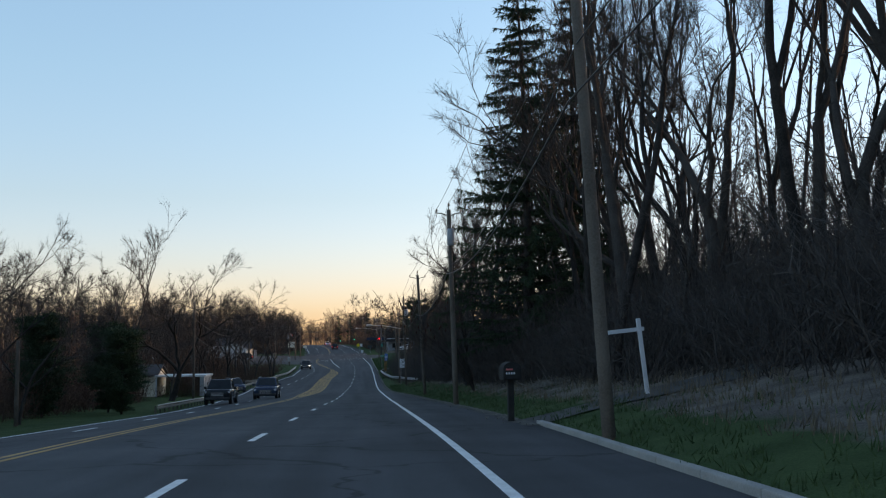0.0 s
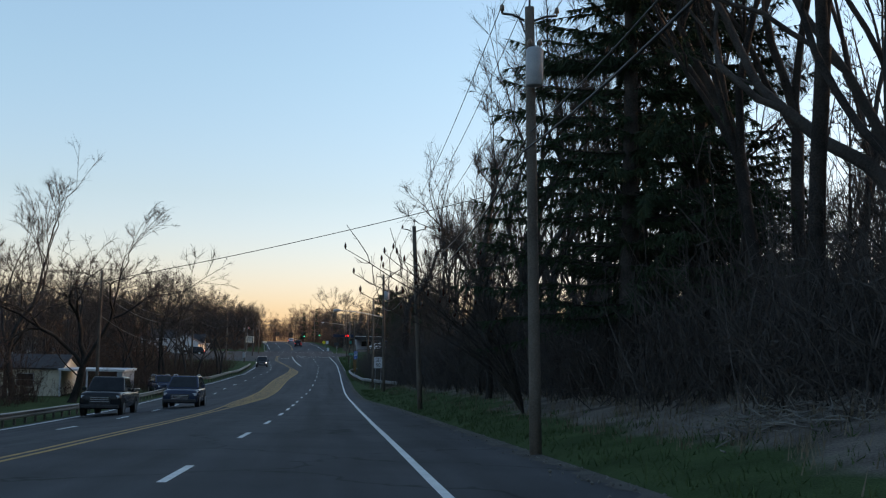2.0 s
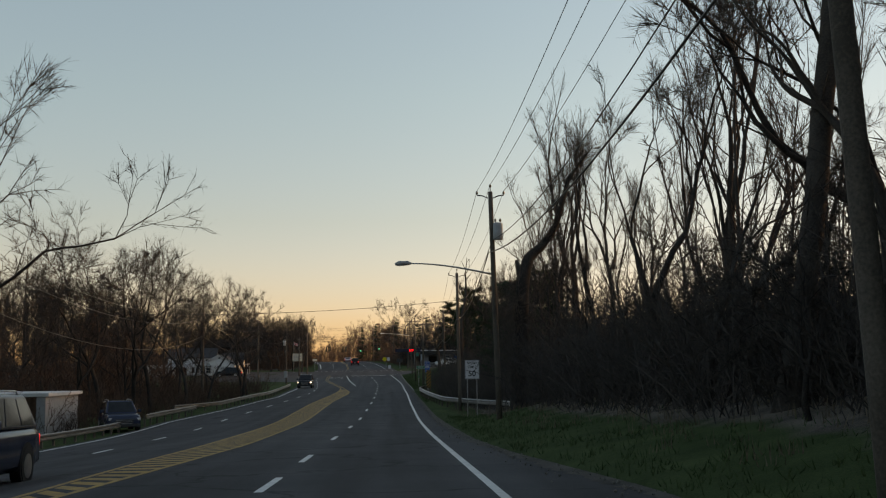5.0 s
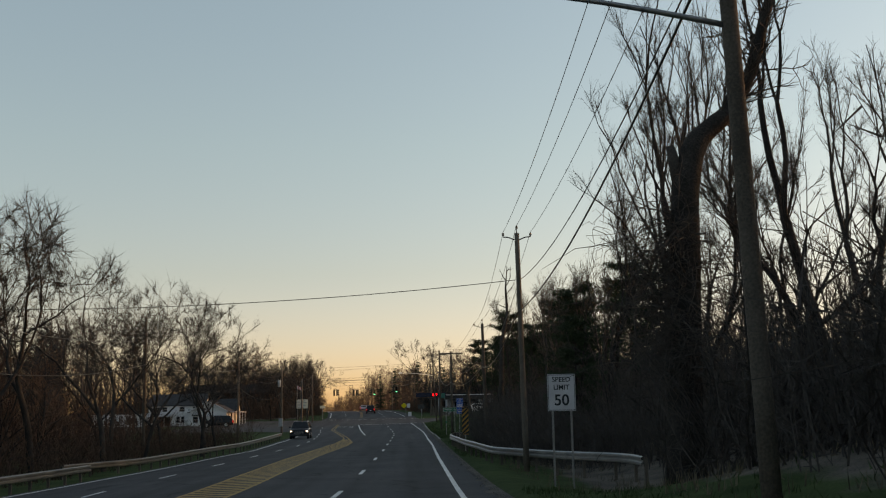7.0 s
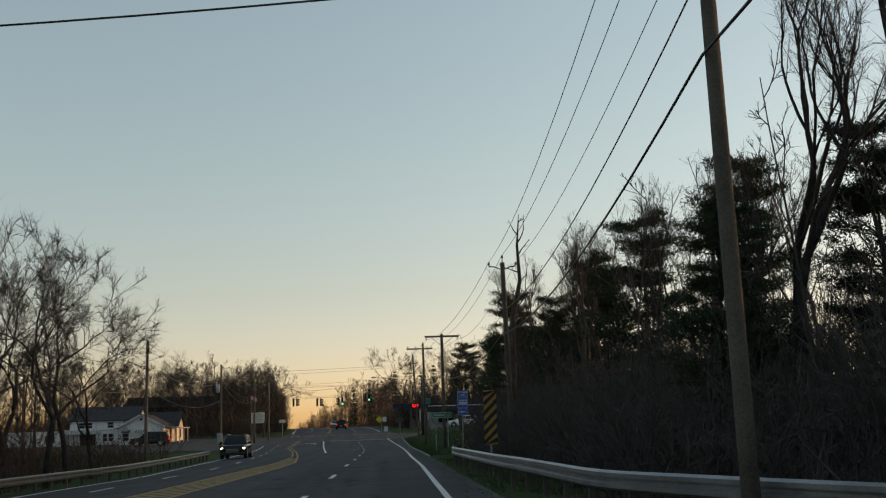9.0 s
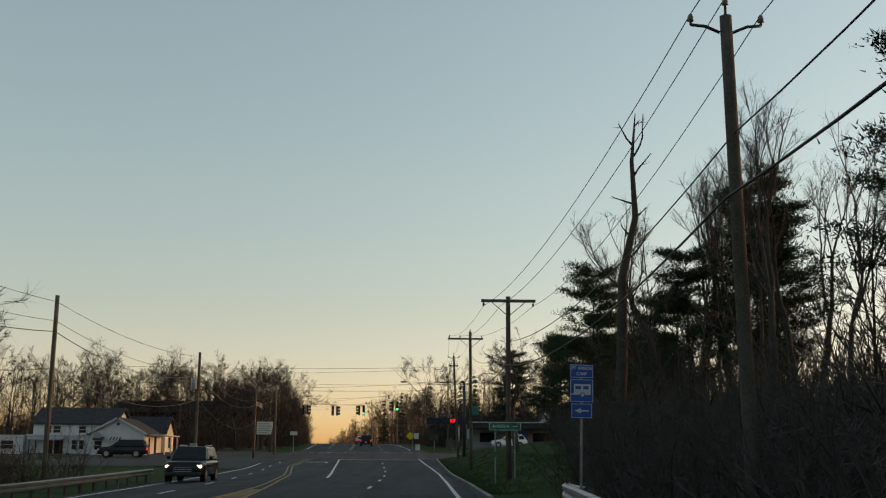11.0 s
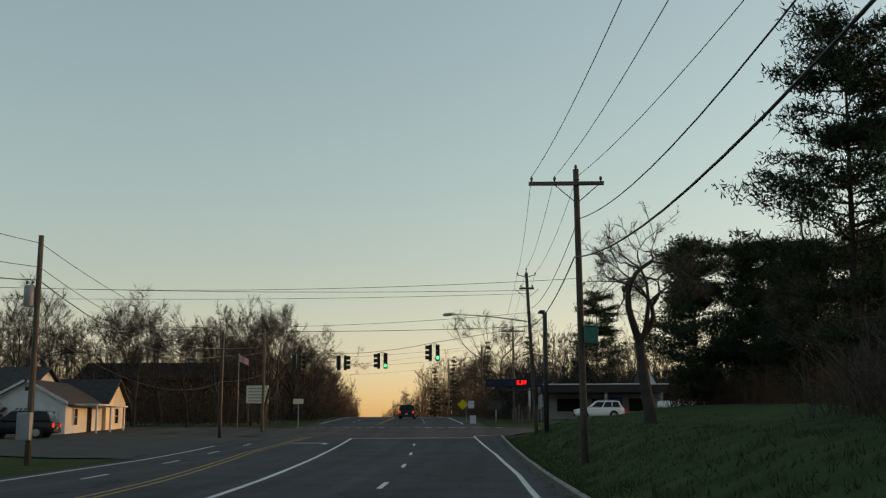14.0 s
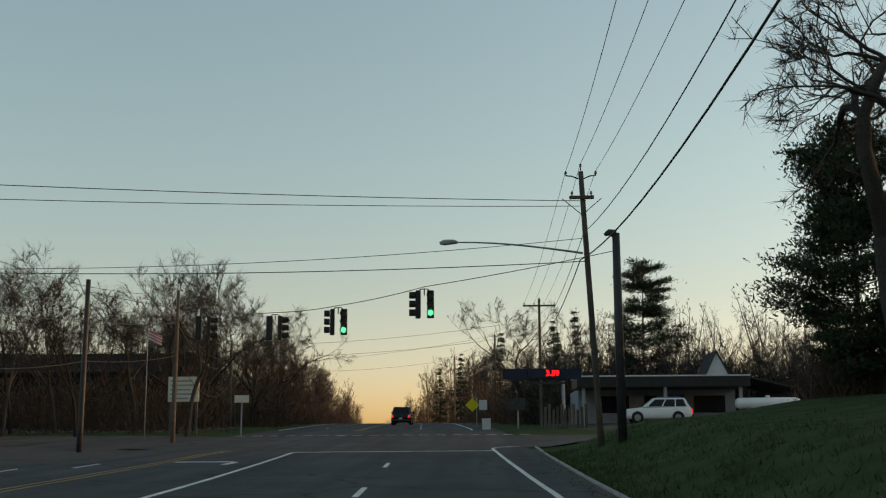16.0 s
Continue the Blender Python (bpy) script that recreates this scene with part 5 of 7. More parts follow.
POLES = [(1.9, -215.7, 11.6), (2.4, -184.3, 10.6), (2.78, -152.5, 9.6), (3.33, -116.8, 9.5), (4.03, -85.5, 8.8), (4.78, -54.2, 7.85), (3.93, -23.5, 7.87), (3.82, 6.9, 9.8), (3.84, 40.4, 11.2), (4.6, 84.0, 12.0), (1.8, 122.0, 13.0), (-3.5, 165.0, 14.0)]
LEAN = [(-0.5, 0), (-0.25, 0), (-0.5, 0), (-0.25, 0), (-0.12, 0), (-0.15, 0), (0, 0), (-0.1, 0), (-0.5, 0), (0, 0), (0, 0), (0, 0)]
tops = []
for i, ((x, y, t), ln) in enumerate(zip(POLES, LEAN)):
    pole, z = utility_pole(x, y, t, ln, 0.11)
    h = t - z
    if i == 6:
        crossarm(pole, h - 0.2, 1.15, 3, True)
        a = [(-1.05, h - 0.4), (-0.35, h - 0.4), (1.05, h - 0.4)]
    elif i == 7 or i == 9:
        off = -0.33 if i == 7 else 0.0
        crossarm(pole, h - 0.5, 1.22, 4, off=off)
        a = [(off - 1.12, h - 0.24), (off - 0.37, h - 0.24), (off + 0.37, h - 0.24)]
        insulator(pole, 0, 0, h - 0.02)
    else:
        side_brackets(pole, h - 0.15)
        a = [(-0.55, h + 0.02), (0, h + 0.3), (0.55, h + 0.02)]
    if i == 1:
        transformer(pole, 0.06, -0.3, h - 1.65, 0.17, 0.75)
    if i == 3:
        transformer(pole, 0.28, -0.1, h - 2.0, 0.2, 0.7)
        lamp_arm(pole, 5.9, -3.3, 6.35)
    if i == 7:
        cab = part("cabinet", box(0.13, -0.3, 4.1 - z, 0.57, 0.08, 4.62 - z, 0.02), TEAL, pole, "teal steel cabinet")
        part("hood", box(0.11, -0.33, 4.625 - z, 0.59, 0.1, 4.66 - z, 0.008), TEAL, cab)
        part("conduit", box(0.1, -0.05, 3.7 - z, 0.2, 0.05, 3.9 - z, 0.01), DARK_METAL, pole)
        tube("riser", [(0.13, 0.02, 0.0), (0.13, 0.02, 3.72 - z)], 0.025, DARK_METAL, pole, 6)
    if i == 8:
        crossarm(pole, h - 1.0, 0.45, 2)
        lamp_arm(pole, 8.15 - z, -4.6, 8.6 - z)
    a += [(0.05, {7: 8.15, 8: 8.9, 3: 7.5}.get(i, t - (2.5 if i == 1 else 1.9)) - z), (-0.1, {3: 7.0, 4: 5.6, 8: 7.9}.get(i, t - 2.9) - z)]
    tops.append([(x + dx, y, z + zz) for dx, zz in a])


def wire(p, q, sag, r=0.011, n=14):
    p, q = np.array(p), np.array(q)
    t = np.linspace(0, 1, n)[:, None]
    pts = p + (q - p) * t
    pts[:, 2] -= 4 * sag * (t * (1 - t))[:, 0]
    return tube_data(pts, r, 5, False)


NAMES = ["power_line", "power_line", "power_line", "telephone_cable", "telephone_cable"]
for k in range(5):
    chunks = [wire(tops[i][k], tops[i + 1][k], (0.7 if i in (4, 5) else 0.45) if k < 3 else 0.7, 0.009 if k < 3 else (0.014 if k == 3 else 0.022)) for i in range(len(tops) - 1)]
    chunks.append(wire((tops[0][k][0] - 0.8, -256, tops[0][k][2] + 0.6), tops[0][k], 0.5, 0.009 if k < 3 else 0.016))
    ob = new(NAMES[k])
    for v, f in chunks:
        part("span", mesh_of("span", v, f, WIRE, True), None, ob)
    tagged(ob, "thin black power line strung between roadside poles" if k < 3 else "thick black telephone cable strung between roadside poles", "cable", "wires along the road")

LEFT_POLES = [(-20.0, -172, 5.0), (-17.9, -119.6, 9.1), (-18.9, -49, 9.2), (-16.8, -18, 8.5), (-15.8, 12.3, 8.7), (-16.3, 46, 8.2), (-15.6, 57.5, 9.3), (-21, 95, 10), (-25, 130, 11)]
ltops = []
for x, y, t in LEFT_POLES:
    pole, z = utility_pole(x, y, t, (0.05, 0), 0.115, "dark wooden utility pole across the road" if y != 46 else "dark grey steel pole that holds the signal wire", DARK_METAL if y == 46 else None)
    ltops.append([(x, y, t - 0.3), (x, y, t - 1.2), (x, y, t - 1.7), (x, y, t - 3.4)])
    if y == 12.3:
        part("meter_box", box(-0.35, -0.5, 0.9, 0.15, -0.2, 1.9, 0.03), GREY_PAINT, pole, "grey metal cabinet")
        transformer(pole, -0.3, -0.1, t - z - 2.7, 0.2, 0.8)
for k in range(4):
    ob = new("telephone_cable")
    for i in range(1, len(ltops) - 1):
        v, f = wire(ltops[i][k], ltops[i + 1][k], (0.6 + 0.2 * k) * min(1.6, ((ltops[i + 1][k][1] - ltops[i][k][1]) / 32) ** 2), 0.012 if k < 2 else 0.02)
        part("span", mesh_of("span", v, f, WIRE, True), None, ob)
    tagged(ob, "sagging black cable on poles across the road", "cable", "wires along the road")
# wires across the road
ACROSS = [((3.95, -85.4, 6.93), (-24, -84, 6.5), 0.55, 0.015), ((3.8, 6.9, 6.2), (-15.8, 12.3, 6.7), 0.2, 0.008), ((3.84, 40.4, 10.1), (-26, 28, 8.9), 0.2, 0.014), ((3.84, 40.4, 9.9), (-26, 28, 8.3), 0.2, 0.012), ((3.84, 40.4, 8.7), (-24, 42, 8.2), 0.45, 0.012), ((3.9, 40.4, 7.85), (-24, 42, 8.1), 0.3, 0.017), ((4.6, 84, 9.5), ltops[7][1], 0.6, 0.012), ((4.6, 84, 10.5), ltops[7][0], 0.5, 0.012), (tops[10][3], ltops[8][1], 0.8, 0.012), (tops[10][2], ltops[8][0], 0.6, 0.012), ((2.45, -184.3, 7.05), (-20.0, -172.0, 3.9), 0.6, 0.008)]
for p, q, sag, r in ACROSS:
    v, f = wire(p, q, sag, r, 24)
    ob = new("overhead_cable", mesh_of("overhead_cable", v, f, WIRE, True))
    tagged(ob, "black service cable slung across the road", "cable", "wires across the road")


# ---- traffic signals ----
sp = thing("signal_pole", pose(4.81, 38.4, float(gz(4.81, 38.4))), "thick dark steel pole that holds the signal wire", "pole")
spz = float(gz(4.81, 38.4))
tube("shaft", [(0, 0, -0.3), (0, 0, 4), (0.0, 0, 8.5 - spz)], [0.16, 0.15, 0.13], DARK_METAL, sp, 14)
tube("cap", [(0, 0, 8.48 - spz), (-0.25, 0, 8.53 - spz), (-0.4, 0, 8.45 - spz)], [0.15, 0.12, 0.05], DARK_METAL, sp, 8)


def signal_head(x, y, z, twin_turn, lit):
    """Two three-light heads hung side by side from the span wire."""
    ob = thing("traffic_light", pose(x, y, z), "black three-light traffic signal hung from a wire" + (", showing green" if lit else ", seen from its side"), "traffic light", "traffic lights over the crossing")
    tube("hanger", [(0, 0, 0.35), (0, 0, 0.62)], 0.025, DARK_METAL, ob, 6)
    ob.scale = (0.84, 0.84, 0.9)
    for s, a in ((-0.26, -twin_turn if lit else 180), (0.26, 0 if lit else twin_turn)):
        head = part("signal_housing", box(-0.145, -0.1, -0.54, 0.145, 0.1, 0.54, 0.03), SIGNAL_BLACK, ob, "", pose(s, 0, 0, 0, 0, a))
        tube("neck", [(s, 0, 0.5), (s * 0.5, 0, 0.6), (0, 0, 0.6)], 0.02, DARK_METAL, ob, 6)
        for k, zz in enumerate((0.34, 0.0, -0.34)):
            part("lens", disc(0.115, 0.03, 16), GREEN_LAMP if (k == 2 and lit and s > 0) else DARK_LENS, head, "", pose(0, -0.13, zz))
            a0 = np.linspace(-0.25 * np.pi, 1.25 * np.pi, 10)
            v = [(0.14 * math.cos(q), yy, zz + 0.14 * math.sin(q)) for yy in (-0.12, -0.36) for q in a0] + [(0.15 * math.cos(q), yy, zz + 0.15 * math.sin(q)) for yy in (-0.12, -0.36) for q in a0]
            f = [(i, i + 1, 11 + i, 10 + i) for i in range(9)] + [(20 + i, 30 + i, 31 + i, 21 + i) for i in range(9)] + [(10 + i, 11 + i, 31 + i, 30 + i) for i in range(9)]
            part("visor", mesh_of("visor", v, f, SIGNAL_BLACK), None, head)
    return ob


SIG = [(-1.87, 38.8, 6.13, True), (-5.22, 41.5, 5.83, True), (-8.0, 43.8, 5.86, False), (-11.04, 44.7, 5.98, False)]
for x, y, z, lit in SIG:
    signal_head(x, y, z, 80, lit)
pts = [(4.81, 38.4, 7.9)] + [(x, y, z + 0.62) for x, y, z, _ in SIG] + [(-16.3, 46, 7.7)]
v, f = merge([wire(pts[i], pts[i + 1], 0.05, 0.014, 8) for i in range(len(pts) - 1)])
tagged(new("span_wire", mesh_of("span_wire", v, f, WIRE, True)), "black span wire that carries the traffic lights", "cable")


# ---- signs ----
def sign_panel(parent, name, x0, z0, x1, z1, material, border=None, y=0.0, label=""):
    w = 0.012
    ob = part(name, box(x0, y - 0.004, z0, x1, y + 0.004, z1, 0.003), material, parent, label)
    if border:
        t = max(0.012, (x1 - x0) * 0.018)
        e = t * 1.2
        for a in ((x0 + e, z0 + e, x1 - e, z0 + e + t), (x0 + e, z1 - e - t, x1 - e, z1 - e), (x0 + e, z0 + e + t, x0 + e + t, z1 - e - t), (x1 - e - t, z0 + e + t, x1 - e, z1 - e - t)):
            part("border", box(a[0], y - 0.0075, a[1], a[2], y - 0.0045, a[3]), border, ob)
    return ob


def channel_post(parent, x, z0, z1, y=0.03, name="post"):
    return part(name, prism([(y, z0), (y + 0.045, z0), (y + 0.045, z1), (y, z1)], x - 0.03, x + 0.03), GALV, parent)


def arrow(parent, x, z, length, material, left=True, y=-0.006):
    s = -1 if left else 1
    h = length * 0.3
    o = [(-0.5, -0.2), (0.05, -0.2), (0.05, -0.62), (0.5, 0), (0.05, 0.62), (0.05, 0.2), (-0.5, 0.2)]
    v = [(x + s * a * length, y - d, z + b * h) for d in (0, 0.003) for a, b in o]
    f = [tuple(range(7)), tuple(range(13, 6, -1))] + [(i, (i + 1) % 7, 7 + (i + 1) % 7, 7 + i) for i in range(7)]
    return part("arrow", mesh_of("arrow", v, f, material), None, parent, "white arrow")


# speed limit
gx, gy = 4.17, -95.7
g0 = float(gz(gx, gy))
ob = thing("speed_limit_sign", pose(gx, gy, g0, 0, 0, -2), "white speed limit 50 sign on two steel posts", "road sign")
c = 2.21 - g0
panel = sign_panel(ob, "panel", -0.42, c - 0.55, 0.42, c + 0.55, SIGN_WHITE, SIGN_BLACK)
lettering("lettering", "SPEED", 0.205, SIGN_BLACK, panel, 0, -0.006, c + 0.385, "black lettering")
lettering("lettering", "LIMIT", 0.205, SIGN_BLACK, panel, 0, -0.006, c + 0.15, "black lettering")
lettering("lettering", "50", 0.46, SIGN_BLACK, panel, 0, -0.006, c - 0.24, "large black numerals")
for x in (-0.28, 0.28):
    channel_post(ob, x, -0.3, c + 0.5)
# camp sign
gx, gy = 3.44, -47.2
g0 = float(gz(gx, gy))
ob = thing("camp_sign", pose(gx, gy, 1.1 + 0.82 * (g0 - 1.1), 0, 1.0, 0) @ Matrix.Scale(0.82, 4), "blue camp direction sign with a caravan symbol on one post", "road sign")
panel = sign_panel(ob, "name_panel", -0.3, 3.08 - g0, 0.3, 3.43 - g0, SIGN_BLUE, SIGN_WHITE)
lettering("lettering", "PT. BREEZE", 0.105, SIGN_WHITE, panel, 0, -0.006, 3.33 - g0, "white lettering")
lettering("lettering", "CAMP", 0.105, SIGN_WHITE, panel, 0, -0.006, 3.19 - g0, "white lettering")
panel = sign_panel(ob, "symbol_panel", -0.3, 2.47 - g0, 0.3, 3.06 - g0, SIGN_BLUE, SIGN_WHITE)
part("caravan_symbol", prism([(-0.009, 0), (-0.005, 0), (-0.005, 0.27), (-0.009, 0.27)], -0.2, 0.23), SIGN_WHITE, panel, "white caravan symbol", pose(0, 0, 2.66 - g0))
for x in (-0.09, 0.11):
    part("symbol_window", box(x - 0.07, -0.012, 2.8 - g0, x + 0.07, -0.0095, 2.88 - g0), SIGN_BLUE, panel)
part("symbol_wheel", disc(0.065, 0.004, 18), SIGN_BLUE, panel, "", pose(0.02, -0.0115, 2.66 - g0))
part("symbol_wheel", disc(0.045, 0.004, 18), SIGN_WHITE, panel, "", pose(0.02, -0.014, 2.66 - g0))
part("symbol_bar", box(-0.26, -0.009, 2.66 - g0, -0.2, -0.005, 2.69 - g0), SIGN_WHITE, panel)
panel = sign_panel(ob, "arrow_panel", -0.27, 2.07 - g0, 0.27, 2.45 - g0, SIGN_BLUE, SIGN_WHITE)
arrow(panel, 0, 2.26 - g0, 0.36, SIGN_WHITE)
channel_post(ob, 0, -1.0, 3.3 - g0)
# town direction sign
gx, gy = 3.75, -23.95
g0 = float(gz(gx, gy))
ob = thing("direction_sign", pose(gx, gy, g0 - 0.08), "green ANGOLA direction sign with a white arrow on two posts", "road sign")
panel = sign_panel(ob, "panel", -0.68, 2.3 - g0, 0.68, 2.69 - g0, SIGN_GREEN, SIGN_WHITE)
lettering("lettering", "ANGOLA", 0.165, SIGN_WHITE, panel, -0.18, -0.006, 2.495 - g0, "white lettering")
arrow(panel, 0.42, 2.495 - g0, 0.22, SIGN_WHITE, False)
for x in (-0.4, 0.4):
    channel_post(ob, x, -0.3, 2.6 - g0)
part("marker_plate", box(-0.47, -0.012, 1.25 - g0, -0.31, -0.006, 1.47 - g0), SIGN_GREEN, ob, "small green marker plate")


def hazard_marker(x, y, h0=0.75):
    g = float(gz(x, y))
    ob = thing("hazard_marker", pose(x, y, g), "black and yellow striped hazard marker at the guardrail", "road sign")
    p = sign_panel(ob, "panel", -0.18, h0, 0.18, h0 + 1.5, HAZARD_YELLOW)
    top = h0 + 1.5
    for k in range(7):
        z = h0 - 0.3 + k * 0.27
        q = [min(max(t, h0), top) for t in (z, z + 0.14, z + 0.5, z + 0.36)]
        v = [(-0.18, -0.006, q[0]), (-0.18, -0.006, q[1]), (0.18, -0.006, q[2]), (0.18, -0.006, q[3])]
        part("stripe", mesh_of("stripe", v, [(0, 3, 2, 1)], SIGN_BLACK), None, p)
    channel_post(ob, 0, -0.3, h0 + 0.8)


hazard_marker(2.77, -67.5, 0.9)
# small warning sign and white plate beyond the crossing
g0 = float(gz(0.9, 95))
ob = thing("warning_sign", pose(-0.2, 92, float(gz(-0.2, 92))), "small yellow-green diamond sign beside a white plate", "road sign")
part("panel", box(-0.4, -0.01, 1.4, 0.4, 0.01, 2.2, 0.02), SIGN_YELLOW, ob, "", Matrix.Translation((-0.35, 0, 1.9)) @ pose(0, 0, 0, 0, 45, 0) @ Matrix.Translation((0, 0, -1.8)))
part("plate", box(0.2, -0.01, 1.5, 0.85, 0.01, 2.3), SIGN_WHITE, ob)
channel_post(ob, 0, -0.3, 2.5)
gx, gy = 0.5, 80.0
box_g = float(gz(gx, gy))
ob = thing("utility_box", pose(gx, gy, box_g), "white metal cabinet at the corner of the crossing", "cabinet")
part("body", box(-0.3, -0.25, -0.05, 0.3, 0.25, 0.85, 0.03), SIGN_WHITE, ob)
part("lid", box(-0.32, -0.27, 0.852, 0.32, 0.27, 0.9, 0.015), SIGN_WHITE, ob)

# ---- guardrails ----


def guardrail(path, label, name="guardrail", top=0.72, mat=GALV, spacing=1.9):
    """A W-beam on steel posts along a line of (x, y)."""
    p = np.array(path, float)
    s = np.concatenate([[0], np.cumsum(np.linalg.norm(np.diff(p, axis=0), axis=1))])
    q = np.arange(0, s[-1], 0.95)
    xs, ys = np.interp(q, s, p[:, 0]), np.interp(q, s, p[:, 1])
    k = np.ones(3) / 3
    if len(xs) > 6:
        xs[1:-1], ys[1:-1] = np.convolve(xs, k, "valid"), np.convolve(ys, k, "valid")
    zs = np.array([max(float(gz(a, b)), float(zx(a, b)) - 0.1) for a, b in zip(xs, ys)])
    zs = np.convolve(np.pad(zs, 3, mode="edge"), np.ones(7) / 7, "valid")
    ob = thing(name, pose(0, 0, 0), label, "guardrail", kind="")
    prof = [(0.0, 0.0), (0.055, 0.04), (0.055, 0.1), (0.0, 0.135), (0.0, 0.175), (0.055, 0.21), (0.055, 0.27), (0.0, 0.31)]
    dx, dy = np.gradient(xs), np.gradient(ys)
    ln = np.hypot(dx, dy)
    nx, ny = -dy / ln, dx / ln
    side = 1 if np.mean(nx) < 0 and np.mean(xs) > -4 else -1
    v, f = [], []
    for i in range(len(xs)):
        for t in (0, 0.006):
            for d, h in prof:
                o = (d + t) * side * (1 if nx[i] < 0 else 1)
                v.append((xs[i] + nx[i] * o, ys[i] + ny[i] * o, zs[i] + top - 0.31 + h))
    m = len(prof)
    for i in range(len(xs) - 1):
        for t in (0, 1):
            for j in range(m - 1):
                a = i * 2 * m + t * m + j
                f.append((a, a + 1, a + 2 * m + 1, a + 2 * m))
        for j in (0, m - 1):
            a = i * 2 * m + j
            f.append((a, a + m, a + 3 * m, a + 2 * m))
    part("beam", mesh_of("beam", v, f, mat), None, ob, "steel W-beam")
    for i in range(0, len(xs), 2):
        part("post", box(-0.05, -0.07, -0.5, 0.05, 0.07, top - 0.05), POLE_WOOD if top < 9 else mat, ob, "", pose(xs[i] - nx[i] * side * 0.09, ys[i] - ny[i] * side * 0.09, zs[i]))
    return ob


guardrail([(4.3, -40.6), (3.75, -42.5), (3.0, -48), (2.35, -57), (2.55, -70), (3.2, -81.2), (5.1, -87.8), (6.9, -91.4), (6.8, -94.5)][::-1], "grey galvanised guardrail beside the verge", top=0.72)
guardrail([(3.5, -47.5), (3.6, -44.5), (4.0, -41.2)], "short striped guardrail end beside the verge", top=0.7, mat=RUSTY)
guardrail([(-17.2, -73.5), (-16.3, -71.8)] + [(float(x_left(y)) - 0.95, y) for y in np.arange(-69, -9, 3.0)], "weathered steel guardrail that catches the low sun", top=0.68, mat=RUSTY)
guardrail([(float(x_left(y)) - 0.9, y) for y in np.arange(-91, -74, 3.0)], "weathered steel guardrail by the bend", mat=RUSTY)
guardrail([(float(x_left(y)) - 1.1, y) for y in np.arange(-160, -94, 3.0)], "low weathered guardrail beside a lawn", top=0.6, mat=RUSTY)

# ---- mailbox and estate-agent post ----
gx, gy = 2.06, -206.0
g0 = float(gz(gx, gy))
ob = thing("mailbox", pose(gx, gy, g0 + 0.36, 0, 0, 4), "black plastic mailbox with a red flag on a thick post", "mailbox")
ob.scale = (0.86, 0.86, 0.86)
part("post", box(-0.09, -0.09, -0.8, 0.09, 0.09, 1.0, 0.015), RUBBER, ob)
arch = [(0.27 * math.cos(a), 1.22 + 0.2 * math.sin(a) + (0.08 if math.sin(a) > 0 else 0)) for a in np.linspace(0, np.pi, 12)] + [(-0.27, 0.98), (0.27, 0.98)]
bm = bmesh.new()
fa = [bm.verts.new((a, -0.3, b)) for a, b in arch]
fb = [bm.verts.new((a, 0.32, b)) for a, b in arch]
bm.faces.new(fa)
bm.faces.new(fb[::-1])
for i in range(len(arch)):
    bm.faces.new((fa[i], fb[i], fb[(i + 1) % len(arch)], fa[(i + 1) % len(arch)]))
bmesh.ops.recalc_face_normals(bm, faces=list(bm.faces))
bx = part("box", bm, RUBBER, ob)
part("door", box(-0.24, -0.325, 1.0, 0.24, -0.302, 1.36, 0.01), RUBBER, bx)
part("flag", box(-0.2, -0.34, 1.26, 0.0, -0.327, 1.31), FLAG_RED, bx, "red flag")
for k in range(4):
    part("number_bar", box(-0.2 + k * 0.075, -0.333, 1.14, -0.155 + k * 0.075, -0.326, 1.2), SIGN_WHITE, bx, "pale bar")
gx, gy = 5.45, -206.6
g0 = float(gz(gx, gy))
ob = thing("sign_post", pose(gx, gy, g0, 0, -6, 0), "white wooden estate-agent post with a bare arm", "post")
part("post", box(-0.05, -0.05, -0.3, 0.05, 0.05, 5.15 - g0, 0.008), SIGN_WHITE, ob)
part("arm", box(-0.85, -0.04, 4.83 - g0, 0.12, 0.04, 4.93 - g0, 0.008), SIGN_WHITE, ob)

# ---- drive, cut branches ----
sheet("driveway", lambda y: [float(x_grass(y)) + d for d in (-0.02, 0.4, 1.0, 2, 3.2, 4.6, 6, 8, 10, 13, 16, 20)], np.arange(-208.6, -204.9, 0.6), lambda x, y: max(float(gz(x, y)), float(zr(y)) - 0.02) + 0.03, ASPHALT_OLD, "worn grey asphalt drive across the verge", "drive")
rg = np.random.default_rng(31)
chunks = []
for i in range(150):
    px, py = 6.4 + rg.normal(0, 0.75), -187.8 + rg.normal(0, 1.1)
    a = rg.uniform(0, 6.28)
    h = rg.uniform(0.02, 0.2)
    ln = rg.uniform(0.2, 0.8)
    p0 = np.array([px, py, float(gz(px, py)) + h])
    b, br = limb(rg, p0, (math.cos(a), math.sin(a), 0.05), ln, 0.016, 0.008, 4, 0.25, 0)
    b[:, 2] = np.maximum(gz(b[:, 0], b[:, 1]) + 0.02, b[:, 2])
    chunks.append(tube_data(b, br, 5))
v, f = merge(chunks)
tagged(new("branch_pile", mesh_of("branch_pile", v, f, GRAVEL)), "loose pile of pale cut branches on leaf litter", "branches", kind="stuff")

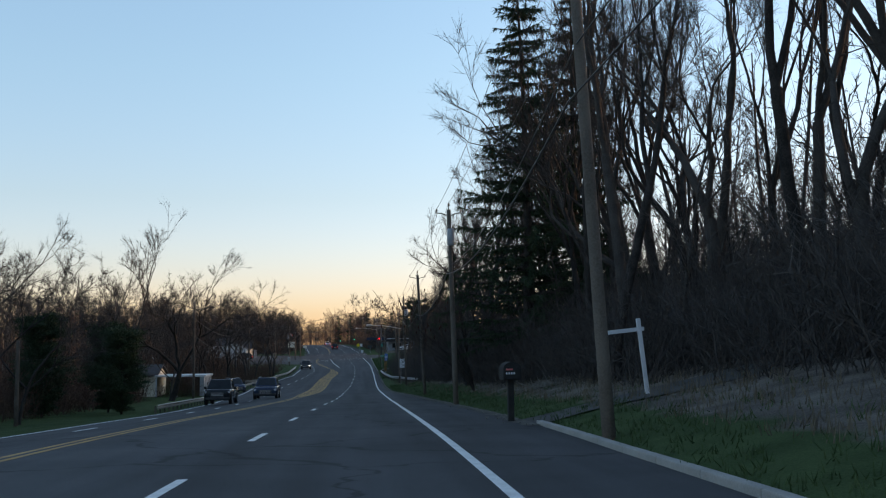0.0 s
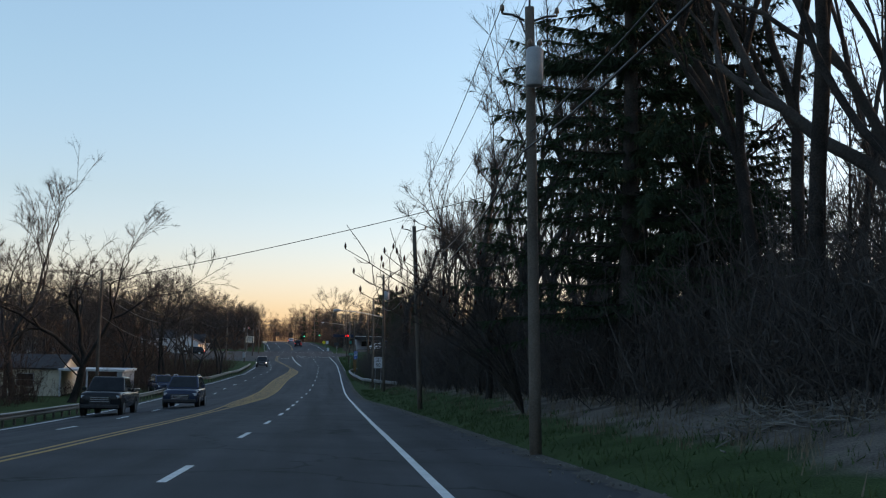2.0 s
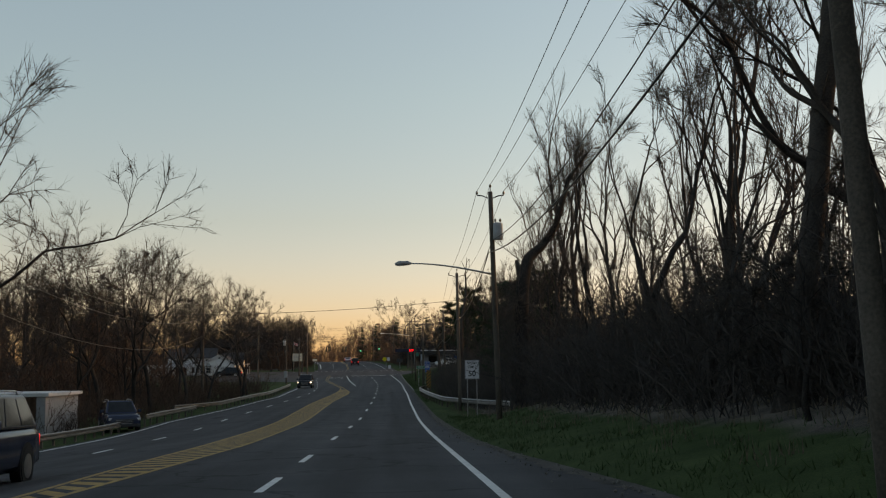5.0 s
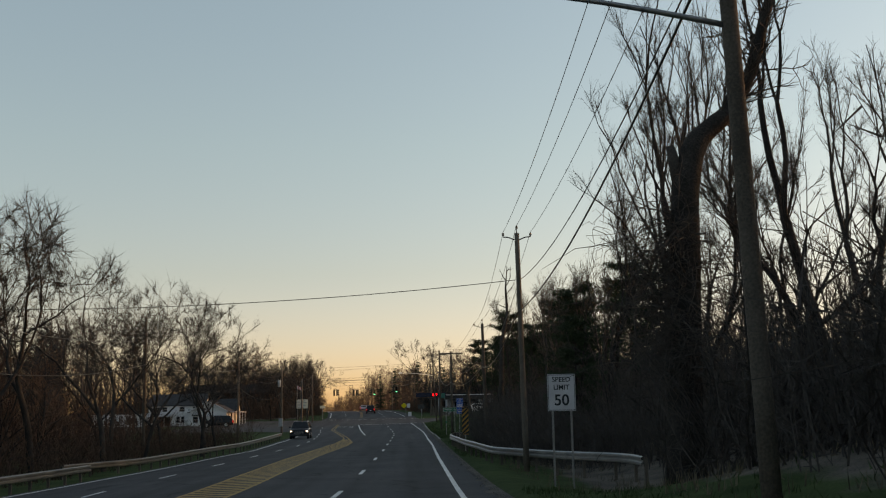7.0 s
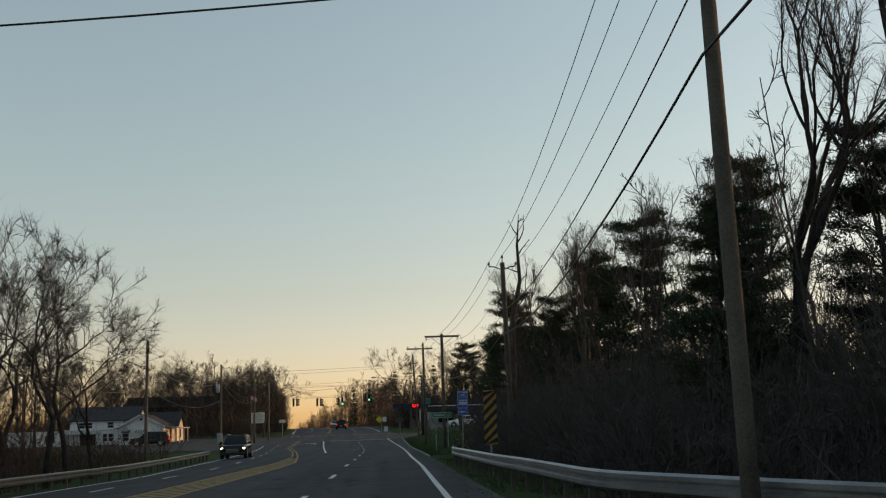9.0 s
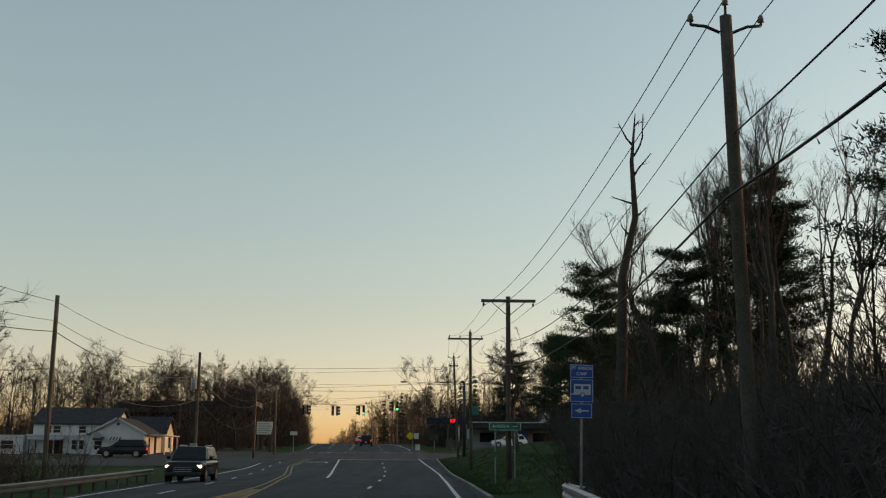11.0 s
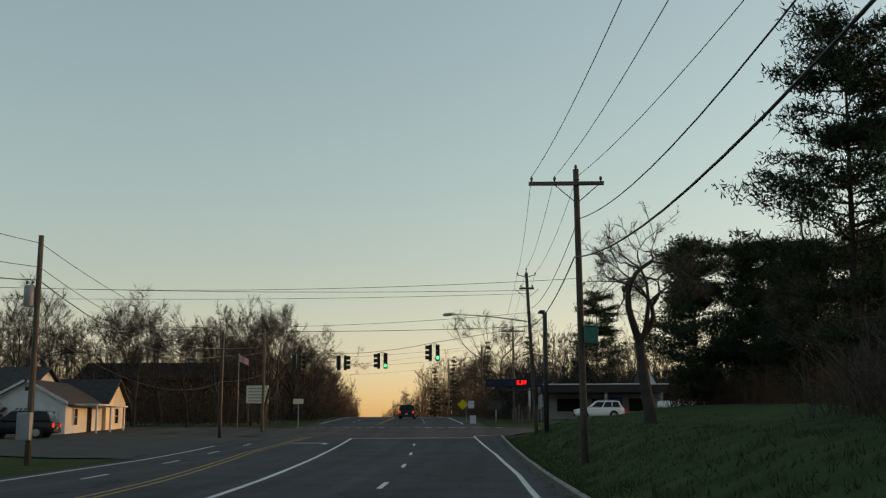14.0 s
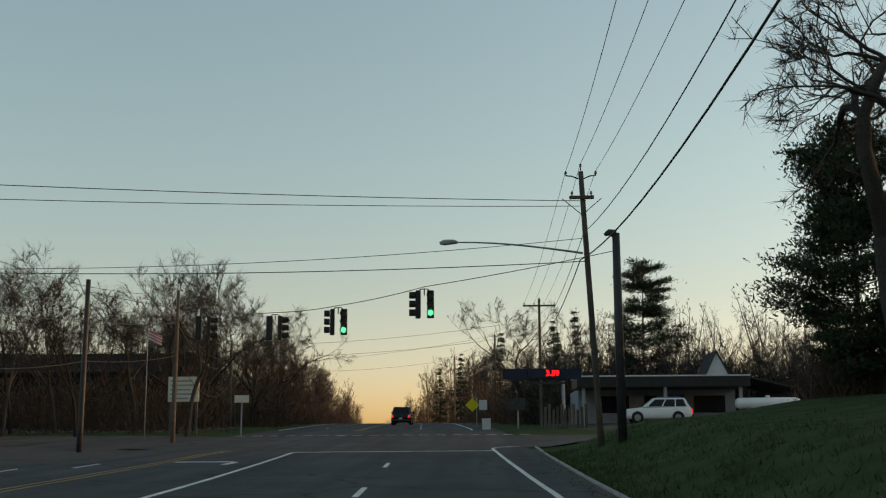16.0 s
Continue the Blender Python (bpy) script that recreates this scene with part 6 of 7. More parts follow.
# ---- kerb and shoulder details ----
def dirt_edge(y0, y1, wide, seed, label):
    """A ragged strip of grit and washed soil along the inner side of the verge."""
    rng = np.random.default_rng(seed)
    ys = np.arange(y0, y1, 0.3)
    drift = np.convolve(rng.uniform(0, 1, len(ys) + 8), np.ones(9) / 9, "valid")
    w = wide * np.clip(0.25 + 1.9 * (drift - 0.32) + rng.normal(0, 0.16, len(ys)), 0.04, 1.3)
    v, f = [], []
    for i, (y, a) in enumerate(zip(ys, w)):
        for t in (0.0, 0.5, 1.0):
            x = float(x_grass(y)) - 0.005 - a * (1 - t)
            v.append((x, y, float(zr(y)) + 0.007 + 0.018 * t))
        if i:
            k = 3 * i
            f += [(k - 3, k - 2, k + 1, k), (k - 2, k - 1, k + 2, k + 1)]
    part("gravel_edge", mesh_of("gravel_edge", v, f, SHOULDER, True), None, road, label)
    chunks = []
    for _ in range(int((y1 - y0) * 5)):
        y = rng.uniform(y0, y1)
        x = float(x_grass(y)) - abs(rng.normal(0, wide * 0.6))
        r = rng.uniform(0.012, 0.035)
        q = np.array([(1, 0, 0), (0, 1, 0), (-1, 0, 0), (0, -1, 0), (0, 0, 1), (0, 0, -1)]) * rng.uniform(0.6, 1.2, (6, 3)) * r
        chunks.append((q + np.array([x, y, float(zr(y)) + 0.012 + r * 0.5]), [(0, 1, 4), (1, 2, 4), (2, 3, 4), (3, 0, 4), (1, 0, 5), (2, 1, 5), (3, 2, 5), (0, 3, 5)]))
    v, f = merge(chunks)
    tagged(new("gravel", mesh_of("gravel", v, f, GRAVEL)), "loose grit scattered along the edge of the road", "gravel", kind="stuff")


SHOULDER = rough_mat("gritty_shoulder", (0.06, 0.057, 0.052), (0.13, 0.122, 0.11), 1.2, 0.95, 55, 0.8, dist=0.02, spec=0.1)
dirt_edge(-209, -100, 0.55, 41, "pale grit along the verge")
dirt_edge(-100, 48, 0.38, 42, "washed soil and grit along the kerb")

KERB = thing("kerb", pose(0, 0, 0), "low worn concrete kerb along the verge", "kerb", kind="structure")
for y in np.arange(-234, -209.5, 2.0):
    x0, x1 = float(x_grass(y)), float(x_grass(y + 1.97))
    bm = box(0, 0, -0.12, 0.16, 1.97, 0.1, 0.02)
    for q in bm.verts:
        t = q.co.y / 1.97
        q.co.x += (x1 - x0) * t
        q.co.z += float(zr(y + q.co.y)) - float(zr(y))
    part("kerbstone", bm, CONCRETE, KERB, "", pose(x0, y, float(zr(y))))
for y in np.arange(-36, 50, 2.0):
    x0, x1 = float(x_grass(y)), float(x_grass(y + 1.97))
    bm = box(0, 0, -0.12, 0.14, 1.97, 0.06, 0.02)
    for q in bm.verts:
        t = q.co.y / 1.97
        q.co.x += (x1 - x0) * t
        q.co.z += float(zr(y + q.co.y)) - float(zr(y))
    part("kerbstone", bm, CONCRETE, KERB, "", pose(x0, y, float(zr(y))))


# ---- houses ----
def gable_block(parent, x0, y0, x1, y1, z0, eave, ridge, wall, roof=None, along="X", over=0.35, name=""):
    """Walls with gables and a pitched roof that overhangs; ridge along x or y."""
    roof = roof or SHINGLE
    if along == "X":
        prof = [(y0, z0), (y1, z0), (y1, eave), ((y0 + y1) / 2, ridge), (y0, eave)]
        part("wall", prism(prof, x0, x1), wall, parent)
        m = (y0 + y1) / 2
        s = (ridge - eave) / (m - y0)
        rp = [(y0 - over, eave - over * s + 0.02), (m, ridge + 0.02), (y1 + over, eave - over * s + 0.02), (y1 + over, eave - over * s + 0.16), (m, ridge + 0.18), (y0 - over, eave - over * s + 0.16)]
        part("roof", prism(rp, x0 - over, x1 + over), roof, parent, "dark shingled roof")
    else:
        m, t = (x0 + x1) / 2, Matrix.Rotation(radians(90), 4, "Z")
        prof = [(-x1, z0), (-x0, z0), (-x0, eave), (-m, ridge), (-x1, eave)]
        bm = prism(prof, y0, y1)
        bm.transform(t)
        part("wall", bm, wall, parent)
        s = (ridge - eave) / (m - x0)
        rp = [(-x1 - over, eave - over * s + 0.02), (-m, ridge + 0.02), (-x0 + over, eave - over * s + 0.02), (-x0 + over, eave - over * s + 0.16), (-m, ridge + 0.18), (-x1 - over, eave - over * s + 0.16)]
        bm = prism(rp, y0 - over, y1 + over)
        bm.transform(t)
        part("roof", bm, roof, parent, "dark shingled roof")


def window(parent, x, y, z, w, h, face="-y", frame_mat=None):
    t = {"-y": pose(x, y, z), "x": pose(x, y, z, 0, 0, 90)}[face]
    fr = part("window", box(-w / 2 - 0.07, -0.05, -0.07, w / 2 + 0.07, 0.02, h + 0.07, 0.01), frame_mat or SIGN_WHITE, parent, "framed window", t)
    for k in (0, 1):
        part("pane", box(-w / 2 + 0.02, -0.058, k * h / 2 + 0.02, w / 2 - 0.02, -0.052, (k + 1) * h / 2 - 0.02), GLASS_DARK, fr)


def door(parent, x, y, z, material, face="-y"):
    t = {"-y": pose(x, y, z), "x": pose(x, y, z, 0, 0, 90)}[face]
    d = part("door", box(-0.46, -0.05, 0, 0.46, 0.02, 2.05, 0.01), material, parent, "", t)
    part("handle", box(0.33, -0.1, 1.0, 0.38, -0.052, 1.05, 0.01), DARK_METAL, d)


# white shop-house by the crossing
hx, hy = -31.7, 51.8
hz = float(gz(hx, hy))
house = thing("white_house", pose(hx, hy, hz), "white-sided two-storey house with a low gabled shop front", "house")
gable_block(house, -2.9, 0, 2.9, 8, -0.3, 2.3, 3.85, WHITE_SIDING, along="Y")
gable_block(house, -10.3, 4, -1.5, 11, -0.3, 3.45, 5.15, WHITE_SIDING, along="X")
part("front_wing", box(-10.4, 2.3, -0.3, -2.95, 3.95, 2.05, 0.02), WHITE_SIDING, house, "low white front wing")
part("front_wing_trim", box(-10.5, 2.2, 2.06, -2.95, 3.98, 2.2, 0.01), SIGN_WHITE, house, "white roof edge")
part("side_wing", box(-21, 1.6, -0.3, -10.55, 8, 1.95, 0.02), WHITE_SIDING, house, "low white side wing")
part("side_wing_trim", box(-21.1, 1.5, 1.96, -10.55, 8.1, 2.1, 0.01), SIGN_WHITE, house, "white roof edge")
gable_block(house, -2.5, 8.05, 3.2, 13, -0.3, 2.6, 4.3, CREAM_SIDING, along="X")
pr = part("porch_roof", prism([(0.8, 2.12), (7.8, 2.12), (7.8, 2.22), (0.8, 2.22)], 2.95, 5.0), SIGN_WHITE, house, "white porch roof")
for y in (1.0, 4.2, 7.4):
    part("porch_post", box(4.75, y - 0.06, -0.1, 4.87, y + 0.06, 2.12), SIGN_WHITE, house)
for x, w in ((-8.7, 0.8), (-7.7, 0.8), (-4.9, 0.8), (-2.9, 0.5)):
    window(house, x, 4.0, 2.4, w, 0.75)
part("blind_window", box(-6.9, 3.95, 2.45, -5.7, 4.02, 2.95, 0.01), SIGN_WHITE, house, "pale covered window")
part("air_conditioner", box(-3.9, 3.6, 2.3, -3.3, 3.98, 2.8, 0.03), GREY_PAINT, house, "grey window air conditioner")
window(house, 2.9, 2.0, 0.7, 0.7, 1.2, "x")
door(house, -8.0, 2.3, 0, GLASS_DARK)
door(house, -6.9, 2.3, 0, DARK_SIDING)
part("front_canopy", prism([(1.0, 1.55), (2.28, 1.98), (2.28, 2.04), (1.0, 1.62)], -9.9, -6.2), GALV, house, "ribbed metal awning over the doors")
for k in range(13):
    part("canopy_rib", prism([(0.98, 1.63), (2.28, 2.045), (2.28, 2.075), (0.98, 1.66)], -9.85 + k * 0.3, -9.8 + k * 0.3), WHITE_SIDING, house)
for x in (-9.7, -9.0, -6.4):
    part("canopy_post", box(x - 0.04, 1.05, -0.2, x + 0.04, 1.13, 1.58), DARK_METAL, house)
for x in (-5.2, -4.45):
    window(house, x, 2.3, 0.6, 0.55, 1.0)
window(house, -12.2, 1.6, 0.6, 1.3, 0.9)
for x in (-10.0, -8.8, -5.8, -3.4):
    part("flower_pot", box(x - 0.2, 1.9, -0.1, x + 0.2, 2.2, 0.2, 0.04), DARK_METAL, house)
aw = part("awning", prism([(-0.7, 1.5), (-0.02, 1.85), (-0.02, 1.9), (-0.7, 1.56)], -0.7, 0.5), SIGN_WHITE, house, "striped black and white awning")
for k in range(4):
    part("awning_stripe", prism([(-0.71, 1.57), (-0.03, 1.91), (-0.03, 1.915), (-0.715, 1.578)], -0.68 + k * 0.32, -0.52 + k * 0.32), SIGN_BLACK, aw)
ss = part("shop_sign", box(0.2, -0.1, 0.95, 2.4, -0.04, 1.75, 0.01), SIGN_WHITE, house, "white painted shop sign")
for r in range(3):
    for k in range(5):
        part("sign_bar", box(0.3 + k * 0.4, -0.112, 1.05 + r * 0.24, 0.58 + k * 0.4, -0.104, 1.17 + r * 0.24), SIGN_BLACK, ss)
window(house, -2.0, 0.0, 0.55, 0.8, 0.95)
aw2 = part("awning", prism([(-0.6, 1.6), (-0.02, 1.9), (-0.02, 1.95), (-0.6, 1.66)], -2.5, -1.4), SIGN_BLACK, house, "small dark awning")
for k in range(14):
    part("siding_board", prism([(-0.03, 0), (-0.004, 0), (-0.004, 0.16), (-0.012, 0.16)], -2.88, 2.88), WHITE_SIDING, house, "", pose(0, 0, -0.05 + k * 0.17))
for sgn in (-1, 1):
    part("barge_board", box(-1.7, -0.42, -0.1, 1.75, -0.36, 0.08), SIGN_WHITE, house, "", pose(sgn * 1.62, 0, 3.07, 0, sgn * 28.1, 0))
window(house, 3.2, 10.6, 0.9, 0.8, 1.2, "x")
door(house, 2.9, 5.0, 0, GLASS_DARK, "x")
part("vent", box(-0.15, -0.03, 3.15, 0.15, 0.02, 3.45), DARK_METAL, house)
part("dish", disc(0.4, 0.06, 18), GREY_PAINT, house, "grey satellite dish", pose(-2.0, -0.3, 2.0))
part("dish_arm", box(-2.03, -0.28, 1.9, -1.97, 0.0, 2.0), DARK_METAL, house)

# dark house behind trees across the crossing
hx, hy = -35.0, 97.0
house = thing("brown_house", pose(hx, hy, float(gz(hx, hy))), "dark brown two-storey house behind bare trees", "house")
gable_block(house, -9, 0, 9, 9, -0.5, 4.8, 6.6, DARK_SIDING, DARK_SIDING, along="X")
for x in (-6.5, -3.0, 1.5, 5.5):
    window(house, x, 0, 0.8, 1.2, 1.2, frame_mat=GREY_PAINT if x < 5 else None)
    window(house, x, 0, 3.2, 1.0, 1.1, frame_mat=DARK_SIDING)
# bungalow with a carport by the first bend
hx, hy = -24.0, -98.0
house = thing("bungalow", pose(hx, hy, float(gz(hx, hy))), "pale low bungalow with a flat-roofed carport", "house")
gable_block(house, -9.5, 0, -1.5, 8, -0.3, 2.5, 3.6, CREAM_SIDING, along="X")
part("carport_roof", box(-1.4, -1.0, 2.35, 4.6, 6, 2.55, 0.02), WHITE_SIDING, house, "white flat carport roof")
part("carport_wall", box(3.9, -0.9, -0.3, 4.4, 5.8, 2.34, 0.02), GREY_PAINT, house, "grey carport wall")
for x in (-1.2, 1.2):
    part("carport_post", box(x - 0.07, -0.9, -0.3, x + 0.07, -0.76, 2.34), SIGN_WHITE, house)
for x in (-7.5, -4.5):
    window(house, x, 0, 0.9, 1.4, 1.1)

# ---- filling station ----
st = thing("filling_station", pose(9.2, 84.0, float(gz(14, 88))), "low dark-roofed filling station with blue-grey walls", "building")
part("wall", box(-1.5, 4, -0.5, 10.6, 12, 2.55), NAVY_WALL, st)
part("canopy", box(-2.0, -1.0, 2.45, 10.6, 3.9, 3.2, 0.03), SIGN_BLACK, st, "dark flat canopy")
part("canopy_edge", box(-2.05, -1.06, 3.22, 10.65, 3.9, 3.32, 0.01), SIGN_WHITE, st, "white edge along the canopy")
for x in (-1.5, 4.5, 10.0):
    part("column", box(x - 0.12, -0.6, -0.5, x + 0.12, -0.36, 2.45), GREY_PAINT, st)
for x in (1.2, 8.6):
    part("window", box(x - 1.2, 3.94, 0.7, x + 1.2, 4.02, 2.0), GLASS_DARK, st)
part("door", box(3.6, 3.93, -0.2, 4.6, 4.02, 2.0), GLASS_DARK, st)
part("poster", box(5.4, 3.9, 0.2, 6.7, 3.98, 2.1), BLUE_PLASTIC, st, "blue poster panel")
gable_block(st, 8.6, 5, 10.4, 9, 2.55, 3.6, 5.4, WHITE_SIDING, along="Y", over=0.2)
part("lean_to_roof", prism([(3.0, 0.0), (11, 0.0), (11, 0.15), (3.0, 0.15)], 0, 5.0), SHINGLE, st, "dark lean-to roof", pose(10.7, 0, 3.5, 0, 14, 0))
for x in (11.5, 15.0):
    part("lean_to_post", box(x - 0.08, 3.2, -0.5, x + 0.08, 3.36, 2.3), POLE_WOOD, st)
# gas tank beside the lean-to
tg = float(gz(21.0, 83.0))
tank = thing("gas_tank", pose(21.0, 83.0, tg), "white horizontal gas tank on two saddles", "tank")
tube("shell", [(-2.35, 0, 4.1 - tg), (-2.3, 0, 4.1 - tg), (-2.1, 0, 4.1 - tg), (2.1, 0, 4.1 - tg), (2.3, 0, 4.1 - tg), (2.35, 0, 4.1 - tg)], [0.08, 0.28, 0.4, 0.4, 0.28, 0.08], CAR_WHITE, tank, 16)
for x in (-1.4, 1.4):
    part("saddle", box(x - 0.12, -0.3, -0.3, x + 0.12, 0.3, 3.8 - tg, 0.02), CONCRETE, tank)
part("valve_dome", box(-0.15, -0.15, 4.48 - tg, 0.15, 0.15, 4.66 - tg, 0.04), CAR_WHITE, tank)
# price sign
sg = float(gz(5, 79.1))
ps = thing("price_sign", pose(4.6, 79.1, sg), "dark price sign with glowing red numerals on a pole", "sign")
part("cabinet", box(-1.1, -0.15, 6.13 - 0.36 - sg, 1.05, 0.15, 6.13 + 0.36 - sg, 0.02), SIGN_BLACK, ps)
part("blue_face", box(-1.05, -0.165, 5.83 - sg, 0.05, -0.152, 6.43 - sg), NAVY, ps, "dark blue panel")
part("fascia", box(-2.9, 0.2, 5.75 - sg, 2.6, 0.5, 6.5 - sg, 0.02), NAVY, ps, "dark blue pump canopy edge")
lettering("lettering", "3.59", 0.55, RED_LED, ps, 0.56, -0.165, 6.13 - sg, "glowing red numerals")
tube("pole", [(1.3, 0.1, -0.3), (1.3, 0.1, 5.6 - sg)], 0.12, GREY_PAINT, ps, 10)
part("arm", box(-0.9, -0.05, 5.4 - sg, 1.4, 0.2, 5.55 - sg), DARK_METAL, ps)
part("base_panel", box(-2.6, -0.1, 3.6 - sg, -1.4, 0.1, 4.4 - sg, 0.02), DARK_METAL, ps, "grey lower sign panel")
tube("pole", [(-1.9, 0.05, -0.3), (-1.9, 0.05, 4.4 - sg)], 0.06, GREY_PAINT, ps, 8)
# small fence in front of the station
fn = thing("fence", pose(4.2, 78.5, float(gz(5, 79))), "row of grey weathered upright planks", "fence")
for k in range(12):
    h = 1.3 + 0.2 * ((k * 7) % 3)
    part("plank", box(k * 0.28, -0.02, -0.2, k * 0.28 + 0.2, 0.02, h, 0.005), POLE_WOOD, fn)

# ---- billboard and flag beyond the crossing ----
gx, gy = -18.4, 69.9
g0 = float(gz(gx, gy))
bb = thing("notice_board", pose(gx, gy, g0), "large pale notice board with dark lines of text on a post", "sign")
fc = part("panel", box(-1.0, -0.05, 4.0 - g0, 0.95, 0.05, 5.55 - g0, 0.02), CREAM_SIDING, bb)
for r in range(5):
    part("text_bar", box(-0.85, -0.062, 4.15 + r * 0.27 - g0, 0.3 + 0.12 * ((r * 3) % 5), -0.053, 4.26 + r * 0.27 - g0), GREY_PAINT, fc)
part("post", box(-0.9, 0.06, -0.3, -0.76, 0.2, 5.5 - g0), POLE_WOOD, bb)
part("post", box(0.7, 0.06, -0.3, 0.84, 0.2, 5.5 - g0), POLE_WOOD, bb)
gx, gy = -14.9, 70.5
g0 = float(gz(gx, gy))
bs = thing("small_sign", pose(gx, gy, g0), "small pale sign board on a thin post", "sign")
part("panel", box(-0.45, -0.02, 3.95 - g0, 0.45, 0.02, 4.4 - g0, 0.01), CREAM_SIDING, bs)
part("post", box(-0.04, 0.021, -0.3, 0.04, 0.09, 4.35 - g0), GREY_PAINT, bs)
gx, gy = -18.6, 62.5
g0 = float(gz(gx, gy))
fl = thing("flagpole", pose(gx, gy, g0), "thin white flagpole with a small red flag", "flagpole")
tube("pole", [(0, 0, -0.2), (0, 0, 6.2)], [0.03, 0.02], GREY_PAINT, fl, 8)
v = [(0.03 + 0.75 * i / 6, 0.05 * math.sin(i * 1.3), 6.1 - 0.06 * i - k * 0.55) for k in (0, 1) for i in range(7)]
part("flag", mesh_of("flag", v, [(i, i + 1, i + 8, i + 7) for i in range(6)], FLAG_RED), None, fl, "faded red flag")
for k in range(3):
    v = [(0.03 + 0.75 * i / 6, 0.05 * math.sin(i * 1.3) - 0.006, 6.1 - 0.06 * i - 0.11 - 0.16 * k - 0.06 * e) for e in (0, 1) for i in range(7)]
    part("flag_stripe", mesh_of("flag_stripe", v, [(i, i + 1, i + 8, i + 7) for i in range(6)], SIGN_WHITE), None, fl, "faded white stripe")


# ---- cars ----
SHAPES = {
    # stations along the body (y, half width, sill, hood or belt), then cabin: belt height, base from-to, roof from-to, roof height, base and roof half width
    "suv": ([(2.42, 0.76, 0.42, 0.78), (2.34, 0.88, 0.3, 0.93), (2.0, 0.94, 0.27, 1.0), (1.2, 0.96, 0.26, 1.07), (-1.9, 0.96, 0.27, 1.1), (-2.32, 0.92, 0.32, 1.08), (-2.44, 0.82, 0.45, 0.98)], (1.07, -2.28, 1.2, -1.92, 0.3, 1.74, 0.9, 0.71)),
    "sedan": ([(2.36, 0.7, 0.4, 0.66), (2.26, 0.84, 0.25, 0.78), (1.9, 0.89, 0.22, 0.84), (1.2, 0.91, 0.21, 0.92), (-1.5, 0.91, 0.22, 0.98), (-2.2, 0.87, 0.27, 0.97), (-2.36, 0.76, 0.42, 0.86)], (0.93, -1.72, 1.25, -0.95, 0.35, 1.45, 0.84, 0.62)),
    "pickup": ([(2.9, 0.84, 0.5, 0.98), (2.82, 0.95, 0.36, 1.12), (2.4, 0.99, 0.34, 1.18), (1.5, 1.0, 0.34, 1.2), (-2.6, 1.0, 0.38, 1.2), (-2.8, 0.98, 0.42, 1.19), (-2.86, 0.94, 0.5, 1.15)], (1.18, -0.95, 1.5, -0.75, 0.75, 1.9, 0.93, 0.76)),
}


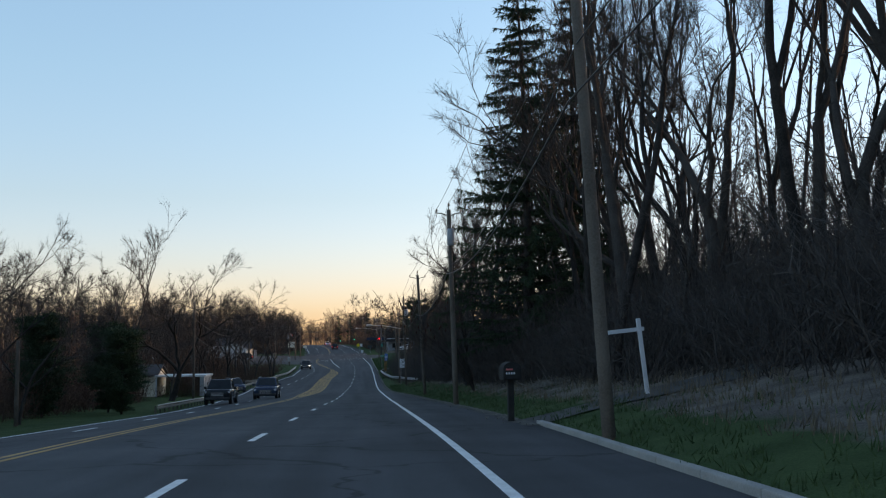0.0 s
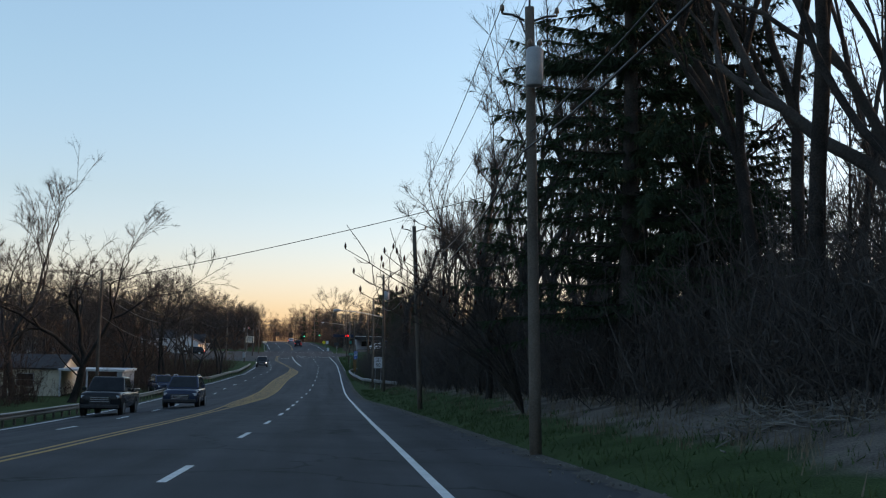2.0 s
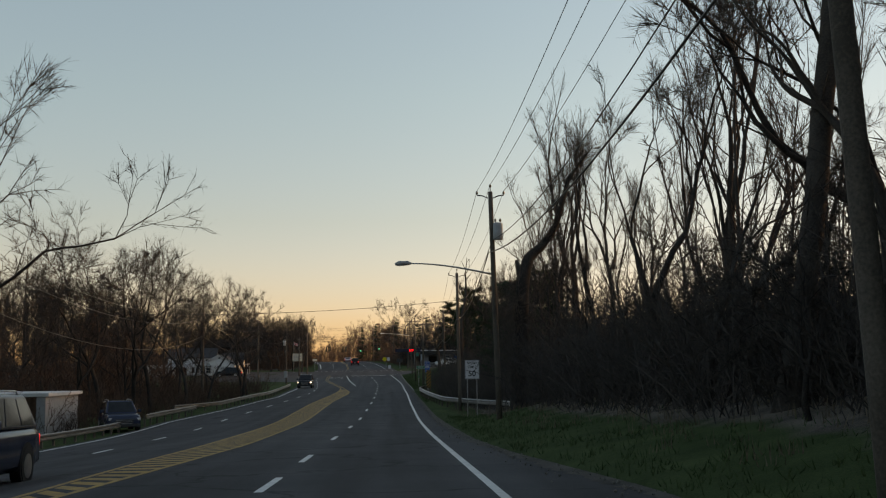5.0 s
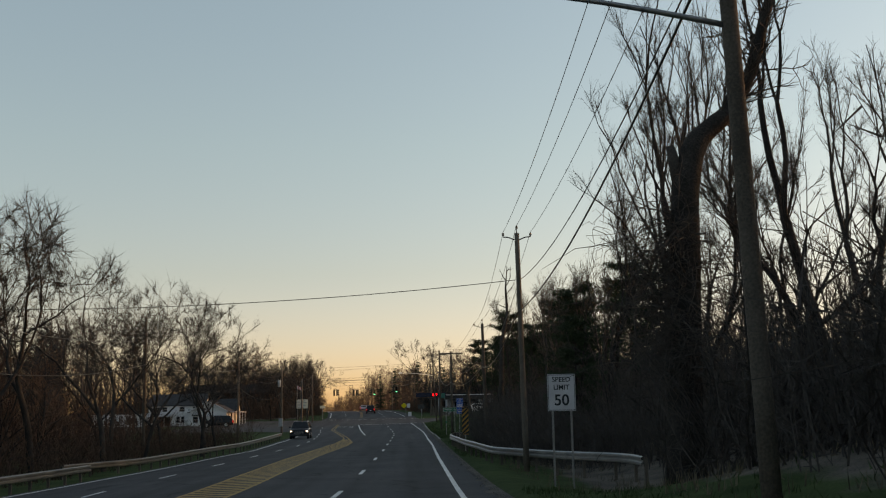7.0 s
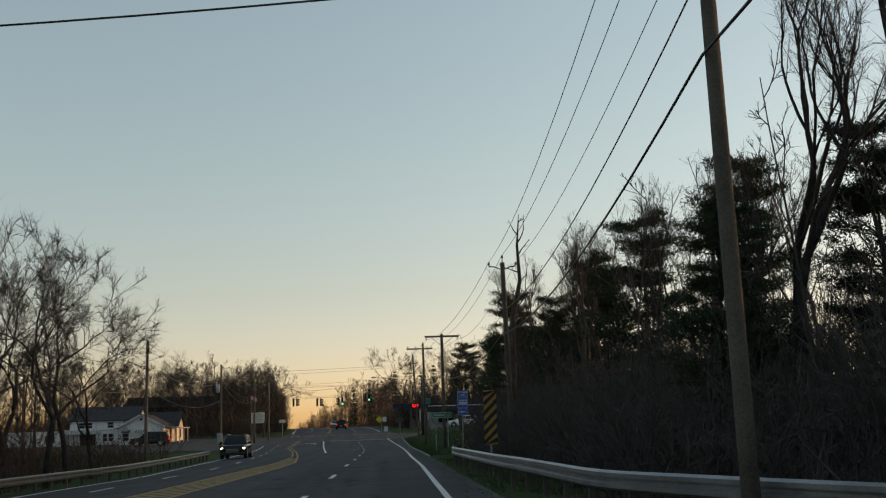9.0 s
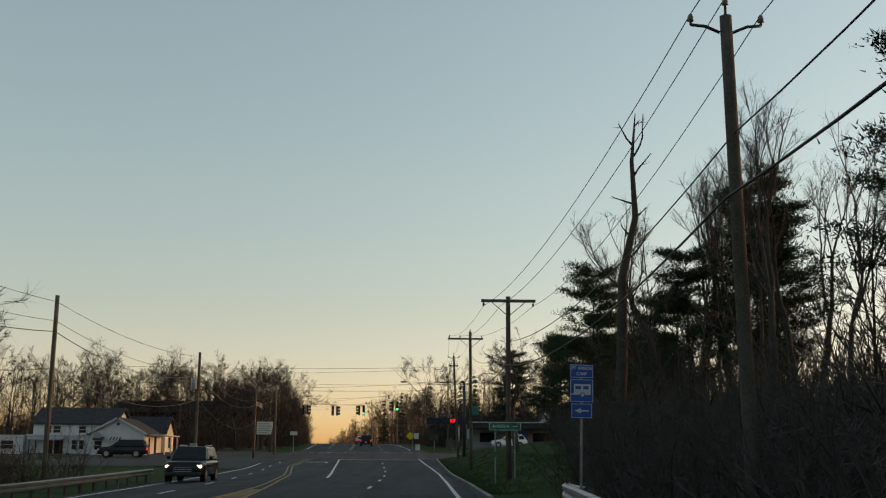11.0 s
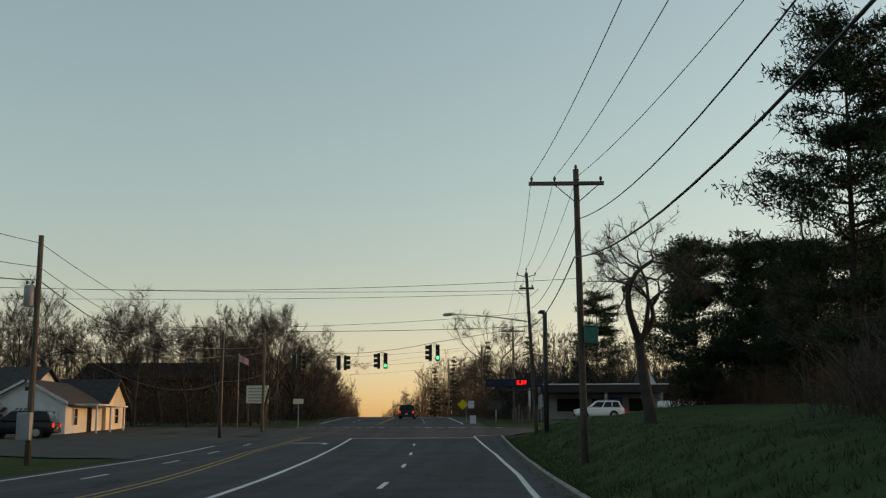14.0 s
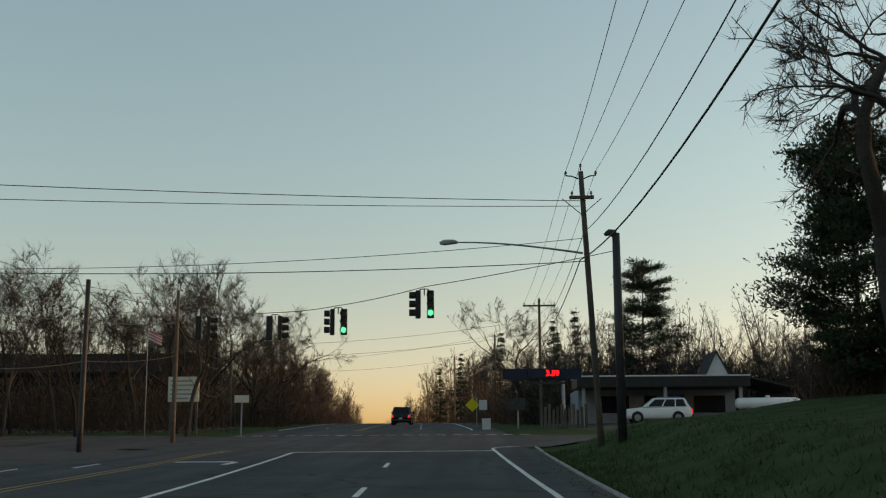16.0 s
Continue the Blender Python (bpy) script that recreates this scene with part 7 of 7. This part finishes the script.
def car(kind, x, y, heading, paint, label, lights=False, z=None):
    """kind suv, sedan or pickup; heading 0 drives away along +y, 180 comes towards."""
    z = float(zx(x, y)) if z is None else z
    slope = math.degrees(math.atan2(float(zr(y + 2)) - float(zr(y - 2)), 4.0)) * math.cos(radians(heading))
    ob = thing("car", pose(x, y, z, 0, 0, heading) @ pose(0, 0, 0, slope, 0, 0), label, "car")
    stations, (belt, b0, b1, t0, t1, top, wb, wt) = SHAPES[kind]
    v, f = [], []
    for yy, w, lo, hi in stations:
        half = [(w * 0.88, lo), (w, lo + 0.12), (w * 1.0, lo + (hi - lo) * 0.45), (w * 0.985, hi - 0.16), (w * 0.94, hi - 0.05), (w * 0.8, hi), (w * 0.4, hi + 0.015)]
        v += [(px, yy, pz) for px, pz in half] + [(-px, yy, pz) for px, pz in half[::-1]]
    n, m = 14, len(stations)
    for i in range(m - 1):
        f += [(i * n + j, i * n + (j + 1) % n, (i + 1) * n + (j + 1) % n, (i + 1) * n + j) for j in range(n)]
    f += [tuple(range(n - 1, -1, -1)), tuple((m - 1) * n + j for j in range(n))]
    bm = bmesh.new()
    bm.from_mesh(mesh_of("body", v, f, paint))
    bmesh.ops.recalc_face_normals(bm, faces=list(bm.faces))
    for q in bm.faces:
        q.smooth = True
    body = part("body", bm, paint, ob)
    W, front, back = stations[3][1], stations[0][0], stations[-1][0]
    # cabin with its glass
    base = [(-wb, b1, belt), (wb, b1, belt), (wb, b0, belt), (-wb, b0, belt)]
    roof = [(-wt, t1, top), (wt, t1, top), (wt, t0, top), (-wt, t0, top)]
    bm = bmesh.new()
    lo_, hi_ = [bm.verts.new(q) for q in base], [bm.verts.new(q) for q in roof]
    bm.faces.new(lo_)
    bm.faces.new(hi_[::-1])
    for i in range(4):
        bm.faces.new((lo_[i], lo_[(i + 1) % 4], hi_[(i + 1) % 4], hi_[i]))
    bmesh.ops.recalc_face_normals(bm, faces=list(bm.faces))
    bmesh.ops.bevel(bm, geom=list(bm.edges), offset=0.06, segments=2, affect="EDGES", profile=0.5)
    cabin = part("cabin", bm, paint, ob)

    def pane(name, i, u0, u1, v0=0.1, v1=0.86):
        k = (i + 1) % 4
        c = [np.array(q, float) for q in (base[i], base[k], roof[k], roof[i])]
        at = lambda u, w: (c[0] * (1 - u) + c[1] * u) * (1 - w) + (c[3] * (1 - u) + c[2] * u) * w
        q = [at(u0, v0), at(u1, v0), at(u1, v1), at(u0, v1)]
        nrm = unit(np.cross(q[1] - q[0], q[2] - q[0]))
        mid = sum(c) / 4
        if nrm.dot(mid - np.array([0, (b0 + b1) / 2, mid[2]])) < 0:
            nrm = -nrm
        vv = [tuple(p + nrm * 0.012) for p in q] + [tuple(p - nrm * 0.02) for p in q]
        ff = [(0, 1, 2, 3), (7, 6, 5, 4)] + [(a, 4 + a, 4 + (a + 1) % 4, (a + 1) % 4) for a in range(4)]
        part(name, mesh_of(name, vv, ff, GLASS_DARK), None, cabin)

    pane("windscreen", 0, 0.07, 0.93, 0.08, 0.9)
    pane("rear_window", 2, 0.1, 0.9, 0.15, 0.85)
    splits = ((0.1, 0.5), (0.54, 0.92)) if kind != "suv" else ((0.1, 0.4), (0.43, 0.68), (0.71, 0.93))
    for a, b in splits:
        pane("side_window", 1, a, b)
        pane("side_window", 3, 1 - b, 1 - a)
    hz_ = stations[1][3] - 0.17
    for s in (-1, 1):
        part("headlight", box(s * W * 0.76 - 0.16, front - 0.22, hz_ - 0.07, s * W * 0.76 + 0.13, front - 0.02, hz_ + 0.07, 0.03), HEADLIGHT if lights else HEADLIGHT_OFF, body)
        part("tail_light", box(s * W * 0.82 - 0.1, back - 0.02, stations[-1][3] - 0.28, s * W * 0.82 + 0.08, back + 0.14, stations[-1][3] - 0.02, 0.03), TAILLIGHT, body)
        part("mirror", box(s * (W + 0.1) - 0.1, b1 - 0.5, belt + 0.02, s * (W + 0.1) + 0.1, b1 - 0.38, belt + 0.19, 0.035), paint, body)
    part("grille", box(-0.5, front - 0.03, stations[0][2] + 0.1, 0.5, front + 0.015, stations[0][3] - 0.02, 0.015), DARK_METAL, body, "dark grille")
    for k in range(3):
        zz = stations[0][3] - 0.08 - 0.09 * k
        part("grille_bar", box(-0.44, front + 0.008, zz - 0.012, 0.44, front + 0.03, zz + 0.012, 0.006), RIM, body, "bright grille bar")
    part("bumper", box(-W * 0.9, front - 0.12, stations[0][2] - 0.1, W * 0.9, front + 0.06, stations[0][2] + 0.08, 0.04), DARK_METAL if kind != "sedan" else paint, body)
    part("rear_bumper", box(-W * 0.9, back - 0.06, stations[-1][2] - 0.08, W * 0.9, back + 0.12, stations[-1][2] + 0.12, 0.04), DARK_METAL, body)
    part("plate", box(-0.16, back - 0.03, stations[-1][3] - 0.4, 0.16, back - 0.005, stations[-1][3] - 0.27), SIGN_WHITE, body, "plain pale plate")
    if kind == "pickup":
        part("bed_floor", box(-W * 0.86, back + 0.1, 1.195, W * 0.86, b0 - 0.06, 1.222), RUBBER, body, "dark open cargo bed")
        for s in (-1, 1):
            part("bed_rail", box(s * W * 0.93 - 0.06, back + 0.04, 1.17, s * W * 0.93 + 0.06, b0 - 0.02, 1.3, 0.02), paint, body)
        part("tailgate", box(-W * 0.9, back + 0.01, 0.7, W * 0.9, back + 0.1, 1.3, 0.02), paint, body)
    if kind == "suv":
        for s in (-1, 1):
            tube("roof_rail", [(s * 0.64, t0 + 0.2, top - 0.02), (s * 0.64, t0 + 0.35, top + 0.06), (s * 0.64, t1 - 0.25, top + 0.06), (s * 0.64, t1 - 0.1, top - 0.02)], 0.02, RIM, cabin, 6)
    r = 0.4 if kind == "pickup" else 0.36 if kind == "suv" else 0.33
    for s in (-1, 1):
        for yy in (back + 1.05 if kind != "pickup" else back + 1.25, front - 0.92):
            part("wheel_arch", disc(r + 0.07, 0.03, 22, "X"), RUBBER, body, "", pose(s * (W - 0.008), yy, r + 0.03))
            wh = part("wheel", disc(r, 0.24, 24, "X"), RUBBER, ob, "", pose(s * (W - 0.1), yy, r))
            part("rim", disc(r * 0.66, 0.03, 16, "X"), RIM, wh, "", pose(s * 0.115, 0, 0))
    return ob


car("pickup", -12.0, -147.0, 180, CAR_BLACK, "black pickup truck coming along the far lane")
car("suv", -9.0, -141.0, 180, CAR_BLUE, "dark blue suv with bright grille bars in the far lane")
car("suv", -11.2, -12.4, 180, CAR_BLACK, "black suv with lit headlights passing the shop-house", True)
car("suv", -7.6, 112.0, 0, CAR_BLACK, "dark suv driving away up the road")
car("sedan", -10.8, 160.0, 0, CAR_SILVER, "silver sedan far up the road")
car("suv", -29.0, 44.0, 95, CAR_BLACK, "dark suv parked before the white shop-house", z=float(gz(-29, 44)) + 0.06)
car("suv", -16.5, -95.0, 200, CAR_BLUE, "dark blue suv parked on the drive", z=float(gz(-16.5, -95)))
car("suv", 12.8, 82.2, 90, CAR_WHITE, "white van-like suv parked at the station", z=float(gz(12.8, 82.2)))
